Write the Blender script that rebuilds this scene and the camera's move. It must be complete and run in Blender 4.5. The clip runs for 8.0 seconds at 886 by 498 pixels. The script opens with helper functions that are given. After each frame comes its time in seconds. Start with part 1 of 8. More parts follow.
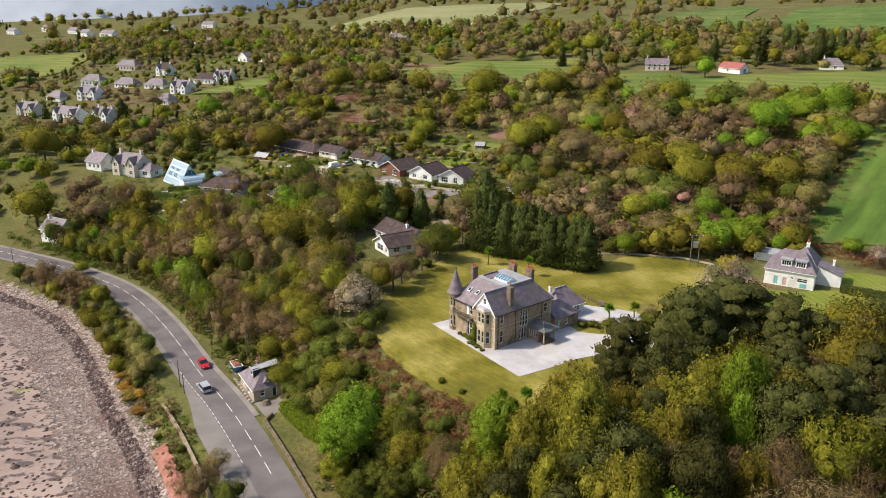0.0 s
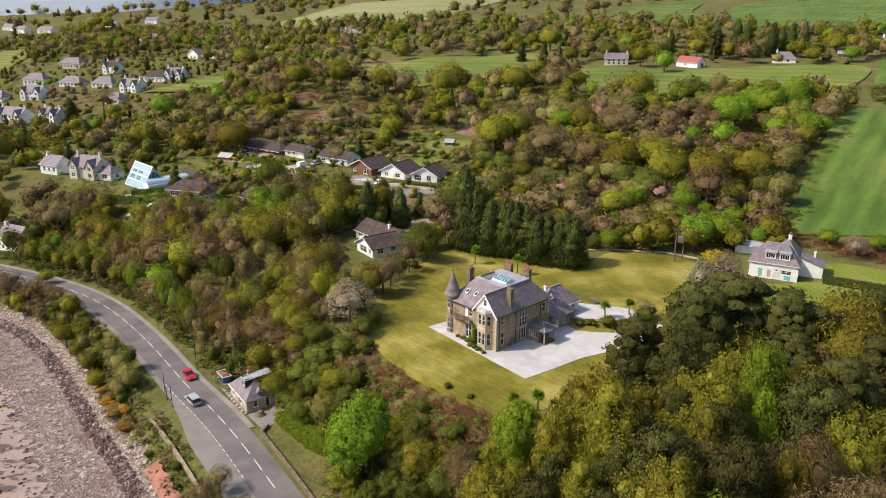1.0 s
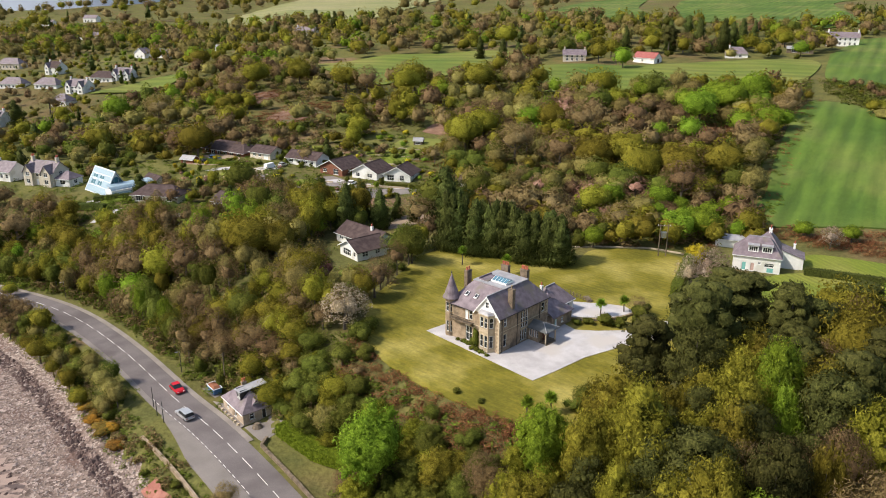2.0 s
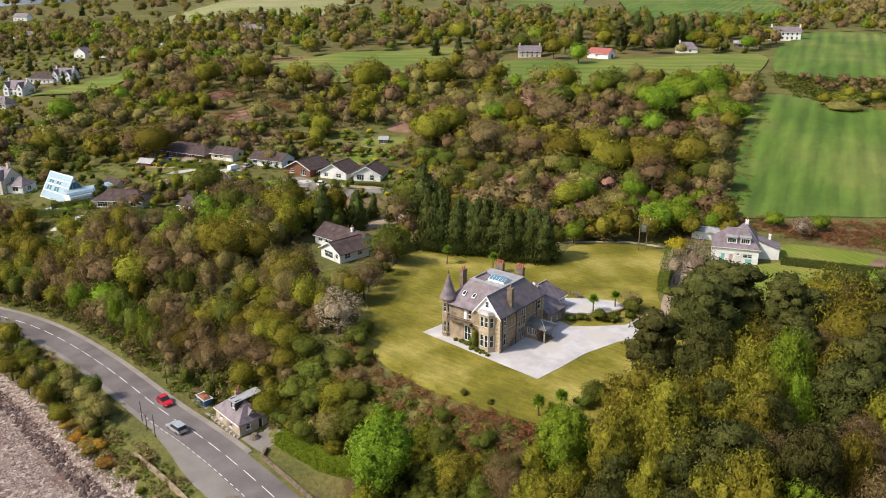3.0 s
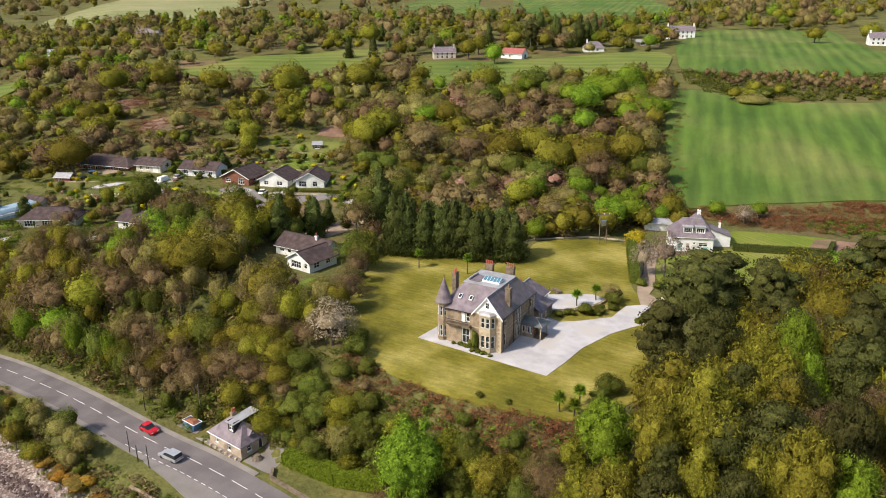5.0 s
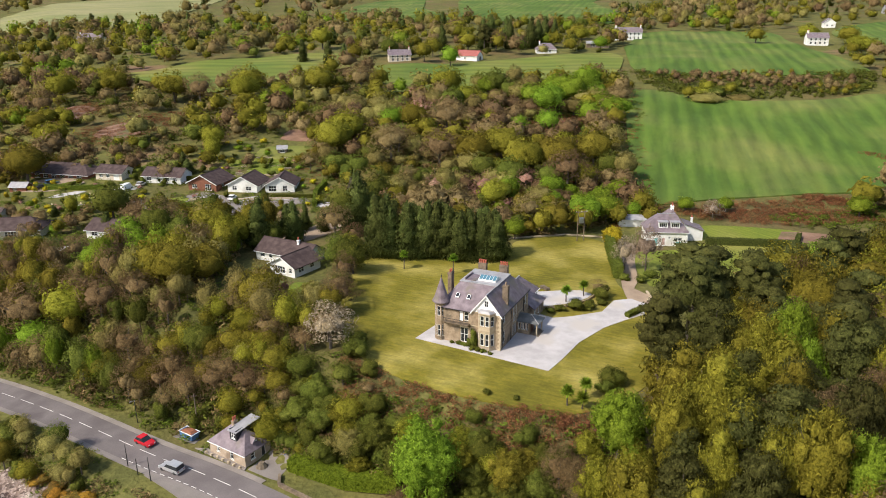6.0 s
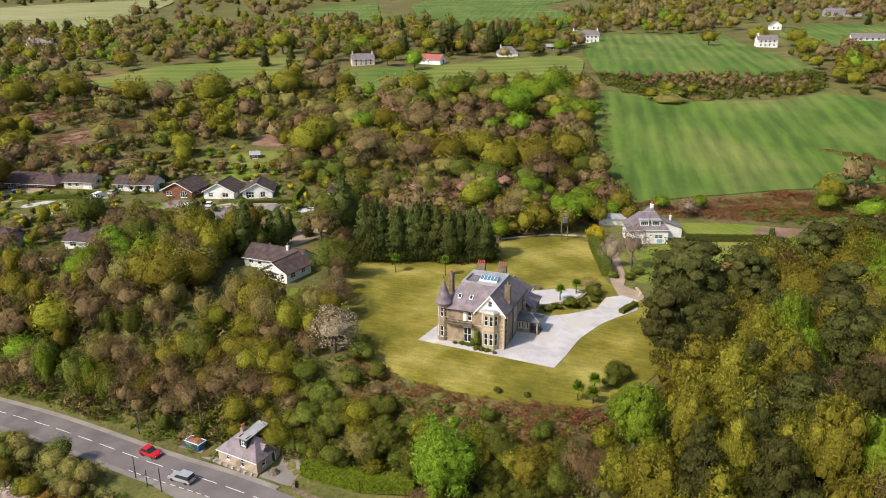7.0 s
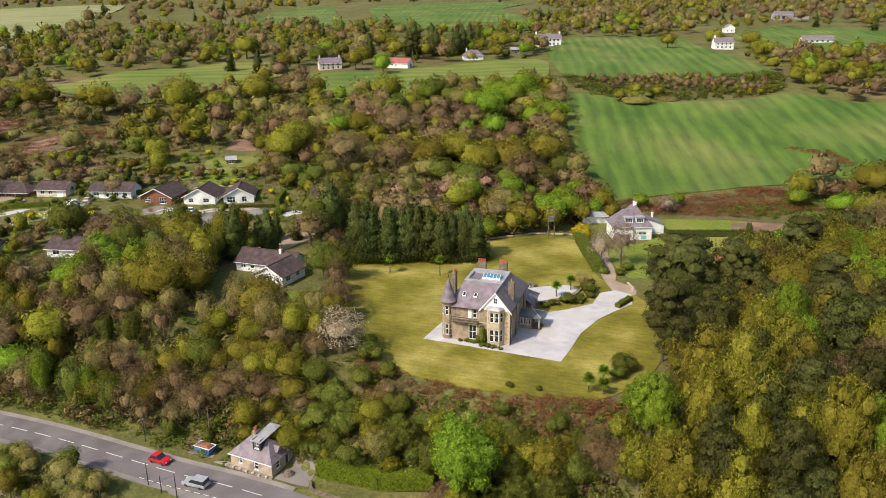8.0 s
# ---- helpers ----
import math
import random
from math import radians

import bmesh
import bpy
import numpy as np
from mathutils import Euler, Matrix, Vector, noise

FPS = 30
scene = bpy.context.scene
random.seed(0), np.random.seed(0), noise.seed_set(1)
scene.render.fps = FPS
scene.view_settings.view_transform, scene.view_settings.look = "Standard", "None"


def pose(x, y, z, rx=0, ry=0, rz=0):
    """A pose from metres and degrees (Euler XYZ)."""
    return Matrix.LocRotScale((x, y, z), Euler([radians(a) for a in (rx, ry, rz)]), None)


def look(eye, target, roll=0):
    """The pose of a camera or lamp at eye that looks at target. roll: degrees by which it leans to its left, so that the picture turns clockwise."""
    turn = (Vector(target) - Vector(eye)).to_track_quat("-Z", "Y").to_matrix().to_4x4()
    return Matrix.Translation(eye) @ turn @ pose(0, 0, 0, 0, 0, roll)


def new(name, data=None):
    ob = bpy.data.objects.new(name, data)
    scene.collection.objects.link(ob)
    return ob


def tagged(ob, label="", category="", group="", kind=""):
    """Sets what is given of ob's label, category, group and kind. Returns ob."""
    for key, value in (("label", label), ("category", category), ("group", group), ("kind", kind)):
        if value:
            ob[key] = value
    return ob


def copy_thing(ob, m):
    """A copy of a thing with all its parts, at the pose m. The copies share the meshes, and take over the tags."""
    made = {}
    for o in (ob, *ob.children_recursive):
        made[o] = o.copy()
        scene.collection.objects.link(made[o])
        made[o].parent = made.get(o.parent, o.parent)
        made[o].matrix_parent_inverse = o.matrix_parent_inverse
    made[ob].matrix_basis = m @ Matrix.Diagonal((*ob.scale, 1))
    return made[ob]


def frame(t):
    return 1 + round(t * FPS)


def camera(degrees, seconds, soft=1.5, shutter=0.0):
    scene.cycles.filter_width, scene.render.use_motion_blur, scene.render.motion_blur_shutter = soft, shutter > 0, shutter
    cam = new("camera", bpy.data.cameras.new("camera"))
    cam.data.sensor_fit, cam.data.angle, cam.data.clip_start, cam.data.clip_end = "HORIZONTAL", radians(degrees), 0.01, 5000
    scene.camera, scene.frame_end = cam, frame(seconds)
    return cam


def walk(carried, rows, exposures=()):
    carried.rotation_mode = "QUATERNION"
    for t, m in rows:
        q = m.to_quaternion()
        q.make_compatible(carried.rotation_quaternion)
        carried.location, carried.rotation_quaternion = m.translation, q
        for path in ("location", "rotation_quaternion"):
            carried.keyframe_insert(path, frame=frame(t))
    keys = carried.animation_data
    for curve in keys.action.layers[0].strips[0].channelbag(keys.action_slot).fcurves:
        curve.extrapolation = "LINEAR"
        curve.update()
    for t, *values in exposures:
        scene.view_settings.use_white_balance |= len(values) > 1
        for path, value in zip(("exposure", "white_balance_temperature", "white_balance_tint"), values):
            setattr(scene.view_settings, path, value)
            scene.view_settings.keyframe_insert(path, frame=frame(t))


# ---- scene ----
cam = camera(60.3, 8.0, soft=0.95)
PATH = [
    (0, (0.008, 0.017, 76.015), (-0.083, 47.580, 60.597), 0.19),
    (0.5, (-4.306, 1.555, 76.113), (-2.830, 49.056, 60.574), 0.18),
    (1, (-9.268, 3.304, 76.352), (-5.999, 50.658, 60.638), 0.13),
    (1.5, (-13.994, 4.948, 76.584), (-9.043, 52.120, 60.764), 0.08),
    (3, (-28.333, 10.073, 76.875), (-18.003, 56.263, 60.759), -0.10),
    (3.5, (-32.763, 11.618, 76.901), (-20.767, 57.379, 60.713), -0.12),
    (4, (-37.423, 13.271, 76.997), (-23.769, 58.587, 60.872), -0.19),
    (4.5, (-41.884, 14.828, 77.162), (-26.565, 59.616, 61.058), -0.24),
    (6, (-56.314, 19.685, 76.891), (-35.751, 62.401, 60.999), -0.38),
    (6.5, (-60.832, 21.083, 77.135), (-38.844, 63.106, 61.306), -0.41),
    (7, (-65.755, 22.715, 77.259), (-42.311, 63.988, 61.544), -0.45),
    (7.5, (-70.246, 24.228, 77.198), (-45.525, 64.752, 61.492), -0.41),
    (8, (-75.015, 25.862, 77.005), (-49.004, 65.659, 61.523), -0.53),
]
walk(cam, [(t, look(eye, target, roll)) for t, eye, target, roll in PATH])

# ---- sky and sun ----
SUN_FROM = Vector((-0.70, -0.06, 0.71)).normalized()
world = bpy.data.worlds.new("sky")
scene.world = world
world.use_nodes = True
sky = world.node_tree.nodes.new("ShaderNodeTexSky")
sky.sky_type, sky.sun_disc = "NISHITA", False
sky.sun_elevation = math.asin(SUN_FROM.z)
sky.sun_rotation = math.atan2(SUN_FROM.x, SUN_FROM.y)
sky.air_density, sky.dust_density = 1.2, 2.5
world.node_tree.nodes["Background"].inputs["Strength"].default_value = 0.13
world.node_tree.links.new(sky.outputs[0], world.node_tree.nodes["Background"].inputs["Color"])
sun = new("sun", bpy.data.lights.new("sun", "SUN"))
sun.data.energy, sun.data.angle, sun.data.color = 3.6, radians(1.2), (1.0, 0.93, 0.82)
sun.matrix_world = look(SUN_FROM * 100, (0, 0, 0))
scene.view_settings.exposure = 0.44

# ---- materials ----
def shader(name):
    m = bpy.data.materials.new(name)
    m.use_nodes = True
    return m, m.node_tree.nodes, m.node_tree.links, m.node_tree.nodes["Principled BSDF"]


def ramp(nodes, links, source, stops):
    r = nodes.new("ShaderNodeValToRGB")
    links.new(source, r.inputs[0])
    e = r.color_ramp.elements
    while len(e) < len(stops):
        e.new(0.5)
    for k, (at, c) in zip(e, stops):
        k.position, k.color = at, (*c, 1) if len(c) == 3 else c
    return r.outputs[0]


def grain(nodes, links, scale, detail=4.0, stretch=None, turn=0.0):
    n = nodes.new("ShaderNodeTexNoise")
    n.inputs["Scale"].default_value, n.inputs["Detail"].default_value = scale, detail
    c = nodes.new("ShaderNodeTexCoord")
    if stretch or turn:
        g = nodes.new("ShaderNodeMapping")
        g.inputs["Scale"].default_value = stretch or (1, 1, 1)
        g.inputs["Rotation"].default_value = (0, 0, radians(turn))
        links.new(c.outputs["Object"], g.inputs[0])
        links.new(g.outputs[0], n.inputs["Vector"])
    else:
        links.new(c.outputs["Object"], n.inputs["Vector"])
    return n.outputs["Fac"]


def blend(nodes, links, fac, a, b, kind="MIX"):
    x = nodes.new("ShaderNodeMix")
    x.data_type, x.blend_type = "RGBA", kind
    for value, i in ((fac, 0), (a, 6), (b, 7)):
        if isinstance(value, (int, float)):
            x.inputs[i].default_value = value
        elif isinstance(value, tuple):
            x.inputs[i].default_value = (*value, 1)
        else:
            links.new(value, x.inputs[i])
    return x.outputs[2]


def bump(nodes, links, bsdf, source, strength, distance):
    b = nodes.new("ShaderNodeBump")
    b.inputs["Strength"].default_value, b.inputs["Distance"].default_value = strength, distance
    links.new(source, b.inputs["Height"])
    links.new(b.outputs[0], bsdf.inputs["Normal"])


def surface(name, c1, c2, scale=3.0, fine=40.0, rough=0.85, relief=0.3, depth=0.02, stain=None, metal=0.0, stretch=None, turn=0.0, gloss=0.3):
    """A plain surface: two tones at a broad scale, grain and relief at a fine one, and now and then a stain."""
    m, n, l, b = shader(name)
    broad, small = grain(n, l, scale, 5.0, stretch, turn), grain(n, l, fine, 3.0)
    col = ramp(n, l, broad, [(0.35, c1), (0.68, c2)])
    col = blend(n, l, 0.22, col, ramp(n, l, small, [(0.3, (0.35, 0.35, 0.35)), (0.7, (0.75, 0.75, 0.75))]), "OVERLAY")
    if stain:
        mask = ramp(n, l, grain(n, l, scale * 0.37, 6.0), [(0.56, (0, 0, 0)), (0.66, (1, 1, 1))])
        col = blend(n, l, mask, col, stain)
    l.new(col, b.inputs["Base Color"])
    b.inputs["Roughness"].default_value, b.inputs["Metallic"].default_value = rough, metal
    b.inputs["Specular IOR Level"].default_value = gloss
    bump(n, l, b, small, relief, depth)
    return m


def leaf(name, c1, c2, c3, see=0.3, fine=2.6, relief=0.45):
    """Foliage: every clump and every plant a little different, sprays and shoots in relief on each."""
    m, n, l, b = shader(name)
    g, o = n.new("ShaderNodeNewGeometry"), n.new("ShaderNodeObjectInfo")
    col = ramp(n, l, g.outputs["Random Per Island"], [(0.0, c1), (0.5, c2), (1.0, c3)])
    h = n.new("ShaderNodeHueSaturation")
    for socket, low, high in (("Value", 0.78, 1.22), ("Hue", 0.485, 0.515)):
        r = n.new("ShaderNodeMapRange")
        l.new(o.outputs["Random"], r.inputs[0])
        r.inputs[3].default_value, r.inputs[4].default_value = low, high
        l.new(r.outputs[0], h.inputs[socket])
    l.new(col, h.inputs["Color"])
    col = h.outputs[0]
    k = n.new("ShaderNodeTexNoise")
    k.inputs["Scale"].default_value, k.inputs["Detail"].default_value, k.inputs["Roughness"].default_value = fine, 3.0, 0.62
    l.new(g.outputs["Position"], k.inputs["Vector"])
    col = blend(n, l, 0.68, col, ramp(n, l, k.outputs["Fac"], [(0.33, (0.2, 0.2, 0.22)), (0.5, (0.5, 0.5, 0.5)), (0.68, (0.8, 0.78, 0.74))]), "OVERLAY")
    l.new(col, b.inputs["Base Color"])
    b.inputs["Roughness"].default_value, b.inputs["Specular IOR Level"].default_value = 0.8, 0.05
    bump(n, l, b, k.outputs["Fac"], relief, 0.55)
    t, x = n.new("ShaderNodeBsdfTranslucent"), n.new("ShaderNodeMixShader")
    l.new(col, t.inputs[0])
    x.inputs[0].default_value = see
    l.new(b.outputs[0], x.inputs[1])
    l.new(t.outputs[0], x.inputs[2])
    l.new(x.outputs[0], n["Material Output"].inputs[0])
    return m


def glassy(name, tint, through_it=0.0, rough=0.06):
    m, n, l, b = shader(name)
    b.inputs["Base Color"].default_value = (*tint, 1)
    b.inputs["Roughness"].default_value, b.inputs["Transmission Weight"].default_value = rough, through_it
    return m


LEAF = {
    "green": leaf("sycamore_leaves", (0.125, 0.18, 0.016), (0.18, 0.26, 0.022), (0.24, 0.33, 0.034), 0.42),
    "oak": leaf("young_oak_leaves", (0.105, 0.09, 0.011), (0.17, 0.147, 0.018), (0.255, 0.223, 0.03), 0.35),
    "brown": leaf("budding_twigs", (0.15, 0.102, 0.046), (0.19, 0.132, 0.06), (0.235, 0.166, 0.078), 0.25),
    "lime": leaf("lime_green_leaves", (0.125, 0.12, 0.013), (0.20, 0.19, 0.021), (0.28, 0.262, 0.034), 0.4),
    "pine": leaf("pine_needles", (0.042, 0.044, 0.011), (0.064, 0.066, 0.017), (0.096, 0.095, 0.026), 0.15),
    "dark": leaf("cypress_sprays", (0.045, 0.055, 0.014), (0.07, 0.086, 0.02), (0.105, 0.122, 0.032), 0.15),
    "shrub": leaf("evergreen_leaves", (0.066, 0.078, 0.012), (0.10, 0.113, 0.018), (0.145, 0.155, 0.028), 0.25),
    "bud": leaf("opening_buds", (0.165, 0.14, 0.042), (0.21, 0.177, 0.054), (0.262, 0.222, 0.072), 0.3),
    "blossom": leaf("cherry_blossom", (0.20, 0.145, 0.085), (0.30, 0.232, 0.16), (0.42, 0.345, 0.27), 0.3),
    "gorse": leaf("gorse_flowers", (0.11, 0.08, 0.02), (0.18, 0.10, 0.02), (0.32, 0.16, 0.02), 0.1),
    "bracken": leaf("dead_bracken", (0.17, 0.07, 0.03), (0.225, 0.10, 0.045), (0.285, 0.14, 0.068), 0.25),
    "gold": leaf("golden_leaves", (0.29, 0.246, 0.0174), (0.45, 0.37, 0.0217), (0.56, 0.48, 0.0435)),
    "pink": leaf("pink_buds", (0.24, 0.115, 0.085), (0.33, 0.18, 0.13), (0.42, 0.25, 0.19)),
    "weed": leaf("low_green_plants", (0.08, 0.11, 0.015), (0.12, 0.155, 0.02), (0.17, 0.21, 0.032), 0.35),
}
BARK = surface("bark", (0.07, 0.055, 0.042), (0.13, 0.11, 0.09), 2.0, 14.0, relief=0.8)
PALE_BARK = surface("birch_bark", (0.45, 0.42, 0.38), (0.6, 0.57, 0.52), 2.0, 9.0, stain=(0.08, 0.07, 0.06))
SLATE = surface("slate", (0.135, 0.105, 0.118), (0.225, 0.18, 0.198), 0.9, 9.0, rough=0.6, relief=0.6, stain=(0.165, 0.14, 0.12))
DARK_TILE = surface("dark_roof_tiles", (0.058, 0.04, 0.038), (0.098, 0.07, 0.066), 0.8, 9.0, rough=0.85, relief=0.6, gloss=0.12)
RED_TIN = surface("red_sheet_roof", (0.26, 0.075, 0.065), (0.34, 0.115, 0.095), 0.7, 12.0, rough=0.5)
STONE = surface("sandstone", (0.235, 0.172, 0.112), (0.365, 0.28, 0.195), 1.1, 3.2, relief=0.5, depth=0.03, stain=(0.16, 0.125, 0.09))
SOOTY_STONE = surface("sooty_sandstone", (0.12, 0.09, 0.062), (0.22, 0.165, 0.115), 1.3, 5.0, relief=0.5, depth=0.03)
PALE_STONE = surface("dressed_stone", (0.40, 0.32, 0.22), (0.5, 0.41, 0.29), 1.6, 9.0)
WHITE = surface("white_harling", (0.70, 0.69, 0.66), (0.80, 0.79, 0.76), 0.7, 22.0, relief=0.4, stain=(0.62, 0.60, 0.55))
PAINT = surface("white_paint", (0.76, 0.76, 0.74), (0.82, 0.82, 0.80), 1.5, 30.0, rough=0.45, relief=0.1)
RUBBLE = surface("pale_rubble_stone", (0.33, 0.255, 0.185), (0.46, 0.37, 0.285), 0.9, 4.0, relief=0.6, depth=0.04, stain=(0.24, 0.18, 0.13))
CREAM = surface("cream_render", (0.55, 0.48, 0.38), (0.64, 0.57, 0.46), 0.8, 18.0, relief=0.4)
BRICK = surface("red_brown_cladding", (0.16, 0.065, 0.04), (0.24, 0.10, 0.06), 1.1, 9.0)
TIMBER = surface("weathered_timber", (0.11, 0.085, 0.06), (0.20, 0.155, 0.11), 1.2, 18.0)
BLACKISH = surface("black_paint", (0.018, 0.018, 0.02), (0.035, 0.034, 0.034), 2.0, 20.0, rough=0.4)
LEAD = surface("lead_sheet", (0.30, 0.29, 0.30), (0.40, 0.39, 0.40), 0.8, 9.0, rough=0.5, metal=0.2)
CLAY = surface("red_clay_pots", (0.38, 0.09, 0.06), (0.48, 0.14, 0.09), 3.0, 15.0)
METAL = surface("galvanised_steel", (0.35, 0.36, 0.37), (0.45, 0.46, 0.47), 3.0, 20.0, rough=0.4, metal=0.8)
PANE = glassy("window_glass", (0.025, 0.028, 0.032), 0.0, 0.05)
SKYLIGHT = glassy("skylight_glass", (0.08, 0.22, 0.27), 0.35, 0.08)
BLUE_GLASS = glassy("blue_tinted_glass", (0.36, 0.47, 0.54), 0.1, 0.2)
TEAL = surface("teal_paint", (0.16, 0.42, 0.40), (0.22, 0.5, 0.47), 2.0, 20.0, rough=0.5)
PINK_DOOR = surface("faded_pink_paint", (0.5, 0.33, 0.29), (0.56, 0.40, 0.35), 2.0, 20.0, rough=0.6)
ASPHALT = surface("asphalt", (0.13, 0.112, 0.11), (0.175, 0.152, 0.148), 0.2, 7.0, rough=0.95, relief=0.3, stain=(0.115, 0.098, 0.096), gloss=0.15)
OLD_ASPHALT = surface("old_pale_asphalt", (0.175, 0.152, 0.138), (0.225, 0.198, 0.18), 0.2, 6.0, stain=(0.145, 0.125, 0.112))
FOOTWAY = surface("footway_concrete", (0.20, 0.172, 0.152), (0.265, 0.23, 0.205), 0.3, 6.0)
LINE = surface("road_line_paint", (0.62, 0.60, 0.56), (0.74, 0.72, 0.68), 1.5, 8.0)
GRAVEL = surface("pale_gravel", (0.38, 0.355, 0.355), (0.50, 0.475, 0.475), 0.35, 9.0, relief=0.5, stain=(0.46, 0.42, 0.39))
DIRT = surface("bare_track", (0.26, 0.19, 0.135), (0.35, 0.265, 0.19), 0.3, 5.0)


def turf(name, c1, c2, c3, stripe, turn, strength=0.35, patch=0.05, nap=0.4, run=9, wobble=1.6):
    """Grass with broad dry patches, mowing stripes and a fine nap."""
    m, n, l, b = shader(name)
    col = ramp(n, l, grain(n, l, patch, 6.0), [(0.3, c1), (0.47, c2), (0.7, c3)])
    c, w, k = n.new("ShaderNodeTexCoord"), n.new("ShaderNodeTexWave"), n.new("ShaderNodeTexNoise")
    for node, stretch in ((w, (1, 1, 1)), (k, (1, run, 1))):
        g = n.new("ShaderNodeMapping")
        g.vector_type = "TEXTURE"
        g.inputs["Rotation"].default_value, g.inputs["Scale"].default_value = (0, 0, radians(turn)), stretch
        l.new(c.outputs["Object"], g.inputs[0])
        l.new(g.outputs[0], node.inputs["Vector"])
    w.inputs["Scale"].default_value, w.inputs["Distortion"].default_value = stripe, wobble
    w.inputs["Detail"].default_value, w.inputs["Detail Scale"].default_value = 3.0, 0.6
    k.inputs["Scale"].default_value, k.inputs["Detail"].default_value = max(0.12, stripe * 6), 6.0
    broken = blend(n, l, grain(n, l, 0.35, 6.0), (0.5, 0.5, 0.5), w.outputs["Color"])
    col = blend(n, l, strength, col, broken, "OVERLAY")
    col = blend(n, l, nap, col, ramp(n, l, k.outputs["Fac"], [(0.36, (0.34, 0.36, 0.4)), (0.52, (0.5, 0.5, 0.5)), (0.68, (0.66, 0.62, 0.6))]), "OVERLAY")
    col = blend(n, l, 0.3, col, ramp(n, l, grain(n, l, 2.2, 6.0), [(0.3, (0.3, 0.3, 0.3)), (0.7, (0.72, 0.72, 0.72))]), "OVERLAY")
    l.new(col, b.inputs["Base Color"])
    b.inputs["Roughness"].default_value, b.inputs["Specular IOR Level"].default_value = 0.9, 0.15
    bump(n, l, b, grain(n, l, 6.0, 4.0), 0.6, 0.08)
    return m


LAWN = turf("mown_lawn", (0.105, 0.097, 0.012), (0.166, 0.143, 0.018), (0.32, 0.268, 0.07), 0.24, 38.8, 0.07, 0.09, 0.5, 4)
GREEN_LAWN = turf("green_lawn", (0.105, 0.145, 0.018), (0.15, 0.18, 0.024), (0.215, 0.21, 0.05), 0.2, 10, 0.12)
FIELD = turf("young_crop", (0.058, 0.106, 0.016), (0.082, 0.132, 0.021), (0.145, 0.162, 0.042), 0.045, -38.8, 0.24, 0.025, 0.7, 24, 0.8)
PASTURE = turf("pasture", (0.085, 0.13, 0.024), (0.13, 0.16, 0.03), (0.19, 0.18, 0.05), 0.03, 60, 0.2, 0.02)
PALE_FIELD = turf("pale_pasture", (0.17, 0.19, 0.07), (0.22, 0.22, 0.09), (0.27, 0.25, 0.12), 0.02, 60, 0.2, 0.01)
EARTH = surface("red_earth", (0.20, 0.075, 0.04), (0.28, 0.115, 0.06), 0.3, 4.0)
BARE = surface("dead_bracken_ground", (0.17, 0.095, 0.062), (0.26, 0.155, 0.105), 0.25, 1.6, relief=1.0, depth=0.3, stain=(0.10, 0.105, 0.035))


def wild_ground():
    """Woodland floor, rough grass and old bracken, mixed at several scales."""
    m, n, l, b = shader("rough_ground")
    broad, mid, small = grain(n, l, 0.02, 5.0), grain(n, l, 0.12, 6.0), grain(n, l, 1.1, 6.0)
    col = ramp(n, l, broad, [(0.36, (0.14, 0.102, 0.045)), (0.5, (0.12, 0.112, 0.034)), (0.62, (0.14, 0.135, 0.04)), (0.7, (0.20, 0.125, 0.075))])
    col = blend(n, l, ramp(n, l, mid, [(0.45, (0, 0, 0)), (0.62, (0.6, 0.6, 0.6))]), col, (0.075, 0.08, 0.026))
    col = blend(n, l, 0.5, col, ramp(n, l, small, [(0.25, (0.25, 0.25, 0.25)), (0.75, (0.78, 0.78, 0.78))]), "OVERLAY")
    l.new(col, b.inputs["Base Color"])
    b.inputs["Roughness"].default_value, b.inputs["Specular IOR Level"].default_value = 0.95, 0.1
    bump(n, l, b, small, 1.0, 0.4)
    return m


def shore_ground():
    """Wet sand with dark weed and green algae."""
    m, n, l, b = shader("tidal_sand")
    col = ramp(n, l, grain(n, l, 0.06, 5.0), [(0.35, (0.25, 0.175, 0.14)), (0.65, (0.36, 0.26, 0.21))])
    weed = ramp(n, l, grain(n, l, 0.3, 8.0, (1, 2.2, 1), 38), [(0.53, (0, 0, 0)), (0.6, (1, 1, 1))])
    col = blend(n, l, weed, col, (0.085, 0.055, 0.045))
    algae = ramp(n, l, grain(n, l, 0.055, 7.0, (1, 1.6, 1), 20), [(0.6, (0, 0, 0)), (0.66, (0.9, 0.9, 0.9))])
    col = blend(n, l, algae, col, (0.23, 0.26, 0.05))
    col = blend(n, l, 0.25, col, ramp(n, l, grain(n, l, 3.0, 5.0), [(0.3, (0.3, 0.3, 0.3)), (0.7, (0.7, 0.7, 0.7))]), "OVERLAY")
    l.new(col, b.inputs["Base Color"])
    b.inputs["Roughness"].default_value = 0.6
    bump(n, l, b, grain(n, l, 1.5, 6.0), 0.5, 0.1)
    return m


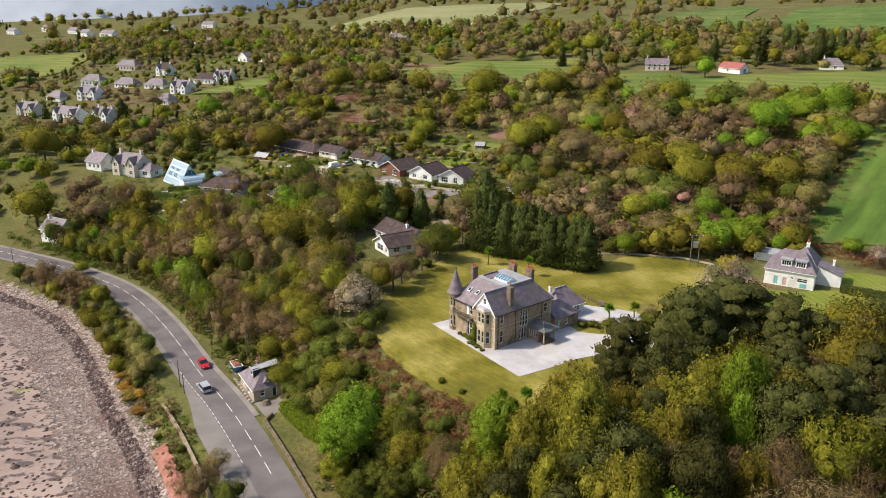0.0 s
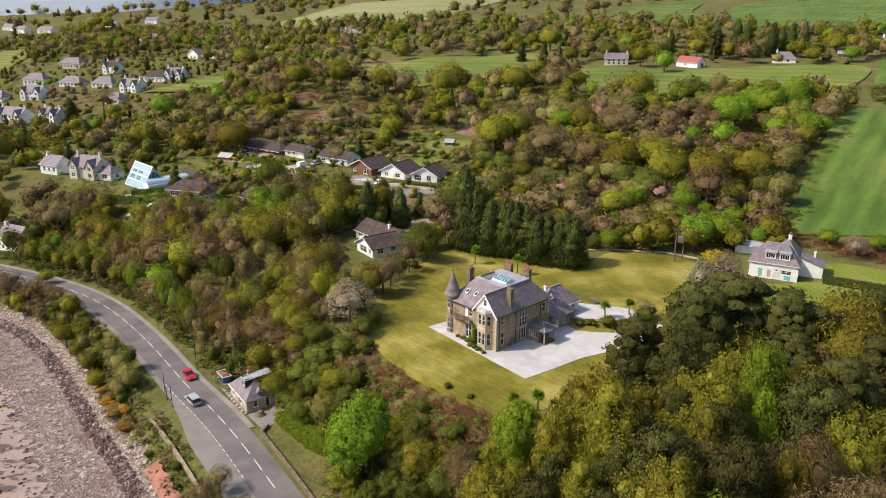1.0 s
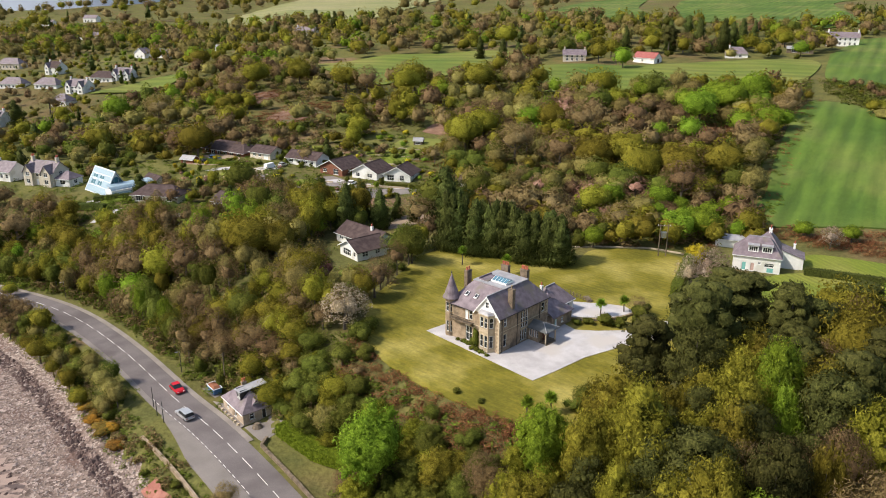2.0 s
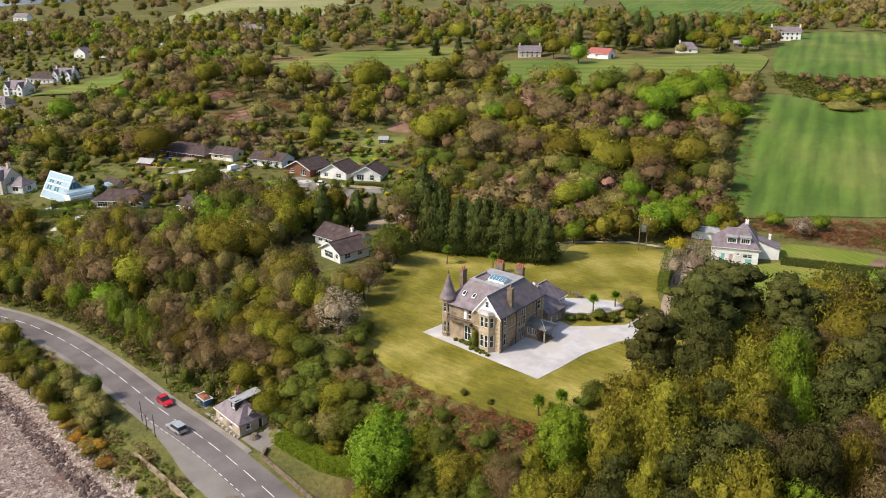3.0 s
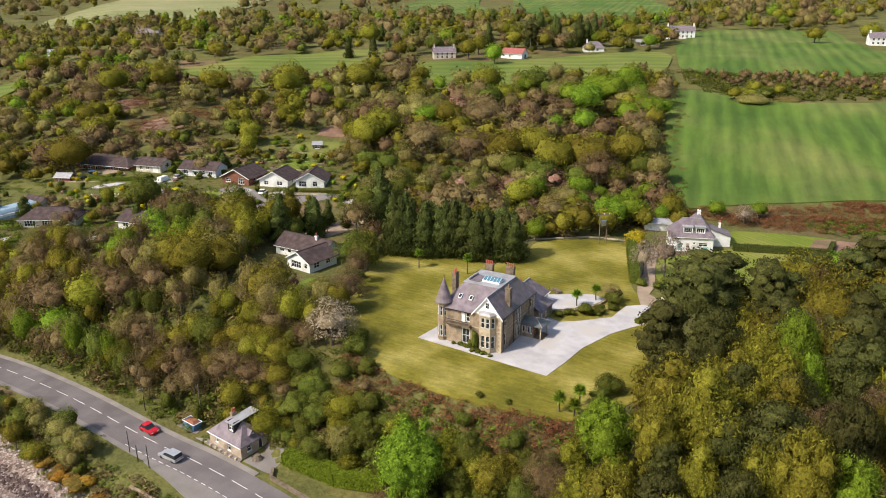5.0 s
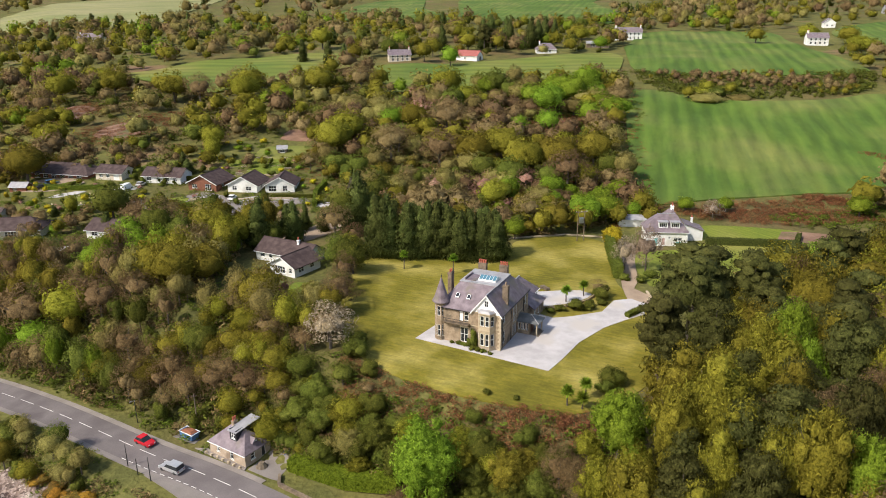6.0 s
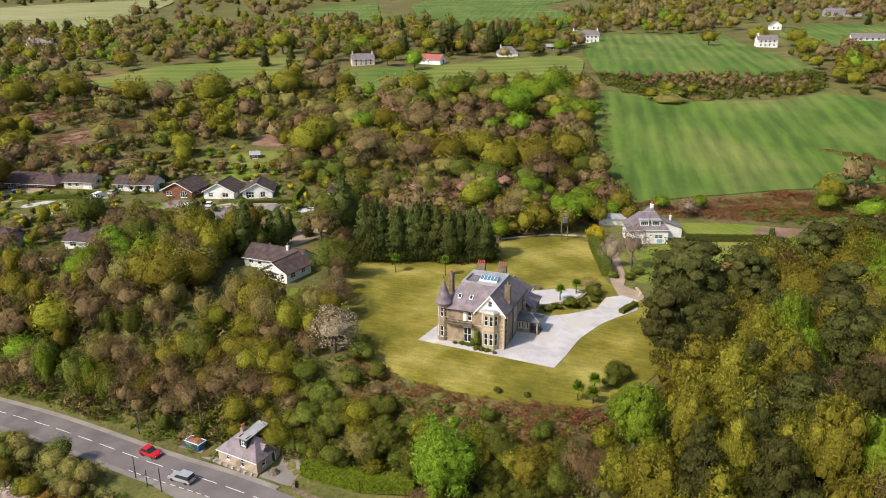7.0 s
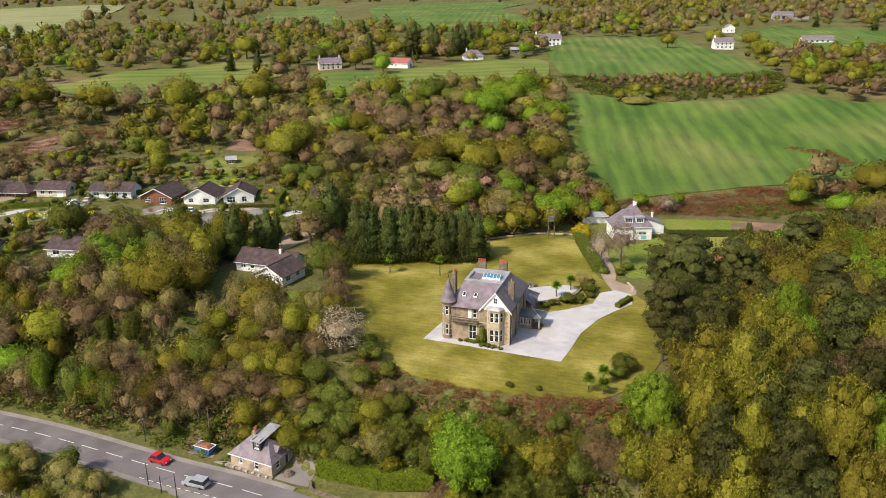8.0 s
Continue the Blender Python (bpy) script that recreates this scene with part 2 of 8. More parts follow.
WILD, SAND = wild_ground(), shore_ground()
def shingle():
    """Beach stones of many tones, wet and weedy in patches."""
    m, n, l, b = shader("beach_shingle")
    v, c = n.new("ShaderNodeTexVoronoi"), n.new("ShaderNodeTexCoord")
    v.inputs["Scale"].default_value = 1.7
    l.new(c.outputs["Object"], v.inputs["Vector"])
    w = n.new("ShaderNodeSeparateColor")
    l.new(v.outputs["Color"], w.inputs[0])
    col = ramp(n, l, w.outputs[0], [(0.0, (0.08, 0.056, 0.046)), (0.35, (0.175, 0.128, 0.106)), (0.8, (0.24, 0.178, 0.15)), (1.0, (0.42, 0.335, 0.29))])
    col = blend(n, l, ramp(n, l, grain(n, l, 0.14, 6.0), [(0.5, (0, 0, 0)), (0.66, (0.75, 0.75, 0.75))]), col, (0.12, 0.07, 0.055))
    l.new(col, b.inputs["Base Color"])
    b.inputs["Roughness"].default_value, b.inputs["Specular IOR Level"].default_value = 0.85, 0.25
    bump(n, l, b, v.outputs["Distance"], 0.8, 0.2)
    return m


SHINGLE = shingle()
WEED_LINE = surface("stranded_weed", (0.055, 0.035, 0.032), (0.11, 0.07, 0.06), 0.5, 3.0, relief=1.0, depth=0.15, stain=(0.25, 0.18, 0.15))
ROCK = surface("shore_rock", (0.17, 0.13, 0.115), (0.36, 0.29, 0.255), 1.5, 8.0, relief=0.6)
RED_ROCK = surface("red_sandstone_ledge", (0.26, 0.10, 0.075), (0.35, 0.16, 0.12), 0.6, 4.0, relief=0.7, depth=0.1)
# Distance haze is put into this pale blue base colour.
HAZE = surface("painted_haze_backdrop", (0.42, 0.45, 0.50), (0.46, 0.49, 0.54), 0.002, 0.02, rough=1.0, relief=0.0)
# ---- lie of the land ----
ROAD = [(70, -80), (40, -15), (8, 45), (-10, 78), (-27.5, 110), (-36.8, 126.3), (-44.3, 138.1), (-52.2, 149.2),
        (-67.9, 173.2), (-83.2, 193), (-97, 206), (-116.5, 219.3), (-143.6, 233.9), (-190, 258), (-300, 330), (-420, 450), (-520, 620)]
SHORE = ((-400, -7.0), (-70, -6.0), (-40, -5.5), (-24, -5.0), (-17, -4.2), (-12.5, -2.2), (-9, -1.0), (-6, -0.85), (0, -0.8), (8, -0.8))
HILL = ((-900, 12.6), (110, 12.9), (150, 13.0), (190, 13.1), (212, 14.0), (250, 18.0), (290, 24.5), (340, 31.5), (430, 40.0), (550, 47.5),
        (700, 56.0), (900, 64.0), (1300, 76.0), (1900, 112.0), (3000, 150.0))


def curve_points(pts, step):
    """Points along a smooth line through pts, about step apart."""
    p = np.array(pts, float)
    p = np.vstack([2 * p[0] - p[1], p, 2 * p[-1] - p[-2]])
    out = []
    for a, b, c, d in zip(p, p[1:], p[2:], p[3:]):
        n = max(1, int(np.linalg.norm(c - b) / step))
        for u in np.arange(n) / n:
            out.append(0.5 * (2 * b + (c - a) * u + (2 * a - 5 * b + 4 * c - d) * u * u + (3 * b - a - 3 * c + d) * u ** 3))
    out.append(p[-2])
    return np.array(out)


ROAD_LINE = curve_points(ROAD, 6.0)


def ease(v):
    v = np.clip(v, 0, 1)
    return v * v * (3 - 2 * v)


def road_offset(x, y):
    """Signed distance from the road's centre line; inland is positive."""
    x, y = np.asarray(x, float), np.asarray(y, float)
    best, sign = np.full(x.shape, 1e9), np.ones(x.shape)
    for a, b in zip(ROAD_LINE, ROAD_LINE[1:]):
        e = b - a
        u = np.clip(((x - a[0]) * e[0] + (y - a[1]) * e[1]) / (e @ e), 0, 1)
        px, py = x - a[0] - u * e[0], y - a[1] - u * e[1]
        dist = np.hypot(px, py)
        side = np.where(e[0] * py - e[1] * px < 0, 1.0, -1.0)
        near = dist < best
        best, sign = np.where(near, dist, best), np.where(near, side, sign)
    return best * sign


OFF_X, OFF_Y = np.arange(-700, 760, 3.0), np.arange(-120, 1150, 3.0)
OFFSETS = road_offset(*np.meshgrid(OFF_X, OFF_Y))


def off_road(x, y):
    """The same distance, read from a table where it covers the place."""
    x, y = np.asarray(x, float), np.asarray(y, float)
    u, v = (x - OFF_X[0]) / 3.0, (y - OFF_Y[0]) / 3.0
    ok = (u >= 0) & (v >= 0) & (u < len(OFF_X) - 1) & (v < len(OFF_Y) - 1)
    i, j = np.clip(u, 0, len(OFF_X) - 2).astype(int), np.clip(v, 0, len(OFF_Y) - 2).astype(int)
    a, b = u - i, v - j
    t = (OFFSETS[j, i] * (1 - a) + OFFSETS[j, i + 1] * a) * (1 - b) + (OFFSETS[j + 1, i] * (1 - a) + OFFSETS[j + 1, i + 1] * a) * b
    if not ok.all():
        t = np.where(ok, t, 0.0)
        t[~ok] = road_offset(x[~ok], y[~ok])
    return t


def height(x, y):
    x, y = np.asarray(x, float), np.asarray(y, float)
    d = off_road(x, y)
    q = 0.6 * x + 0.8 * y
    hill = np.interp(q, *zip(*HILL))
    hill = hill - 8.0 * ease((-50 - x) / 90) * ease((q - 140) / 90)
    wide = 20.0 + 38.0 * ease((-55 - x) / 60)
    up = ease((d - 7.5) / wide)
    low = np.interp(d, *zip(*SHORE))
    rough = 0.5 * np.sin(x * 0.11 + 1.3 * np.sin(y * 0.05)) * np.sin(y * 0.09 + 0.7) * ease((q - 205) / 40)
    return np.where(d > 7.5, low + (hill - low) * up + rough, low)


def ground_z(x, y):
    return float(height(np.array([x]), np.array([y]))[0])


# ---- mesh helpers ----
class Geo:
    """Vertices and faces of one mesh, gathered piece by piece."""

    def __init__(self):
        self.v, self.f = [], []

    def add(self, verts, faces):
        k = len(self.v)
        self.v += [tuple(p) for p in verts]
        self.f += [tuple(i + k for i in f) for f in faces]
        return self

    def quad(self, a, b, c, d):
        return self.add((a, b, c, d), ((0, 1, 2, 3),))

    def box(self, x0, y0, z0, x1, y1, z1):
        return self.prism(((x0, y0), (x1, y0), (x1, y1), (x0, y1)), z0, z1)

    def prism(self, outline, z0, z1, shrink=1.0):
        n = len(outline)
        cx, cy = sum(p[0] for p in outline) / n, sum(p[1] for p in outline) / n
        top = [(cx + (x - cx) * shrink, cy + (y - cy) * shrink, z1) for x, y in outline]
        faces = [tuple(range(n))[::-1], tuple(range(n, 2 * n))] + [(i, (i + 1) % n, (i + 1) % n + n, i + n) for i in range(n)]
        return self.add([(x, y, z0) for x, y in outline] + top, faces)

    def cyl(self, x, y, z0, z1, r0, r1=None, n=10):
        ring = [(math.cos(2 * math.pi * i / n), math.sin(2 * math.pi * i / n)) for i in range(n)]
        r1 = r0 if r1 is None else r1
        faces = [tuple(range(n))[::-1], tuple(range(n, 2 * n))] + [(i, (i + 1) % n, (i + 1) % n + n, i + n) for i in range(n)]
        return self.add([(x + c * r0, y + s * r0, z0) for c, s in ring] + [(x + c * r1, y + s * r1, z1) for c, s in ring], faces)

    def tube(self, pts, radii, n=6):
        pts = [Vector(p) for p in pts]
        k = len(self.v)
        for i, p in enumerate(pts):
            ahead = (pts[min(i + 1, len(pts) - 1)] - pts[max(i - 1, 0)]).normalized()
            side = ahead.cross(Vector((0.3, 0.9, 0.1))).normalized()
            other = ahead.cross(side)
            for j in range(n):
                a = 2 * math.pi * j / n
                self.v.append(tuple(p + (side * math.cos(a) + other * math.sin(a)) * radii[i]))
        for i in range(len(pts) - 1):
            for j in range(n):
                a, b = k + i * n + j, k + i * n + (j + 1) % n
                self.f.append((a, b, b + n, a + n))
        self.f.append(tuple(k + (len(pts) - 1) * n + j for j in range(n)))
        return self

    def mesh(self, name, material):
        m = bpy.data.meshes.new(name)
        m.from_pydata(self.v, [], self.f)
        m.materials.append(material)
        m.update()
        return m


def part(name, geo, material, parent, label=""):
    ob = new(name, geo.mesh(name, material) if isinstance(geo, Geo) else geo)
    ob.parent = parent
    return tagged(ob, label)


def thing(name, label, category, group="", m=None):
    ob = new(name)
    if m is not None:
        ob.matrix_basis = m
    return tagged(ob, label, category, group)


def solid(name, geo, material, label, category, group="", kind="", m=None):
    ob = new(name, geo.mesh(name, material))
    if m is not None:
        ob.matrix_basis = m
    return tagged(ob, label, category, group, kind)


def inside(x, y, poly):
    x, y = np.asarray(x, float), np.asarray(y, float)
    hit = np.zeros(x.shape, bool)
    for (ax, ay), (bx, by) in zip(poly, poly[1:] + poly[:1]):
        cross = ((ay > y) != (by > y)) & (x < (bx - ax) * (y - ay) / ((by - ay) or 1e-9) + ax)
        hit ^= cross
    return hit


def sheet(name, outline, step, lift, material, label, category, smooth=True):
    """A sheet laid over the land inside an outline, with a short skirt into the soil."""
    from mathutils.geometry import delaunay_2d_cdt
    ring = [tuple(p) for p in (curve_points(list(outline) + [outline[0]], step)[:-1] if smooth else outline)]
    xs, ys = [p[0] for p in ring], [p[1] for p in ring]
    gx, gy = np.meshgrid(np.arange(min(xs), max(xs), step), np.arange(min(ys), max(ys), step))
    gx, gy = gx.ravel(), gy.ravel()
    keep = inside(gx, gy, ring)
    pts = [Vector(p) for p in ring] + [Vector((a, b)) for a, b in zip(gx[keep], gy[keep])]
    n = len(ring)
    v, _, f, *_ = delaunay_2d_cdt(pts, [(i, (i + 1) % n) for i in range(n)], [], 1, 0.01)
    z = height(np.array([p.x for p in v]), np.array([p.y for p in v])) + lift
    g = Geo().add([(p.x, p.y, h) for p, h in zip(v, z)], f)
    for a, b in zip(ring, ring[1:] + ring[:1]):
        za, zb = ground_z(*a) + lift, ground_z(*b) + lift
        g.quad((*a, za), (*a, za - 0.4), (*b, zb - 0.4), (*b, zb))
    ob = solid(name, g, material, label, category, kind="structure")
    return ob


def road_strip(name, d0, d1, lift, material, label, category, y0=-80, y1=620, taper=0.0):
    """A strip along the road between two distances from its centre line."""
    line = curve_points(ROAD, 3.0)
    g, prev = Geo(), None
    for i, p in enumerate(line):
        if not y0 <= p[1] <= y1:
            continue
        e = line[min(i + 1, len(line) - 1)] - line[max(i - 1, 0)]
        e = e / np.linalg.norm(e)
        right = np.array((e[1], -e[0]))
        grown = min(1.0, (p[1] - y0) / taper, (y1 - p[1]) / taper) if taper else 1.0
        a, b = p + right * (d1 + (d0 - d1) * max(0.02, grown)), p + right * d1
        z = -0.8 + lift
        row = ((*a, z - 0.3), (*a, z), (*b, z), (*b, z - 0.3))
        if prev:
            for k in range(3):
                g.quad(prev[k], row[k], row[k + 1], prev[k + 1])
        prev = row
    return solid(name, g, material, label, category, kind="structure")


# ---- the ground ----
def spaced(fine0, fine1, step, far0, far1):
    mid = np.arange(fine0, fine1 + step, step)
    lo, hi, s = [], [], step
    while not lo or lo[-1] > far0:
        s *= 1.16
        lo.append((lo[-1] if lo else fine0) - s)
    s = step
    while not hi or hi[-1] < far1:
        s *= 1.09
        hi.append((hi[-1] if hi else mid[-1]) + s)
    return np.concatenate([lo[::-1], mid, hi])


gx, gy = spaced(-150, 110, 2.2, -1900, 2600), spaced(60, 240, 2.2, -700, 3600)
mx, my = np.meshgrid(gx, gy)
mz = height(mx, my) - 0.02
d_road = off_road(mx, my)
nx, ny = len(gx), len(gy)
grid = [(j * nx + i, j * nx + i + 1, (j + 1) * nx + i + 1, (j + 1) * nx + i) for j in range(ny - 1) for i in range(nx - 1)]
g = Geo().add(zip(mx.ravel(), my.ravel(), mz.ravel()), grid)
ground = solid("ground", g, WILD, "rough grassy ground with leaf litter and old bracken", "ground", kind="structure")
ground.data.materials.append(SAND)
ground.data.materials.append(SHINGLE)
face_d = d_road.ravel()[np.array(grid)].mean(1)
ground.data.polygons.foreach_set("material_index", np.where(face_d < -31, 1, np.where(face_d < -14.5, 2, 0)).astype(np.int32))
ground.data.polygons.foreach_set("use_smooth", np.ones(len(grid), bool))

road = road_strip("road", -4.35, 2.35, 0.03, ASPHALT, "grey asphalt coast road with white centre dashes", "road")
road_strip("pavement", 2.35, 3.4, 0.12, FOOTWAY, "narrow pale footway along the coast road", "pavement", y0=128)
road_strip("verge", -5.4, -4.35, 0.02, OLD_ASPHALT, "dusty pale roadside verge strip", "verge")
road_strip("layby", -8.6, -5.4, 0.015, OLD_ASPHALT, "worn pale asphalt lay-by beside the road", "lay-by", y0=96, y1=147, taper=16.0)

LAWN_RING = [(-15.5, 147), (-13.5, 138), (-10.5, 131), (-4.6, 121.3), (2, 113), (7.5, 107.6), (16, 106.8), (24, 108.8), (31, 112.5), (37.5, 118.5), (44, 126), (49, 134.5), (50.5, 148.5),
             (56, 158), (67, 176), (60, 185.5), (47, 188), (38, 180), (24, 186), (11, 194), (3, 191), (-2, 183), (-6.5, 174), (-11.5, 164), (-14, 154)]
sheet("lawn", LAWN_RING, 2.2, 0.12, LAWN, "yellow-green mown lawn round the stone villa", "lawn")
GRAVEL_RING = [(-2.4, 144.4), (13.3, 121.3), (18, 124), (25, 128.5), (33.3, 131.8), (39, 132.8), (45, 133.5), (49, 137.5), (48, 141.5), (44, 142.4),
               (38, 138.6), (31, 139.4), (27, 140.5), (24.5, 146), (14, 150), (5, 149)]
sheet("gravel_drive", GRAVEL_RING, 2.0, 0.19, GRAVEL, "pale grey gravel drive and forecourt of the villa", "drive", smooth=False)
sheet("gravel_yard", [(24, 148), (31, 146), (37, 145.5), (42, 147.5), (41, 150.5), (34, 153.5), (27, 155)], 2.0, 0.20, GRAVEL, "pale gravel yard behind the villa", "drive")
sheet("track", [(45, 137.5), (50, 137), (53, 141), (52.5, 146), (56, 149), (65, 161), (74, 172), (72, 174), (62, 163), (52.5, 150.5), (49, 145)], 2.0, 0.16, DIRT,
      "brown earth track between hedge and lawn", "track")
sheet("cottage_lawn", [(57, 146), (64, 141), (84, 135), (104, 134), (122, 138), (120, 146), (110, 151), (91, 164), (80, 163), (70, 166), (62, 157)], 3.0, 0.06, GREEN_LAWN,
      "green lawn before the white cottage", "lawn")
sheet("cottage_back_lawn", [(90, 167), (110, 152), (121, 158), (101, 175)], 3.0, 0.06, GREEN_LAWN, "green lawn behind the clipped hedge", "lawn")
sheet("earth_bed", [(80, 143.5), (86, 139), (94, 138.5), (97, 141), (90, 144.5)], 2.0, 0.12, EARTH, "freshly dug red earth bed", "earth bed")
sheet("lower_field", [(184, 309), (164, 290), (134, 251), (112, 219), (95, 199), (125, 189), (143, 181), (171, 169), (204, 160), (260, 150), (330, 160), (330, 190),
                      (275, 214), (268, 243), (245, 249), (218, 258), (200, 274), (193, 300)], 7.0, 0.4, FIELD, "green striped crop field", "field")
sheet("upper_field", [(260, 414), (212, 342), (225, 322), (262, 298), (307, 279), (338, 333), (365, 380), (390, 428), (327, 468), (300, 450)], 6.0, 0.6, FIELD,
      "green striped upper crop field", "field")
sheet("rough_meadow", [(80, 362), (96, 433), (150, 412), (238, 400), (203, 345), (185, 326), (158, 340), (120, 352)], 6.0, 0.6, PASTURE, "rough green meadow below the far houses", "meadow")
sheet("hill_pasture", [(-28, 487), (-14, 450), (4, 413), (45, 425), (90, 440), (98, 490), (55, 498), (26, 505)], 6.0, 0.8, PASTURE, "green hill pasture", "field")
sheet("far_field", [(154, 715), (250, 640), (300, 800), (405, 1040), (300, 960)], 14.0, 0.9, FIELD, "far green field on the hill", "field")
sheet("far_field", [(271, 666), (300, 560), (380, 560), (520, 800), (699, 974), (480, 1022)], 14.0, 0.9, FIELD, "far green hill field with gorse", "field")
sheet("far_field", [(-139, 857), (-20, 770), (30, 790), (200, 1400), (-20, 1300), (-121, 1016)], 18.0, 0.9, PALE_FIELD, "pale far pasture on the hill", "field")
sheet("far_field", [(-430, 735), (-341, 750), (-310, 640), (-345, 610), (-440, 640)], 12.0, 0.5, PASTURE, "green field beside the village", "field")
sheet("far_field", [(-165, 500), (-119, 534), (-105, 520), (-127, 492)], 8.0, 0.8, PASTURE, "small green field below the village", "field")
sheet("east_field", [(390, 340), (440, 250), (560, 300), (520, 420), (430, 400)], 10.0, 0.6, FIELD, "green field beyond the hedge", "field")
sheet("bare_slope", [(116, 284), (122, 273), (131, 276), (128, 286)], 4.0, 0.15, BARE, "red-brown bracken slope", "slope")
sheet("bare_slope", [(-66, 412), (-58, 402), (-46, 410), (-50, 422), (-62, 424)], 5.0, 0.15, BARE, "red-brown bracken slope", "slope")
sheet("bare_slope", [(-50, 372), (-42, 358), (-24, 372), (-30, 384), (-44, 382)], 5.0, 0.15, BARE, "red-brown bracken slope", "slope")
sheet("bare_slope", [(38, 246), (44, 236), (70, 218), (78, 222), (66, 236), (48, 250)], 4.0, 0.15, BARE, "red-brown bracken slope", "slope")
sheet("bare_slope", [(110, 157), (114, 152), (122, 147), (130, 147.5), (124, 155), (116, 161)], 4.0, 0.14, BARE, "bare reddish garden ground", "slope")
sheet("bare_slope", [(4, 312), (10, 302), (22, 300), (26, 308), (16, 318), (8, 318)], 4.0, 0.15, PASTURE, "pale green terraced slope round a garden shed", "slope")
sheet("bare_slope", [(18, 326), (28, 316), (40, 320), (36, 332), (24, 334)], 4.0, 0.15, BARE, "red-brown bracken slope", "slope")

# Stand-in ridge for the far distance, its haze painted as colour.
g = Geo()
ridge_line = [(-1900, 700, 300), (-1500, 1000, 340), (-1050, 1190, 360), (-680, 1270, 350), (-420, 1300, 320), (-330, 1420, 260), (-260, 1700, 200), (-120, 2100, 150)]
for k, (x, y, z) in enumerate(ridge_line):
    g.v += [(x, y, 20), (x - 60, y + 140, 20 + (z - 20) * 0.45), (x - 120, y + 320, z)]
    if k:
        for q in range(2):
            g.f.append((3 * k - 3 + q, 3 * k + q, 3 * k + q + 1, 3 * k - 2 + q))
backdrop = solid("backdrop", g, HAZE, "hill-shaped backdrop with distance haze painted in as pale blue", "hills", kind="structure")
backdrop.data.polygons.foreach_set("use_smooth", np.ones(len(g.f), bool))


# ---- building helpers ----
def wall_panel(g, a, b, z0, z1, holes=(), t=0.3):
    """A wall from a to b (outside on the right of that way), with openings (s0, s1, h0, h1) right through it."""
    a, b = Vector(a), Vector(b)
    e = b - a
    length = e.length
    e.normalize()
    n = Vector((e.y, -e.x))
    ss = sorted({0.0, length, *(v for h in holes for v in h[:2])})
    zs = sorted({z0, z1, *(v for h in holes for v in h[2:4])})

    def at(s, z, deep=0.0):
        p = a + e * s - n * deep
        return (p.x, p.y, z)

    for s0, s1 in zip(ss, ss[1:]):
        for y0, y1 in zip(zs, zs[1:]):
            sm, zm = (s0 + s1) / 2, (y0 + y1) / 2
            if any(h[0] < sm < h[1] and h[2] < zm < h[3] for h in holes):
                continue
            g.quad(at(s0, y0), at(s1, y0), at(s1, y1), at(s0, y1))
            g.quad(at(s1, y0, t), at(s0, y0, t), at(s0, y1, t), at(s1, y1, t))
    for s0, s1, y0, y1 in holes:
        g.quad(at(s0, y0), at(s0, y0, t), at(s1, y0, t), at(s1, y0))
        g.quad(at(s0, y1), at(s1, y1), at(s1, y1, t), at(s0, y1, t))
        g.quad(at(s0, y0), at(s0, y1), at(s0, y1, t), at(s0, y0, t))
        g.quad(at(s1, y0), at(s1, y0, t), at(s1, y1, t), at(s1, y1))
    return g


def bar(g, a, e, n, s0, s1, z0, z1, out0, out1):
    """A block in a wall's own frame: along it, up, and out from it."""
    pts = []
    for z in (z0, z1):
        for s, o in ((s0, out0), (s1, out0), (s1, out1), (s0, out1)):
            p = a + e * s + n * o
            pts.append((p.x, p.y, z))
    return g.add(pts, [(0, 1, 2, 3), (7, 6, 5, 4), (0, 4, 5, 1), (1, 5, 6, 2), (2, 6, 7, 3), (3, 7, 4, 0)])


def fit_window(parent, a, b, hole, frame_mat=None, sill_mat=None, bars=(1, 1), pane_mat=None, name="window", door=None):
    """A window or door in an opening of the wall from a to b: frame, glass and sill."""
    a, b = Vector(a), Vector(b)
    e = (b - a).normalized()
    n = Vector((e.y, -e.x))
    s0, s1, z0, z1 = hole
    g, w = Geo(), 0.09
    for q in ((s0, s0 + w, z0, z1), (s1 - w, s1, z0, z1), (s0 + w, s1 - w, z0, z0 + w), (s0 + w, s1 - w, z1 - w, z1)):
        bar(g, a, e, n, *q, -0.17, -0.08)
    for i in range(bars[0]):
        s = s0 + (s1 - s0) * (i + 1) / (bars[0] + 1)
        bar(g, a, e, n, s - 0.035, s + 0.035, z0 + w, z1 - w, -0.165, -0.09)
    for i in range(bars[1]):
        z = z0 + (z1 - z0) * (i + 1) / (bars[1] + 1) + 0.08
        bar(g, a, e, n, s0 + w, s1 - w, z - 0.035, z + 0.035, -0.16, -0.095)
    win = part(name, g, frame_mat or PAINT, parent)
    if door:
        part("door_leaf", bar(Geo(), a, e, n, s0 + w, s1 - w, z0, z1 - w, -0.16, -0.11), door, win)
    else:
        part("pane", bar(Geo(), a, e, n, s0 + w, s1 - w, z0 + w, z1 - w, -0.145, -0.135), pane_mat or PANE, win)
        part("sill", bar(Geo(), a, e, n, s0 - 0.08, s1 + 0.08, z0 - 0.1, z0, -0.2, 0.07), sill_mat or PAINT, win)
    return win


def slab(g, pts, t=0.14):
    """A roof plane with thickness."""
    n = len(pts)
    low = [(x, y, z - t) for x, y, z in pts]
    return g.add(list(pts) + low, [tuple(range(n)), tuple(range(2 * n - 1, n - 1, -1))] + [(i, i + n, (i + 1) % n + n, (i + 1) % n) for i in range(n)])


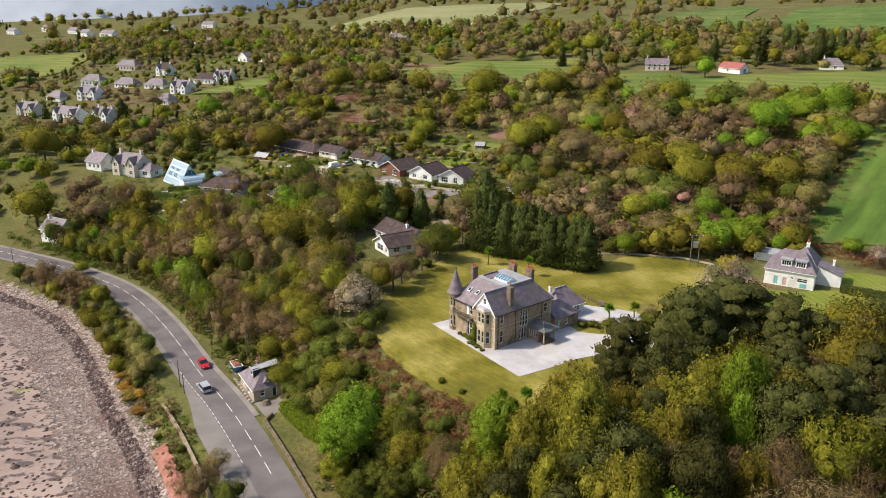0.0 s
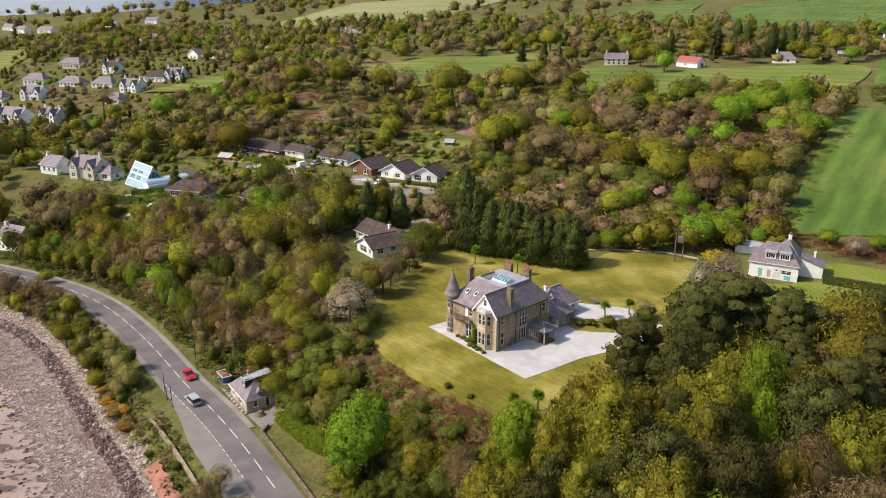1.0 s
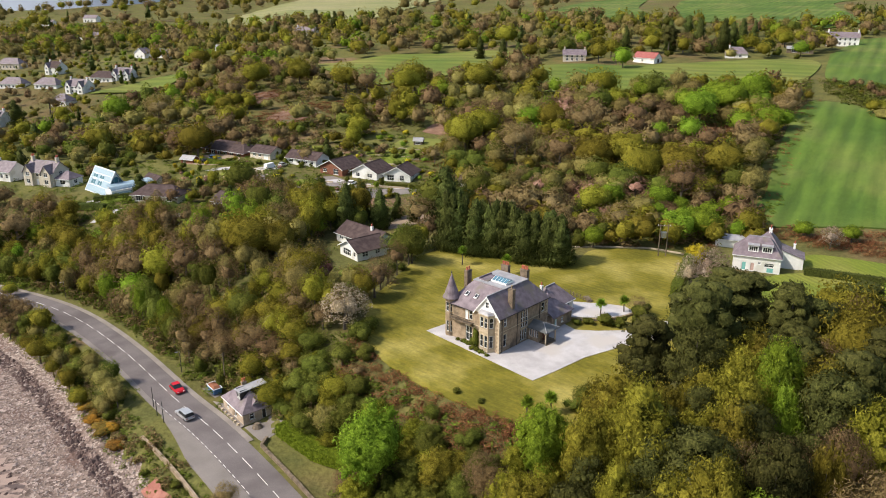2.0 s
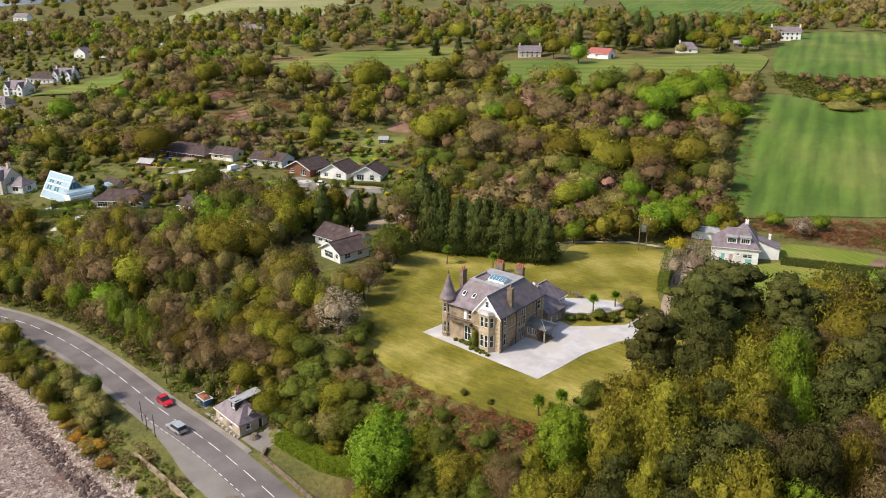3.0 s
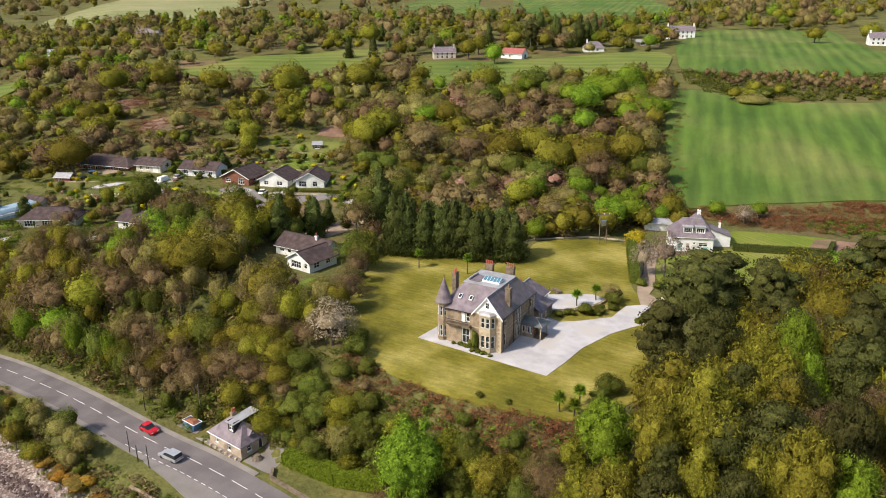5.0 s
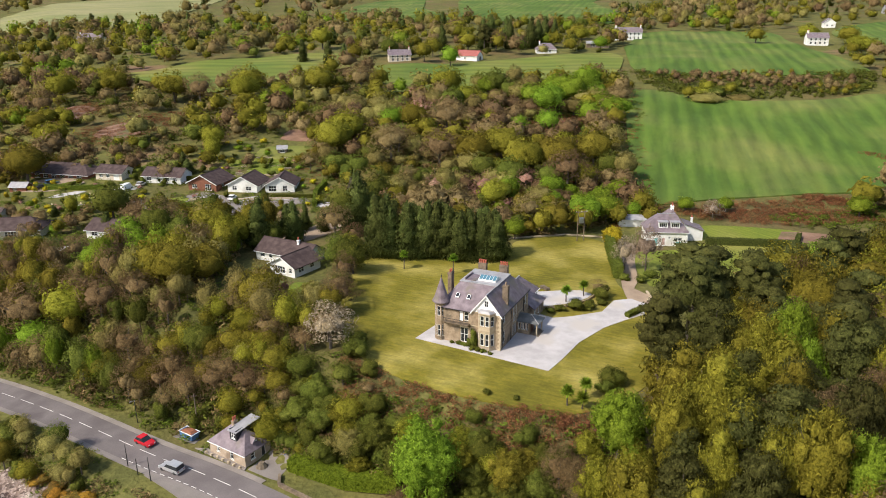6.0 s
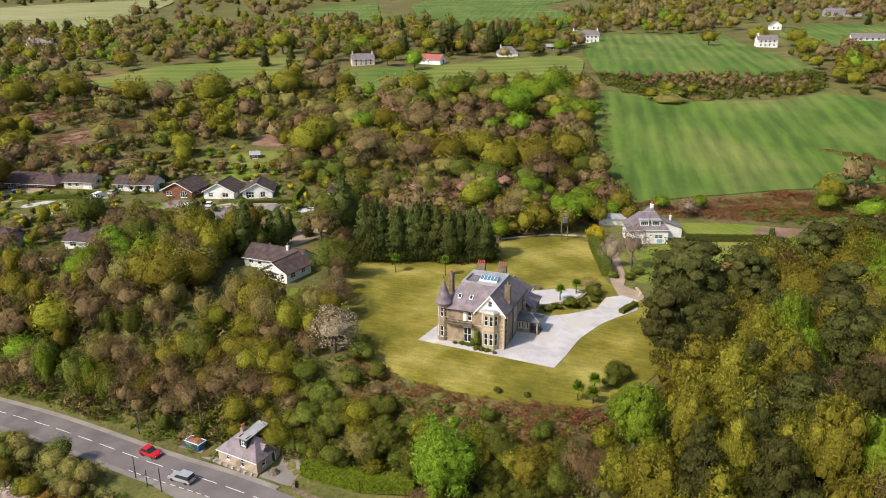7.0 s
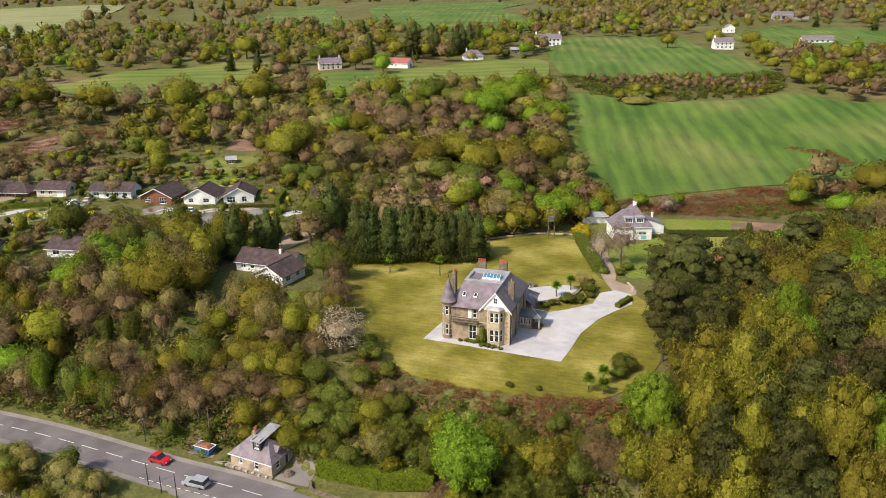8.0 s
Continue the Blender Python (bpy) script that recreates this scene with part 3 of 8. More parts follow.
def chimney(parent, x, y, z0, z1, w, d, pots, mat, pot_mat=None):
    g = Geo().box(x - w / 2, y - d / 2, z0, x + w / 2, y + d / 2, z1 - 0.25)
    g.box(x - w / 2 - 0.08, y - d / 2 - 0.08, z1 - 0.25, x + w / 2 + 0.08, y + d / 2 + 0.08, z1 - 0.1)
    g.box(x - w / 2 - 0.02, y - d / 2 - 0.02, z1 - 0.1, x + w / 2 + 0.02, y + d / 2 + 0.02, z1)
    c = part("chimney", g, mat, parent)
    for i in range(pots):
        u = (i + 0.5) / pots - 0.5
        px, py = (x + u * w, y) if w > d else (x, y + u * d)
        part("chimney_pot", Geo().cyl(px, py, z1, z1 + 0.6, 0.15, 0.12, 8).cyl(px, py, z1 + 0.5, z1 + 0.68, 0.17, 0.17, 8), pot_mat or CLAY, c)
    return c


def house(name, label, x, y, yaw, L, W, eave, ridge, wall, roof, wins=(), chim=(), hip=0.0, along=True, over=0.35, group="", roof_label="", z=None, category="house", trim=None):
    """A house on the land. Its front-left corner is the origin, x runs along the front, y back. wins: side, place along it, foot, width, height,
    and a door's paint where it is one. along: the ridge runs along the front."""
    ob = thing(name, label, category, group, pose(x, y, ground_z(x, y) if z is None else z, 0, 0, yaw))
    corners = {"F": ((0, 0), (L, 0)), "R": ((L, 0), (L, W)), "B": ((L, W), (0, W)), "L": ((0, W), (0, 0))}
    g = Geo()
    fitted = []
    for side, (a, b) in corners.items():
        holes = []
        for w in wins:
            if w[0] == side:
                hole = (w[1] - w[3] / 2, w[1] + w[3] / 2, w[2], w[2] + w[4])
                holes.append(hole)
                fitted.append((a, b, hole, w[5] if len(w) > 5 else None))
        wall_panel(g, a, b, -1.2, eave, holes, 0.25)
    mid = W / 2 if along else L / 2
    if hip == 0:
        if along:
            for s in (0, L):
                g.add([(s, 0, eave), (s, W, eave), (s, mid, ridge)], [(0, 1, 2) if s else (2, 1, 0)])
        else:
            for s in (0, W):
                g.add([(0, s, eave), (L, s, eave), (mid, s, ridge)], [(2, 1, 0) if s else (0, 1, 2)])
    part("wall", g, wall, ob)
    for a, b, hole, paint in fitted:
        wide = hole[1] - hole[0]
        fit_window(ob, a, b, hole, bars=(max(0, round(wide / 0.9) - 1), 0 if paint else 1), name="door" if paint else "window", door=paint)
    r, o, up = Geo(), over, (ridge - eave) / mid
    lo = eave - o * up * (0.6 if hip else 1.0)
    top = ridge + 0.12
    if along:
        h0, h1 = (hip, L - hip) if hip else (-o, L + o)
        slab(r, [(-o, -o, lo), (L + o, -o, lo), (h1, mid, top), (h0, mid, top)])
        slab(r, [(L + o, W + o, lo), (-o, W + o, lo), (h0, mid, top), (h1, mid, top)])
        if hip:
            slab(r, [(-o, W + o, lo), (-o, -o, lo), (h0, mid, top)])
            slab(r, [(L + o, -o, lo), (L + o, W + o, lo), (h1, mid, top)])
        ridge_bar = Geo().box(h0, mid - 0.12, top - 0.03, h1, mid + 0.12, top + 0.09)
    else:
        h0, h1 = (hip, W - hip) if hip else (-o, W + o)
        slab(r, [(-o, W + o, lo), (-o, -o, lo), (mid, h0, top), (mid, h1, top)])
        slab(r, [(L + o, -o, lo), (L + o, W + o, lo), (mid, h1, top), (mid, h0, top)])
        if hip:
            slab(r, [(-o, -o, lo), (L + o, -o, lo), (mid, h0, top)])
            slab(r, [(L + o, W + o, lo), (-o, W + o, lo), (mid, h1, top)])
        ridge_bar = Geo().box(mid - 0.12, h0, top - 0.03, mid + 0.12, h1, top + 0.09)
    covering = part("roof", r, roof, ob, roof_label)
    part("ridge_tiles", ridge_bar, LEAD if roof is SLATE else roof, covering)
    gutter = Geo()
    if along or hip:
        gutter.box(-o, -o - 0.1, lo - 0.16, L + o, -o + 0.02, lo - 0.05)
    else:
        for s, q in ((-o, 1), (L + o, -1)):
            slab(gutter, [(s, -o - 0.05, lo + 0.05), (mid, -o - 0.05, top + 0.02), (mid, -o + 0.02, top + 0.02), (s, -o + 0.02, lo + 0.05)][::q], 0.24)
    part("fascia", gutter, trim or PAINT, ob)
    for c in chim:
        chimney(ob, *c[:6], c[6], c[7] if len(c) > 7 else wall)
    return ob


def front_gable(ob, x0, wide, eave, top, wall, roof, out=1.1, back=4.4):
    """A gabled bay that stands out from a house's front."""
    x1, mid = x0 + wide, x0 + wide / 2
    holes = [(wide / 2 - 0.8, wide / 2 + 0.8, z, z + 1.5) for z in ((0.8, 3.4) if eave > 4.2 else (0.8,))]
    g = wall_panel(Geo(), (x0, -out), (x1, -out), -1.2, eave, holes, 0.25).box(x0, -out + 0.25, -1.2, x0 + 0.25, 0.1, eave).box(x1 - 0.25, -out + 0.25, -1.2, x1, 0.1, eave)
    g.add([(x0, -out, eave), (x1, -out, eave), (mid, -out, top)], [(0, 1, 2)])
    bay = part("gabled_bay", g, wall, ob)
    for h in holes:
        fit_window(bay, (x0, -out), (x1, -out), h)
    r = slab(Geo(), [(x0 - 0.3, back, eave - 0.25), (x0 - 0.3, -out - 0.35, eave - 0.25), (mid, -out - 0.35, top + 0.1), (mid, back, top + 0.1)])
    part("bay_roof", slab(r, [(x1 + 0.3, -out - 0.35, eave - 0.25), (x1 + 0.3, back, eave - 0.25), (mid, back, top + 0.1), (mid, -out - 0.35, top + 0.1)]), roof, bay)


# ---- the stone villa ----
villa = thing("stone_villa", "sandstone two-storey villa with slate roofs, turret and bay", "house", m=pose(9.6, 132.1, 13.0, 0, 0, 38.8))
D, Wd, EV, TOP = 15.1, 12.5, 7.2, 10.9
front_a, front_b = (0, Wd), (0, 0)
front_holes = [(4.3, 5.9, 0.5, 3.5), (4.1, 4.85, 4.75, 6.75), (5.1, 5.95, 5.0, 6.75)]
side_holes = [(1.35, 2.25, 1.0, 3.5), (1.35, 2.25, 5.0, 6.7), (6.6, 7.2, 3.1, 6.75), (7.35, 7.95, 3.1, 6.75), (8.1, 8.7, 3.1, 6.75),
              (6.5, 7.05, 0.4, 2.7), (7.2, 7.75, 0.4, 2.7), (7.9, 8.45, 0.4, 2.7), (13.1, 14.1, 4.5, 6.3)]
back_holes = [(3, 4.2, 4.7, 6.4), (8, 9.2, 4.7, 6.4)]
left_holes = [(3, 4.1, 1.0, 3.2), (3, 4.1, 4.7, 6.4), (9, 10.1, 1.0, 3.2), (9, 10.1, 4.7, 6.4)]
g = Geo()
for a, b, holes in ((front_a, front_b, front_holes), ((0, 0), (D, 0), side_holes), ((D, 0), (D, Wd), back_holes), ((D, Wd), (0, Wd), left_holes)):
    wall_panel(g, a, b, -0.6, EV, holes, 0.45)
part("wall", g, STONE, villa, "weathered brown sandstone wall")
for a, b, holes in ((front_a, front_b, front_holes), ((0, 0), (D, 0), side_holes), ((D, 0), (D, Wd), back_holes), ((D, Wd), (0, Wd), left_holes)):
    for i, h in enumerate(holes):
        door = PAINT if holes is front_holes and i == 1 else None
        fit_window(villa, a, b, h, PAINT, PALE_STONE, (1 if h[1] - h[0] > 1.2 else 0, 1), name="door" if door else "window", door=door)
        aa, ee = Vector(a), (Vector(b) - Vector(a)).normalized()
        part("lintel", bar(Geo(), aa, ee, Vector((ee.y, -ee.x)), h[0] - 0.15, h[1] + 0.15, h[3], h[3] + 0.28, -0.05, 0.035), PALE_STONE, villa)
course = Geo()
for z in (4.15, 6.98):
    course.box(-0.07, -0.07, z, D + 0.07, 0.0, z + 0.16).box(-0.07, 0.0, z, 0.0, Wd, z + 0.16)
part("string_course", course, PALE_STONE, villa)
for cx, cy in ((0, 0), (D, 0)):
    for i in range(17):
        q = Geo()
        w = 0.55 if i % 2 else 0.32
        v = 0.32 if i % 2 else 0.55
        if cx == 0:
            q.box(cx - 0.045, cy - 0.045, i * 0.42, cx + w, cy, i * 0.42 + 0.38).box(cx - 0.045, cy, i * 0.42, cx, cy + v, i * 0.42 + 0.38)
        else:
            q.box(cx - w, cy - 0.045, i * 0.42, cx + 0.045, cy, i * 0.42 + 0.38)
        part("quoin", q, PALE_STONE, villa)
for x, z in ((0.75, 0), (5.3, 0), (12.4, 3.4)):
    part("downpipe", Geo().cyl(x, -0.1, z, 7.0, 0.06), BLACKISH, villa)
part("gable_wall", Geo().add([(0, -0.1, EV), (0, 5.8, EV), (0, 2.85, TOP - 0.15), (-0.12, -0.1, EV), (-0.12, 5.8, EV), (-0.12, 2.85, TOP - 0.15)],
     [(0, 1, 2), (5, 4, 3), (0, 3, 4, 1), (1, 4, 5, 2), (2, 5, 3, 0)]), PAINT, villa, "white-painted timber gable")
small = part("window", Geo().box(-0.16, 2.45, 8.55, -0.13, 3.25, 9.75), PAINT, villa)
for cy in (2.53, 2.88):
    for cz in (8.63, 9.18):
        part("pane", Geo().box(-0.18, cy, cz, -0.162, cy + 0.29, cz + 0.48), PANE, small)
r = Geo()
o = 0.35
slab(r, [(-o, -o, EV - 0.1), (D + o, -o, EV - 0.1), (12.0, 2.85, TOP), (-o, 2.85, TOP)])
slab(r, [(-o, 2.85, TOP), (4.8, 2.85, TOP), (-o, 6.0, EV - 0.1)])
slab(r, [(-o, 6.0, EV - 0.1), (4.8, 2.85, TOP), (4.8, 10.3, TOP), (-o, Wd + o, EV - 0.1)])
slab(r, [(-o, Wd + o, EV - 0.1), (4.8, 10.3, TOP), (12.0, 10.3, TOP), (D + o, Wd + o, EV - 0.1)])
slab(r, [(D + o, Wd + o, EV - 0.1), (12.0, 10.3, TOP), (12.0, 2.85, TOP), (D + o, -o, EV - 0.1)])
roof = part("roof", r, SLATE, villa, "purple-grey slate roof")
part("flat_roof", Geo().box(4.65, 2.7, TOP - 0.05, 12.15, 10.45, TOP + 0.1), LEAD, roof, "pale lead flat roof")
part("ridge_tiles", Geo().box(-o, 2.75, TOP - 0.02, 4.7, 2.95, TOP + 0.1), LEAD, roof)
bb = Geo()
for p, q in (((-0.45, -0.45, EV - 0.25), (-0.45, 2.85, TOP + 0.02)), ((-0.45, 2.85, TOP + 0.02), (-0.45, 6.1, EV - 0.25))):
    bb.add([p, q, (q[0], q[1], q[2] - 0.32), (p[0], p[1], p[2] - 0.32), (-0.37, p[1], p[2]), (-0.37, q[1], q[2]), (-0.37, q[1], q[2] - 0.32), (-0.37, p[1], p[2] - 0.32)],
           [(0, 3, 2, 1), (4, 5, 6, 7), (0, 1, 5, 4), (3, 7, 6, 2)])
part("bargeboard", bb, PAINT, villa, "white-painted bargeboards")
part("gutter", Geo().box(-o, -o - 0.1, EV - 0.28, D + o, -o, EV - 0.16).box(-o - 0.1, 6.1, EV - 0.28, -o, Wd + o, EV - 0.16), BLACKISH, villa)
for yy in (7.0, 9.3):
    z = EV + 3.7 * (1.9 + 0.35) / 5.15
    part("roof_window", Geo().add([(1.6, yy, z - 0.16), (2.4, yy, z + 0.42), (2.4, yy + 0.7, z + 0.42), (1.6, yy + 0.7, z - 0.16),
              (1.55, yy, z + 0.0), (2.35, yy, z + 0.58), (2.35, yy + 0.7, z + 0.58), (1.55, yy + 0.7, z + 0.0)],
              [(0, 1, 5, 4), (1, 2, 6, 5), (2, 3, 7, 6), (3, 0, 4, 7), (4, 5, 6, 7)]), PAINT, roof)
for yy in (7.0, 9.3):
    z = EV + 3.7 * 2.25 / 5.15
    part("roof_pane", Geo().add([(1.62 + x, yy + y, z + 0.075 + 0.725 * x + 0.03) for x, y in ((0.05, 0.1), (0.05, 0.6), (0.62, 0.6), (0.62, 0.1))] + [(1.62 + x, yy + y, z + 0.05 + 0.725 * x) for x, y in ((0.05, 0.1), (0.05, 0.6), (0.62, 0.6), (0.62, 0.1))],
         [(3, 2, 1, 0), (0, 1, 5, 4), (1, 2, 6, 5), (2, 3, 7, 6), (3, 0, 4, 7)]), PANE, roof)
lantern = part("roof_lantern", Geo().box(6.2, 3.6, TOP + 0.1, 8.6, 7.2, TOP + 0.45), PAINT, villa, "glazed roof lantern with blue-green panes")
gl = Geo()
for i in range(5):
    y0, y1 = 3.7 + i * 0.68, 3.7 + i * 0.68 + 0.6
    gl.quad((6.25, y0, TOP + 0.46), (6.25, y1, TOP + 0.46), (7.4, y1, TOP + 0.95), (7.4, y0, TOP + 0.95))
    gl.quad((7.4, y0, TOP + 0.95), (7.4, y1, TOP + 0.95), (8.55, y1, TOP + 0.46), (8.55, y0, TOP + 0.46))
part("glass", gl, SKYLIGHT, lantern)
bars = Geo()
for i in range(6):
    y0 = 3.62 + i * 0.69
    bars.tube([(6.2, y0, TOP + 0.47), (7.4, y0, TOP + 0.97), (8.6, y0, TOP + 0.47)], [0.04, 0.04, 0.04], 4)
part("glazing_bars", bars, PAINT, lantern)
part("roof_well", Geo().box(5.5, 7.5, TOP + 0.1, 8.8, 9.6, TOP + 0.22).box(5.5, 9.5, TOP + 0.1, 9.2, 9.75, TOP + 0.5), SLATE, villa)
chimney(villa, 4.4, 0.75, 7.6, 11.6, 0.85, 1.1, 1, SOOTY_STONE, STONE)
chimney(villa, 12.9, 9.0, 9.4, 12.2, 0.8, 1.7, 4, SOOTY_STONE)
chimney(villa, 13.4, 4.6, 9.0, 12.2, 0.8, 1.7, 4, SOOTY_STONE)
chimney(villa, 5.9, 12.9, 6.5, 12.0, 1.3, 0.8, 2, SOOTY_STONE)
# turret
tx, ty = 0.75, 12.55
ring = [(tx + 1.28 * math.cos(math.pi * (i + 0.5) / 4), ty + 1.28 * math.sin(math.pi * (i + 0.5) / 4)) for i in range(8)]
g = Geo()
slots = []
for i in range(8):
    a, b = ring[i], ring[(i + 1) % 8]
    mid = ((a[0] + b[0]) / 2 - tx, (a[1] + b[1]) / 2 - ty)
    holes = [(0.18, 0.8, 1.0, 3.3), (0.18, 0.8, 5.2, 7.2)] if mid[0] < -0.6 else []
    wall_panel(g, a, b, -0.6, 8.0, holes, 0.25)
    slots += [(a, b, h) for h in holes]
turret = part("turret", g, STONE, villa, "octagonal sandstone corner turret")
for a, b, h in slots:
    fit_window(turret, a, b, h, PAINT, PALE_STONE, (0, 1))
cap = Geo().cyl(tx, ty, 7.9, 8.05, 1.78, 1.78, 16).cyl(tx, ty, 8.05, 8.7, 1.76, 1.38, 16).cyl(tx, ty, 8.7, 12.7, 1.38, 0.05, 16)
part("turret_roof", cap, SLATE, villa, "steep conical slate turret roof")
part("finial", Geo().cyl(tx, ty, 12.7, 13.5, 0.05, 0.03, 6).cyl(tx, ty, 12.85, 13.05, 0.12, 0.12, 8), BLACKISH, villa)
# two-storey bay
bay = [(0, 4.55), (-1.15, 3.85), (-1.15, 1.75), (0, 1.05)]
g, slots = Geo(), []
for a, b in zip(bay, bay[1:]):
    ln = (Vector(b) - Vector(a)).length
    holes = []
    for z0, z1 in ((0.95, 3.45), (4.95, 7.0)):
        if ln > 1.6:
            holes += [(0.15, 0.95, z0, z1), (1.15, 1.95, z0, z1)]
        else:
            holes += [(0.28, ln - 0.25, z0, z1)]
    wall_panel(g, a, b, -0.6, 7.45, holes, 0.25)
    slots += [(a, b, h) for h in holes]
bw = part("bay", g, PALE_STONE, villa, "canted two-storey bay of dressed stone")
for a, b, h in slots:
    fit_window(bw, a, b, h, PAINT, PALE_STONE, (0, 1))
outer = [(0.1, 4.8), (-1.35, 4.0), (-1.35, 1.6), (0.1, 0.8)]
part("bay_cornice", Geo().prism(outer, 7.4, 7.6), PALE_STONE, bw)
part("bay_band", Geo().prism([(0.1, 4.65), (-1.25, 3.9), (-1.25, 1.7), (0.1, 0.95)], 3.95, 4.2), PALE_STONE, bw)
part("bay_roof", Geo().prism(outer, 7.6, 8.0, 0.72), LEAD, bw)
# balcony, porch and planting wall
bal = part("balcony", Geo().box(-1.0, 6.2, 4.3, 0.0, 11.4, 4.48), TIMBER, villa, "dark timber balcony over the ground-floor windows")
rail = Geo().box(-1.0, 6.2, 5.2, -0.92, 11.4, 5.28)
for i in range(22):
    rail.box(-0.98, 6.25 + i * 0.245, 4.48, -0.94, 6.29 + i * 0.245, 5.2)
part("railing", rail, BLACKISH, bal)
for yy in (6.3, 8.8, 11.3):
    part("bracket", Geo().add([(0, yy, 3.6), (0, yy + 0.1, 3.6), (-0.9, yy + 0.1, 4.3), (-0.9, yy, 4.3), (0, yy, 4.3), (0, yy + 0.1, 4.3)],
         [(0, 1, 2, 3), (0, 3, 4), (1, 5, 2), (3, 2, 5, 4)]), TIMBER, bal)
porch = part("porch", wall_panel(wall_panel(Geo(), (9.0, 0), (9.0, -2.5), -0.4, 2.75, [(0.25, 0.65, 0.9, 2.4), (0.8, 1.2, 0.9, 2.4), (1.35, 1.75, 0.9, 2.4), (1.9, 2.3, 0.9, 2.4)], 0.3),
             (12.4, -2.5), (12.4, 0), -0.4, 2.75, (), 0.3).box(9.0, -4.2, 2.45, 12.4, -3.95, 2.75).box(9.0, -4.0, 2.45, 9.25, -2.5, 2.75).box(12.15, -4.0, 2.45, 12.4, -2.5, 2.75), STONE, villa)
for s in (0.25, 0.8, 1.35, 1.9):
    fit_window(porch, (9.0, 0), (9.0, -2.5), (s, s + 0.4, 0.9, 2.4), PAINT, PALE_STONE, (0, 0))
for px, py in ((9.15, -4.05), (12.25, -4.05)):
    part("column", Geo().cyl(px, py, 0.0, 0.3, 0.22, 0.2, 10).cyl(px, py, 0.3, 2.25, 0.16, 0.14, 10).box(px - 0.2, py - 0.2, 2.25, px + 0.2, py + 0.2, 2.45), PALE_STONE, porch)
part("inner_wall", wall_panel(Geo(), (9.3, -2.5), (12.1, -2.5), 0.0, 2.75, [(0.9, 2.0, 0.2, 2.35)], 0.2), STONE, porch)
part("door", Geo().box(10.2, -2.62, 0.2, 11.3, -2.56, 2.35), surface("red_brown_door", (0.12, 0.04, 0.025), (0.16, 0.06, 0.035), 2.0, 20.0, rough=0.5), porch)
part("steps", Geo().box(8.8, -4.6, -0.05, 12.7, -4.2, 0.12).box(9.0, -4.2, -0.05, 12.4, -2.6, 0.22), TIMBER, porch)
pr = Geo()
slab(pr, [(8.6, -4.6, 2.75), (12.8, -4.6, 2.75), (10.9, -2.4, 3.75), (10.5, -2.4, 3.75)])
slab(pr, [(8.6, 0, 2.75), (8.6, -4.6, 2.75), (10.5, -2.4, 3.75), (10.5, 0, 3.75)])
slab(pr, [(12.8, -4.6, 2.75), (12.8, 0, 2.75), (10.9, 0, 3.75), (10.9, -2.4, 3.75)])
slab(pr, [(10.5, -2.4, 3.75), (10.9, -2.4, 3.75), (10.9, 0, 3.75), (10.5, 0, 3.75)])
pr = part("porch_roof", pr, surface("weathered_copper_green_lead", (0.095, 0.10, 0.10), (0.15, 0.155, 0.152), 1.0, 9.0, rough=0.5), porch, "grey-green leaded porch roof")
part("roll", Geo().tube([(8.6, -4.6, 2.8), (10.6, -2.4, 3.82)], [0.07, 0.07], 5).tube([(12.8, -4.6, 2.8), (10.8, -2.4, 3.82)], [0.07, 0.07], 5), LEAD, pr)
# service wing
sw = part("service_wing", wall_panel(wall_panel(wall_panel(Geo(), (15.1, -1.2), (22.0, -1.2), -0.5, 2.9, [(1.0, 1.8, 0.1, 2.2), (3.2, 4.0, 0.9, 2.1)], 0.3),
          (22.0, -1.2), (22.0, 5), -0.5, 2.9, (), 0.3), (15.1, 5), (15.1, -1.2), -0.5, 2.9, (), 0.3), STONE, villa, "low stone service wing")
fit_window(sw, (15.1, -1.2), (22.0, -1.2), (1.0, 1.8, 0.1, 2.2), door=TEAL, name="door")
fit_window(sw, (15.1, -1.2), (22.0, -1.2), (3.2, 4.0, 0.9, 2.1))
r = Geo()
slab(r, [(15.1, -1.6, 2.8), (22.4, -1.6, 2.8), (19.4, 1.9, 5.2), (15.1, 1.9, 5.2)])
slab(r, [(22.4, -1.6, 2.8), (22.4, 5.4, 2.8), (19.4, 1.9, 5.2)])
slab(r, [(22.4, 5.4, 2.8), (15.1, 5.4, 2.8), (15.1, 1.9, 5.2), (19.4, 1.9, 5.2)])
part("wing_roof", r, SLATE, villa)
house("garage", "low white garage with a slate roof behind the villa", 9.6 + 0.779 * 19.8 - 0.627 * 2.0, 132.1 + 0.627 * 19.8 + 0.779 * 2.0, 38.8, 7.6, 7.0, 2.7, 5.6, WHITE, SLATE,
      [("F", 5.5, 0.9, 1.6, 1.2), ("R", 3.5, 0.3, 2.4, 2.1, PAINT)], [(0.8, 3.5, 5.3, 6.5, 0.5, 0.5, 1, PAINT)], hip=2.2, z=13.0, category="garage")

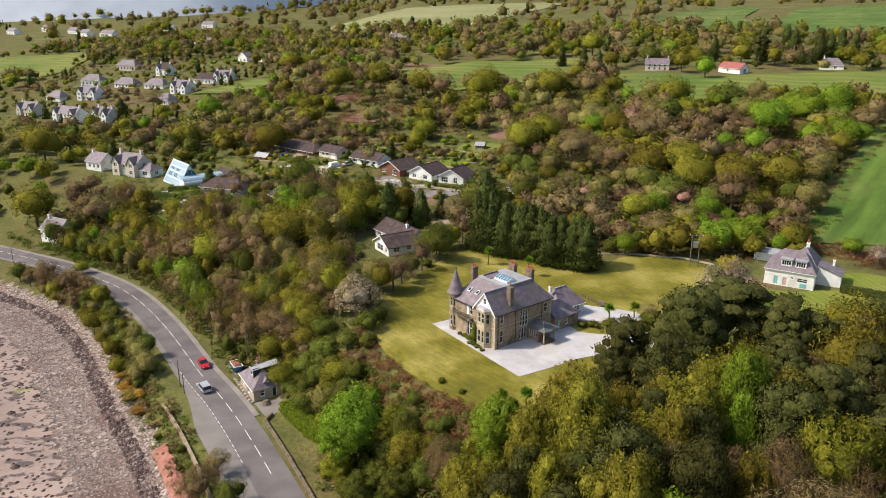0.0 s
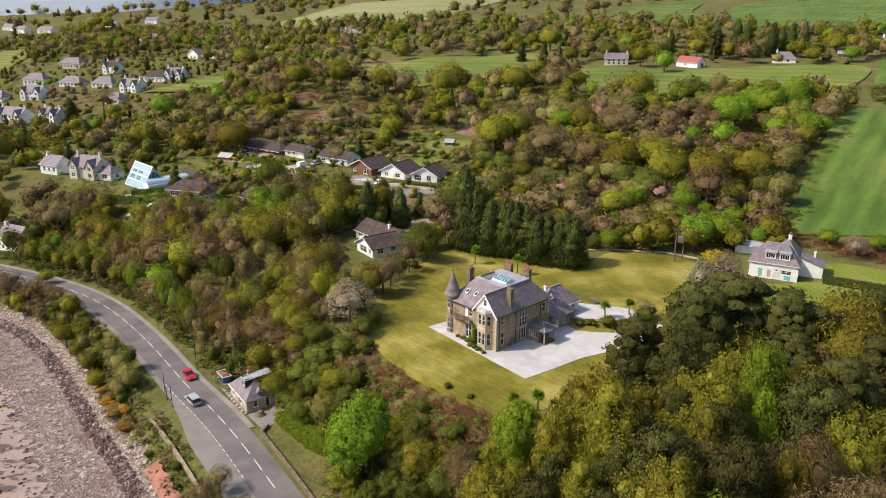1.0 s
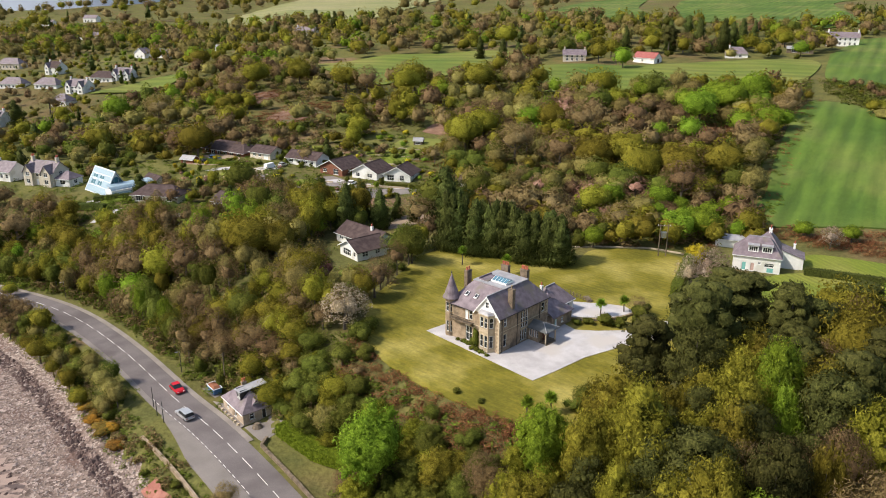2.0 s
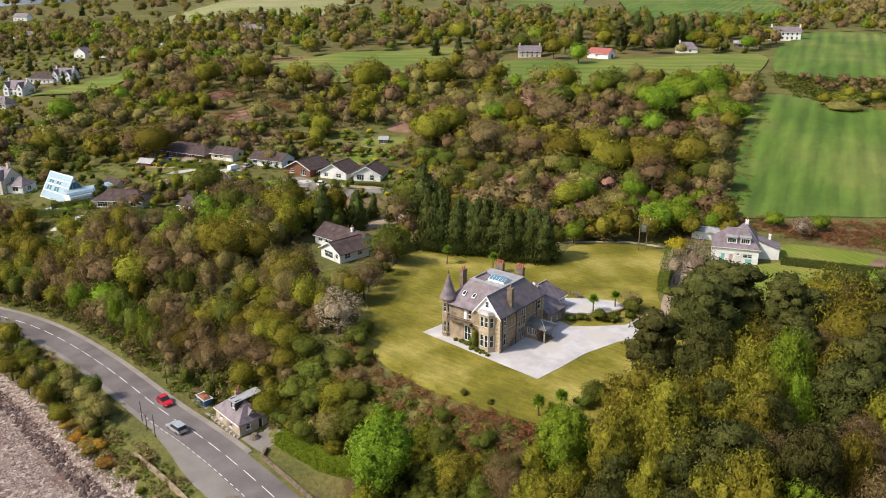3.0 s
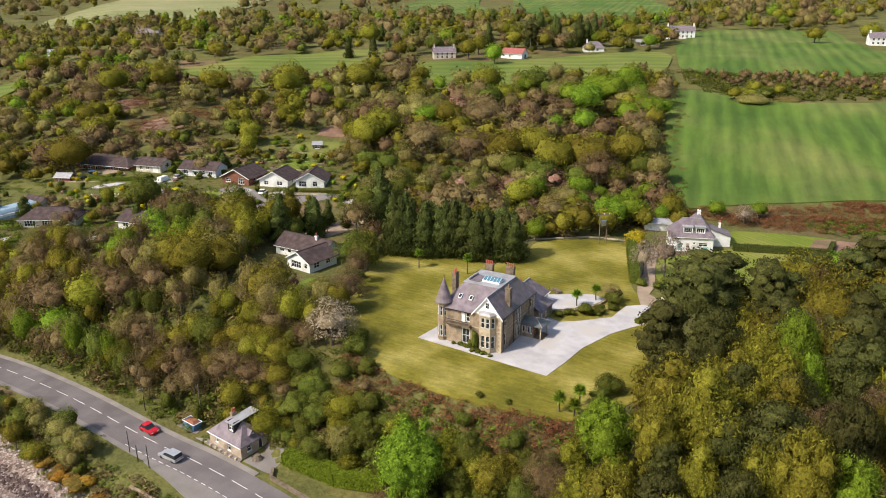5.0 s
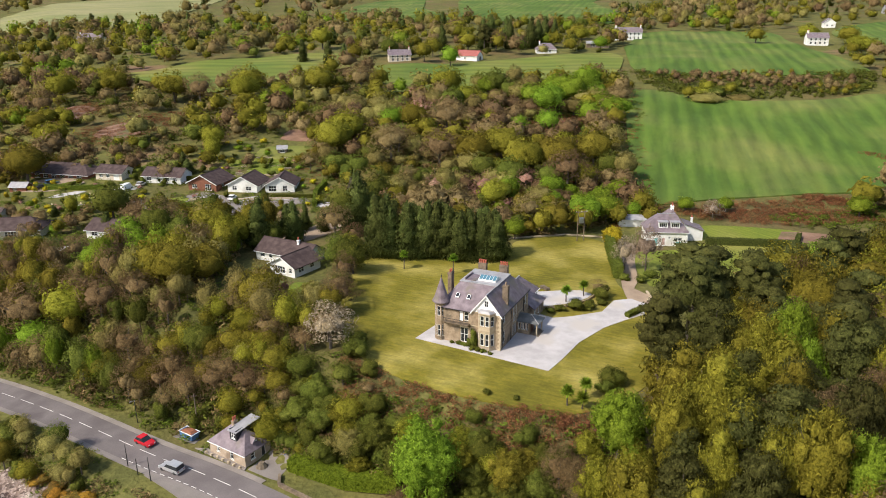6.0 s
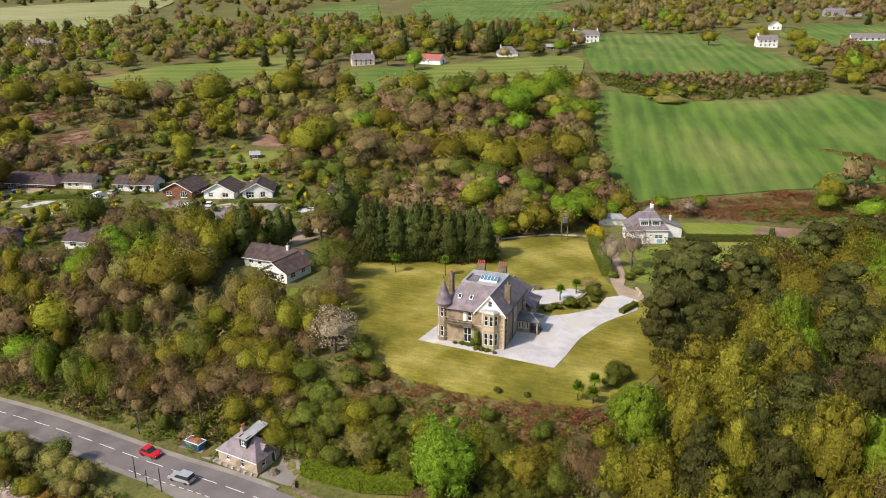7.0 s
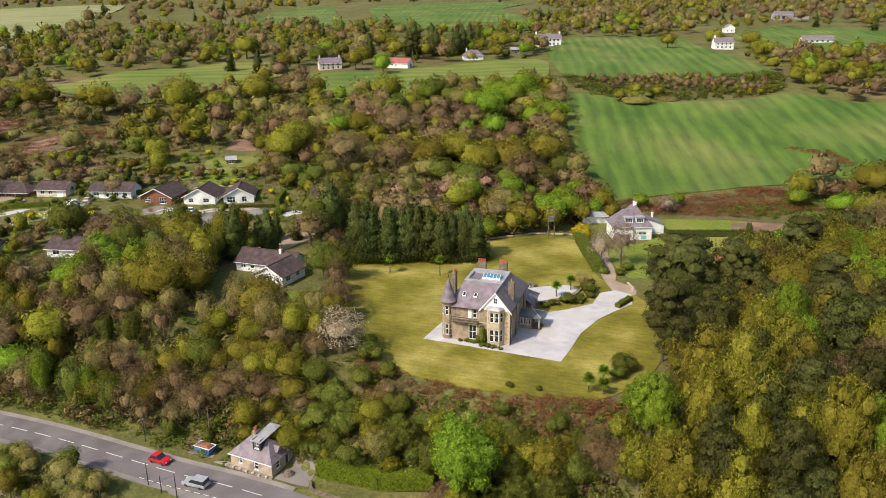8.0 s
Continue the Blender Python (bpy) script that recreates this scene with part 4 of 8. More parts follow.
# ---- white cottage beyond the lawn ----
wc = house("white_cottage", "white harled cottage with purple slate roof and two dormers", 75.5, 169.5, -31.1, 10.7, 7.8, 4.0, 7.7, WHITE, SLATE,
           [("F", 2.6, 0.1, 1.0, 2.1, TEAL), ("F", 4.5, 0.1, 0.95, 2.1, PINK_DOOR), ("F", 6.0, 2.0, 0.7, 0.6), ("F", 8.2, 1.45, 2.2, 0.95), ("R", 4.0, 1.2, 1.0, 1.2)], hip=3.0, over=0.3)
part("panel", Geo().box(7.8, -0.05, 0.2, 9.2, -0.01, 1.2), TEAL, wc, "teal-painted panel below the window")
for dx in (4.3, 7.4):
    z0 = 4.35
    dm = part("dormer", wall_panel(Geo(), (dx - 1.15, 0.75), (dx + 1.15, 0.75), 4.5, 6.25, [(0.15, 2.15, 4.85, 6.05)], 0.15).box(dx - 1.15, 0.9, 4.6, dx - 1.0, 2.9, 6.25).box(dx + 1.0, 0.9, 4.6, dx + 1.15, 2.9, 6.25), PAINT, wc, "white flat-roofed dormer")
    fit_window(dm, (dx - 1.15, 0.75), (dx + 1.15, 0.75), (0.15, 2.15, 4.85, 6.05), bars=(3, 0))
    part("dormer_roof", Geo().box(dx - 1.35, 0.5, 6.25, dx + 1.35, 3.2, 6.4), LEAD, dm)
back = Geo()
wall_panel(back, (10.7, 7.8), (10.7, 12.5), -0.5, 4.0), wall_panel(back, (10.7, 12.5), (4.5, 12.5), -0.5, 4.0), wall_panel(back, (4.5, 12.5), (4.5, 7.8), -0.5, 4.0)
part("back_wing", back, WHITE, wc)
r = Geo()
slab(r, [(10.95, 3.5, 4.0), (10.95, 12.8, 4.0), (7.7, 9.4, 8.2), (7.7, 6.4, 8.2)])
slab(r, [(4.2, 12.8, 4.0), (4.2, 5.0, 4.0), (7.7, 6.4, 8.2), (7.7, 9.4, 8.2)])
slab(r, [(10.95, 12.8, 4.0), (4.2, 12.8, 4.0), (7.7, 9.4, 8.2)])
slab(r, [(4.2, 5.0, 4.0), (10.95, 3.5, 4.0), (7.7, 6.4, 8.2)])
part("back_roof", r, SLATE, wc)
chimney(wc, 7.7, 8.0, 7.6, 9.0, 0.7, 1.2, 2, PAINT)
lean = Geo()
wall_panel(lean, (10.7, 5.2), (15.8, 5.2), -0.5, 2.9), wall_panel(lean, (15.8, 5.2), (15.8, 10.5), -0.5, 2.9), wall_panel(lean, (15.8, 10.5), (10.7, 10.5), -0.5, 2.9)
lean.add([(10.7, 5.2, 2.9), (15.8, 5.2, 2.9), (10.7, 5.2, 4.6)], [(0, 1, 2)])
part("side_wing", lean, WHITE, wc)
part("side_roof", slab(Geo(), [(10.6, 4.9, 4.8), (16.1, 4.9, 2.9), (16.1, 10.8, 2.9), (10.6, 10.8, 4.8)]), SLATE, wc)
chimney(wc, 13.6, 9.9, 3.2, 5.2, 0.5, 0.5, 1, PAINT)
house("outbuilding", "low white outbuilding with a flat pale roof", 79.5, 186, -31, 7.5, 4.0, 2.3, 2.9, WHITE, LEAD, [("F", 2, 0.2, 0.9, 1.9, PAINT)], category="outbuilding")

# ---- roadside cottage ----
rc = house("roadside_cottage", "old stone roadside cottage with hipped slate roof and box dormer", -42.8, 144.3, -59.1, 9.0, 6.0, 2.5, 5.1, RUBBLE, SLATE,
           [("F", 2.2, 0.9, 0.8, 1.0), ("F", 5.6, 0.5, 0.9, 1.5), ("R", 1.8, 0.8, 1.0, 1.2), ("R", 4.3, 0.1, 0.9, 2.0, BLACKISH)], hip=2.9, over=0.25, z=-0.75)
bx = Geo()
wall_panel(bx, (4.3, 1.1), (6.0, 1.1), 3.2, 5.35, [(0.35, 1.35, 3.9, 5.0)], 0.15), wall_panel(bx, (6.0, 1.1), (6.0, 5.6), 3.2, 5.6, (), 0.15), wall_panel(bx, (4.3, 5.6), (4.3, 1.1), 3.2, 5.6, (), 0.15)
bx = part("dormer", bx, BLACKISH, rc, "tall dark box dormer")
fit_window(bx, (4.3, 1.1), (6.0, 1.1), (0.35, 1.35, 3.9, 5.0))
part("dormer_roof", slab(Geo(), [(4.0, 0.8, 5.45), (6.3, 0.8, 5.45), (6.3, 6.6, 5.85), (4.0, 6.6, 5.85)], 0.12), LEAD, bx)
chimney(rc, 3.6, 3.0, 4.6, 6.2, 0.6, 0.9, 2, STONE)
bay2 = part("dormer", wall_panel(Geo(), (8.3, 2.5), (8.3, 3.6), 2.4, 3.5, [(0.2, 0.9, 2.6, 3.3)], 0.15), PAINT, rc)
part("dormer_roof", slab(slab(Geo(), [(8.6, 2.3, 3.4), (8.6, 3.05, 4.2), (7.0, 3.05, 4.2), (7.6, 2.3, 3.4)]), [(8.6, 3.05, 4.2), (8.6, 3.8, 3.4), (7.6, 3.8, 3.4), (7.0, 3.05, 4.2)]), SLATE, bay2)

# ---- bungalows ----
ROW = "bungalows on the hillside lane"
house("white_bungalow", "white bungalow with long brown tiled roof among trees", -19.4, 205.9, -53.3, 15.5, 8.0, 2.6, 4.8, WHITE, DARK_TILE,
      [("F", 2.0, 0.9, 1.4, 1.2), ("F", 4.6, 0.9, 1.2, 1.2), ("L", 4.0, 0.8, 1.8, 1.3), ("R", 4.0, 0.8, 1.8, 1.3)], [(11.0, 3.4, 4.2, 5.6, 0.6, 0.6, 1)], over=0.5)
house("white_bungalow", "white bungalow wing with brown tiled roof and lawn before it", -18.6, 194.6, -59.0, 8.0, 9.0, 2.6, 4.6, WHITE, DARK_TILE,
      [("F", 3.2, 0.5, 3.4, 1.7), ("F", 6.6, 0.9, 1.0, 1.2), ("R", 2.4, 0.8, 1.8, 1.3), ("R", 6.2, 0.9, 1.4, 1.1)], along=False, over=0.5)
house("bungalow", "white gable-fronted bungalow with dark tiled roof", -2.2, 268.4, -25.8, 9.7, 10.0, 2.7, 5.2, WHITE, DARK_TILE,
      [("F", 2.4, 0.4, 2.6, 1.9), ("F", 6.6, 0.5, 1.6, 1.8), ("R", 4, 0.9, 1.4, 1.1)], along=False, over=0.6, group=ROW)
house("bungalow", "white gable-fronted bungalow with dark tiled roof", -13.1, 275.7, -36.4, 10.4, 10.5, 2.7, 5.3, WHITE, DARK_TILE,
      [("F", 2.4, 0.7, 1.6, 1.4), ("F", 7.4, 0.7, 2.0, 1.4), ("R", 4, 0.9, 1.4, 1.1)], along=False, over=0.6, group=ROW)
house("bungalow", "red-brown clad bungalow with wide tiled gable", -24.5, 285.0, -43.5, 10.9, 11.0, 2.7, 5.3, BRICK, DARK_TILE,
      [("F", 2.4, 0.7, 2.0, 1.4), ("F", 7.8, 0.3, 2.4, 2.1), ("R", 4, 0.9, 1.4, 1.1)], along=False, over=0.7, group=ROW)
house("bungalow", "long cream bungalow with dark tiled roof", -37.6, 300.8, -37.3, 14.5, 8.0, 2.6, 4.7, WHITE, DARK_TILE,
      [("F", 2.4, 0.8, 2.0, 1.3), ("F", 6.0, 0.1, 1.0, 2.0, PAINT), ("F", 9.0, 0.8, 2.4, 1.3), ("F", 12.4, 0.8, 1.4, 1.3)], over=0.5, group=ROW)
house("bungalow", "pale rendered bungalow with grey tiled roof and garage", -52.2, 313.4, -39.7, 10.6, 8.0, 2.7, 4.6, CREAM, DARK_TILE,
      [("F", 2.2, 0.9, 1.4, 1.2), ("F", 5.0, 0.9, 1.4, 1.2), ("F", 8.4, 0.1, 2.4, 2.1, PAINT)], over=0.5, group=ROW)
house("timber_lodge", "long brown timber lodge with low dark hipped roof", -73.4, 331.2, -41.2, 24.6, 11.0, 2.8, 5.2, BRICK, DARK_TILE,
      [("F", 3 + 3.6 * i, 0.5, 2.2, 1.7) for i in range(6)], hip=5.0, over=1.2)
house("bungalow", "dark-roofed bungalow half hidden by trees", -57.7, 244.8, -41.7, 14.7, 8.5, 2.6, 4.6, WHITE, DARK_TILE,
      [("F", 2.6, 0.8, 2.0, 1.3), ("F", 7.0, 0.1, 1.0, 2.0, PAINT), ("F", 11.6, 0.8, 2.4, 1.3)], over=0.5)
house("bungalow", "hipped bungalow with brown tiles and white sun room", -84.3, 256.5, -19.0, 16.0, 9.0, 2.6, 5.0, CREAM, DARK_TILE,
      [("F", 3.0, 0.5, 3.2, 1.7), ("F", 8.0, 0.5, 3.2, 1.7), ("F", 13.0, 0.8, 1.8, 1.3)], hip=3.5, over=0.5)
house("bungalow", "dark-roofed bungalow behind the cypress belt", 21.5, 251.6, -29.0, 13.5, 8.0, 2.7, 5.0, CREAM, DARK_TILE,
      [("F", 3.0, 0.8, 2.0, 1.3), ("F", 9.0, 0.8, 2.0, 1.3), ("R", 4, 0.9, 1.6, 1.2)], over=0.5)
house("shed", "red-brown timber garden shed with pale roof", -80, 318, -30, 6.0, 4.0, 2.1, 3.2, BRICK, LEAD, [("F", 2, 0.1, 1.4, 1.8, TIMBER)], category="shed")
house("shed", "small dark garden shed on the slope", 12.5, 309, -20, 3.6, 3.0, 2.1, 2.9, TIMBER, LEAD, [("F", 1.8, 0.4, 2.0, 1.3)], category="shed")
# glass-fronted house
gh = thing("glass_house", "steep white house with a pale blue glazed roof slope", "house", m=pose(-105.1, 279.1, ground_z(-100, 274), 0, 0, -50.3))
GL, GW, GT = 14.5, 4.6, 7.6
part("wall", Geo().add([(0.1, 0.4, -1), (0.1, 2 * GW - 0.4, -1), (0.1, GW, GT - 0.4), (GL - 0.1, 0.4, -1), (GL - 0.1, 2 * GW - 0.4, -1), (GL - 0.1, GW, GT - 0.4)],
                       [(0, 2, 1), (3, 4, 5), (0, 1, 4, 3), (1, 2, 5, 4), (2, 0, 3, 5)]), WHITE, gh)
r = Geo()
slab(r, [(-0.3, -0.2, -0.3), (GL + 0.3, -0.2, -0.3), (GL + 0.3, GW, GT), (-0.3, GW, GT)], 0.2)
slab(r, [(GL + 0.3, 2 * GW + 0.2, -0.3), (-0.3, 2 * GW + 0.2, -0.3), (-0.3, GW, GT), (GL + 0.3, GW, GT)], 0.2)
slope = part("roof", r, surface("pale_blue_frame", (0.46, 0.52, 0.56), (0.54, 0.60, 0.63), 1.0, 12.0, rough=0.5), gh, "white-framed steep roof")


def on_slope(x, u, lift):
    return (x, -0.2 + (GW + 0.2) * u - 0.86 * lift, -0.3 + (GT + 0.3) * u + 0.5 * lift)


for row, (u0, u1) in enumerate(((0.04, 0.27), (0.3, 0.53), (0.56, 0.74), (0.77, 0.95))):
    for k in range(9):
        x0 = 0.15 + k * 1.58
        dark = row in (1, 2) and k in (1, 2, 4, 5)
        a, c = (0.1, 0.03) if dark else (0.0, 0.0)
        q = [on_slope(x, u, h) for h in (0.02, 0.07) for x, u in ((x0 + a, u0 + c), (x0 + 1.46 - a, u0 + c), (x0 + 1.46 - a, u1 - c), (x0 + a, u1 - c))]
        part("pane", Geo().add(q, [(4, 5, 6, 7), (0, 1, 5, 4), (1, 2, 6, 5), (2, 3, 7, 6), (3, 0, 4, 7)]), SKYLIGHT if dark else BLUE_GLASS, slope)
for k in range(5):
    y0, y1 = 0.9 + k * 1.5, 0.9 + k * 1.5 + 1.35
    t0, t1 = (min(y, 2 * GW - y) / GW * (GT - 0.4) - 0.5 for y in (y0, y1))
    part("gable_pane", Geo().add([(GL + x, y, z) for x in (0.0, 0.08) for y, z in ((y0, 0.2), (y1, 0.2), (y1, max(0.4, t1)), (y0, max(0.4, t0)))],
                                 [(4, 5, 6, 7), (0, 1, 5, 4), (1, 2, 6, 5), (2, 3, 7, 6), (3, 0, 4, 7)]), SKYLIGHT, gh, "blue-green gable glass")
wing = part("sun_room", Geo().box(GL - 0.2, 0.6, -1, GL + 4.6, 16.0, 2.2), WHITE, gh, "long low glazed sun room")
for k in range(8):
    y0 = 0.5 + k * 1.95
    arc = [(GL + 4.9 - 0.3 * j - 4.6 * (1 - math.cos(j * 0.26)) * 0.5, 0.6 + 2.9 * math.sin(min(1.57, j * 0.4))) for j in range(6)] + [(GL + 0.1, 3.7)]
    g = Geo()
    for (xa, za), (xb, zb) in zip(arc, arc[1:]):
        g.add([(xa, y0, za), (xa, y0 + 1.85, za), (xb, y0 + 1.85, zb), (xb, y0, zb), (xa - 0.05, y0, za - 0.08), (xa - 0.05, y0 + 1.85, za - 0.08), (xb - 0.05, y0 + 1.85, zb - 0.08), (xb - 0.05, y0, zb - 0.08)],
              [(0, 1, 2, 3), (7, 6, 5, 4), (0, 4, 5, 1), (3, 2, 6, 7), (0, 3, 7, 4), (1, 5, 6, 2)])
    part("curved_pane", g, BLUE_GLASS, wing)
house("old_stone_annexe", "low brown-roofed annexe behind the glazed house", -86.5, 281.0, -50.3, 8.0, 6.0, 2.4, 4.2, CREAM, DARK_TILE, [("F", 2.5, 0.8, 1.4, 1.2), ("F", 5.5, 0.8, 1.4, 1.2)], over=0.4)

# ---- village and far houses: place, turn, size and look ----
ob = house("old_villa", "cream stone villa with slate roof and two pale gables", -128.6, 291.4, -24.7, 12.0, 8.0, 4.8, 8.0, CREAM, SLATE,
           [("F", 5.2, 0.1, 1.1, 2.1, PAINT), ("F", 5.2, 3.2, 1.1, 1.4), ("F", 6.9, 3.2, 1.1, 1.4), ("R", 4.0, 0.8, 1.6, 1.6), ("R", 4.0, 3.2, 1.6, 1.4)], [(0.8, 4.0, 7.6, 9.6, 0.7, 1.3, 3), (11.2, 4.0, 7.6, 9.6, 0.7, 1.3, 3)])
front_gable(ob, 0.3, 3.6, 4.8, 7.4, CREAM, SLATE)
front_gable(ob, 8.1, 3.6, 4.8, 7.4, CREAM, SLATE)
house("old_villa_wing", "low pale wing beside the cream villa", -117.3, 287.0, -24.7, 6.0, 6.5, 2.8, 4.8, WHITE, SLATE, [("F", 3.0, 0.7, 2.2, 1.5), ("R", 3.2, 0.7, 1.6, 1.4)], hip=2.4)
house("village_house", "small white house with slate roof", -143, 299.3, -30, 9.0, 7.5, 3.6, 6.4, WHITE, SLATE, [("F", 2.2 + 2.6 * i, 1.0, 1.2, 1.4) for i in range(3)], [(0.6, 3.7, 6.0, 7.6, 0.6, 1.0, 2)])
house("village_house", "white house beside the coast road", -134.5, 243.0, -28, 9.0, 7.5, 4.6, 7.6, WHITE, SLATE, [("F", 2.2 + 2.4 * i, z, 1.1, 1.3) for i in range(3) for z in (0.8, 2.9)], [(0.6, 3.7, 7.2, 8.6, 0.6, 1.0, 2)])
VILLAGE = [(-232, 454, -30, 20, 5.6), (-246, 517, -20, 15, 5.4), (-267, 479, -26, 15, 5.2), (-270, 522, -24, 13, 3.6), (-234, 548, -20, 17, 3.2), (-207, 533, -20, 16, 3.2), (-181, 511, -28, 14, 5.0), (-175, 540, -22, 17, 3.4), (-160, 537, -22, 13, 4.6), (-262, 622, -18, 18, 4.0), (-215, 581, -30, 11, 5.0), (-181, 481, -26, 11, 3.2), (-206, 448, -30, 13, 5.0), (-265, 565, -15, 16, 4.0)]
for i, (x, y, yaw, long, eave) in enumerate(VILLAGE):
    pale, tall = (CREAM if i in (2, 9) else WHITE), eave > 4.5
    ob = house("village_house", ("white" if pale is WHITE else "cream") + (" two-storey gabled house with slate roof" if tall else " bungalow with grey roof") + " in the village", x, y, yaw, long, 9.0, eave, eave + 3.6, pale,
               DARK_TILE if i in (7, 10) else SLATE, [("F", 2.0 + 2.9 * k, z, 1.3, 1.5) for k in range(int((long - 2) / 2.9)) for z in ((0.8, 3.4) if tall else (0.8,)) if not tall or 4.2 < 2.0 + 2.9 * k < long - 4.2],
               [(0.7, 4.5, eave + 2.8, eave + 5.0, 0.7, 1.2, 2), (long - 0.7, 4.5, eave + 2.8, eave + 5.0, 0.7, 1.2, 2)][: 2 if tall else 0], hip=0.0 if tall else 3.6, group="village houses")
    if tall:
        front_gable(ob, 0.3, 3.8, eave, eave + 3.0, pale, SLATE)
        if long > 12:
            front_gable(ob, long - 4.1, 3.8, eave, eave + 3.0, pale, SLATE)
house("village_house", "white gabled house with dark slate roof", -166, 628, -32, 10, 8, 4.0, 7.6, WHITE, SLATE, [("F", 3, 0.8, 1.4, 1.5), ("F", 7, 0.8, 1.4, 1.5)], along=False, group="village houses")
house("village_house", "white gabled house with dark slate roof", -150, 626, -32, 14, 8, 3.2, 6.0, WHITE, SLATE, [("F", 3 + 3 * k, 0.8, 1.4, 1.4) for k in range(4)], group="village houses")
FAR = [(-250, 785, 0, 22, 4.0), (-530, 1040, 20, 30, 5.0), (-560, 1010, 15, 22, 5.0), (-400, 915, 10, 24, 4.0), (-430, 930, 12, 16, 5.0), (-330, 927, 0, 14, 6.0), (-308, 1003, 0, 18, 5.0), (-470, 985, 10, 26, 4.5)]
for x, y, yaw, long, eave in FAR:
    house("far_house", "small far white house among fields", x, y, -24 - yaw, long, 9, eave, eave + 3.4, WHITE, SLATE, [("F", 3.0 + 4.5 * k, 1.0, 1.6, 1.8) for k in range(int((long - 3) / 4.5))], group="far houses")
house("long_shed", "long low white shed beyond the trees", -106, 622, -25, 24, 8, 3.0, 4.6, PAINT, LEAD, [("F", 6, 0.4, 3, 2.2, TIMBER)], category="shed")
house("far_house", "white house between dark conifers", -46, 634, -30, 17, 8, 5.0, 8.0, WHITE, SLATE, [("F", 2.5 + 3 * k, 1.0, 1.4, 1.6) for k in range(5)], [(1, 4, 7.6, 9.4, 0.7, 1.2, 2)], group="far houses")
house("farmhouse", "grey stone farmhouse with white sun porch", 113, 442, -16, 13, 7, 4.2, 6.8, CREAM, SLATE, [("F", 2.4 + 2.8 * k, z, 1.3, 1.4) for k in range(4) for z in (0.8, 2.6)],
      [(0.8, 3.5, 6.4, 8.2, 0.7, 1.2, 2), (12.2, 3.5, 6.4, 8.2, 0.7, 1.2, 2)])
house("barn", "white barn with faded red sheet roof", 150, 429, -58, 14, 7, 3.0, 5.6, WHITE, RED_TIN, [("R", 4, 0.3, 2.0, 2.2, BLACKISH), ("F", 6, 1.0, 1.2, 1.0)], category="barn")
house("far_house", "small white lodge below dark conifers", 203, 425, -25, 12, 8, 2.8, 6.0, WHITE, SLATE, [("F", 3, 0.8, 1.4, 1.4), ("F", 8, 0.8, 1.4, 1.4)], [(2, 4, 5.4, 7.2, 0.7, 1.0, 2)], hip=3, group="far houses")
house("far_house", "white two-storey farmhouse above the field", 280, 449, -31, 18, 8, 5.2, 8.0, WHITE, SLATE, [("F", 2.2 + 2.7 * k, z, 1.2, 1.5) for k in range(6) for z in (0.8, 3.3)],
      [(0.8, 4, 7.6, 9.6, 0.8, 1.3, 2), (17.2, 4, 7.6, 9.6, 0.8, 1.3, 2)], group="far houses")
house("shed", "weathered open farm sheds", 242, 428, -31, 14, 6, 2.6, 3.6, TIMBER, LEAD, [("F", 4, 0.2, 3, 2.0, BLACKISH), ("F", 10, 0.2, 3, 2.0, BLACKISH)], category="shed")
house("far_house", "white two-storey house beyond the upper field", 359, 361, -35, 12.5, 7, 4.6, 7.2, WHITE, SLATE, [("F", 2.2 + 2.7 * k, z, 1.2, 1.4) for k in range(4) for z in (0.7, 2.8)],
      [(0.8, 3.5, 6.8, 8.6, 0.8, 1.3, 2)], group="far houses")
house("far_house", "long white bungalow on the hill", 432, 345, -38, 21, 7, 2.6, 4.8, WHITE, SLATE, [("F", 2.5 + 3.6 * k, 0.8, 1.6, 1.4) for k in range(5)], group="far houses")
house("farm_shed", "grey sheet-clad farm shed on the hill", 590, 475, -38, 30, 12, 5.0, 7.5, LEAD, SLATE, [("F", 8, 0.3, 4, 3.5, BLACKISH)], category="shed")
house("far_house", "white gabled house between trees", 452, 425, -38, 8, 7, 3.6, 6.4, WHITE, SLATE, [("F", 2.4, 0.8, 1.2, 1.4), ("F", 5.6, 0.8, 1.2, 1.4)], along=False, group="far houses")


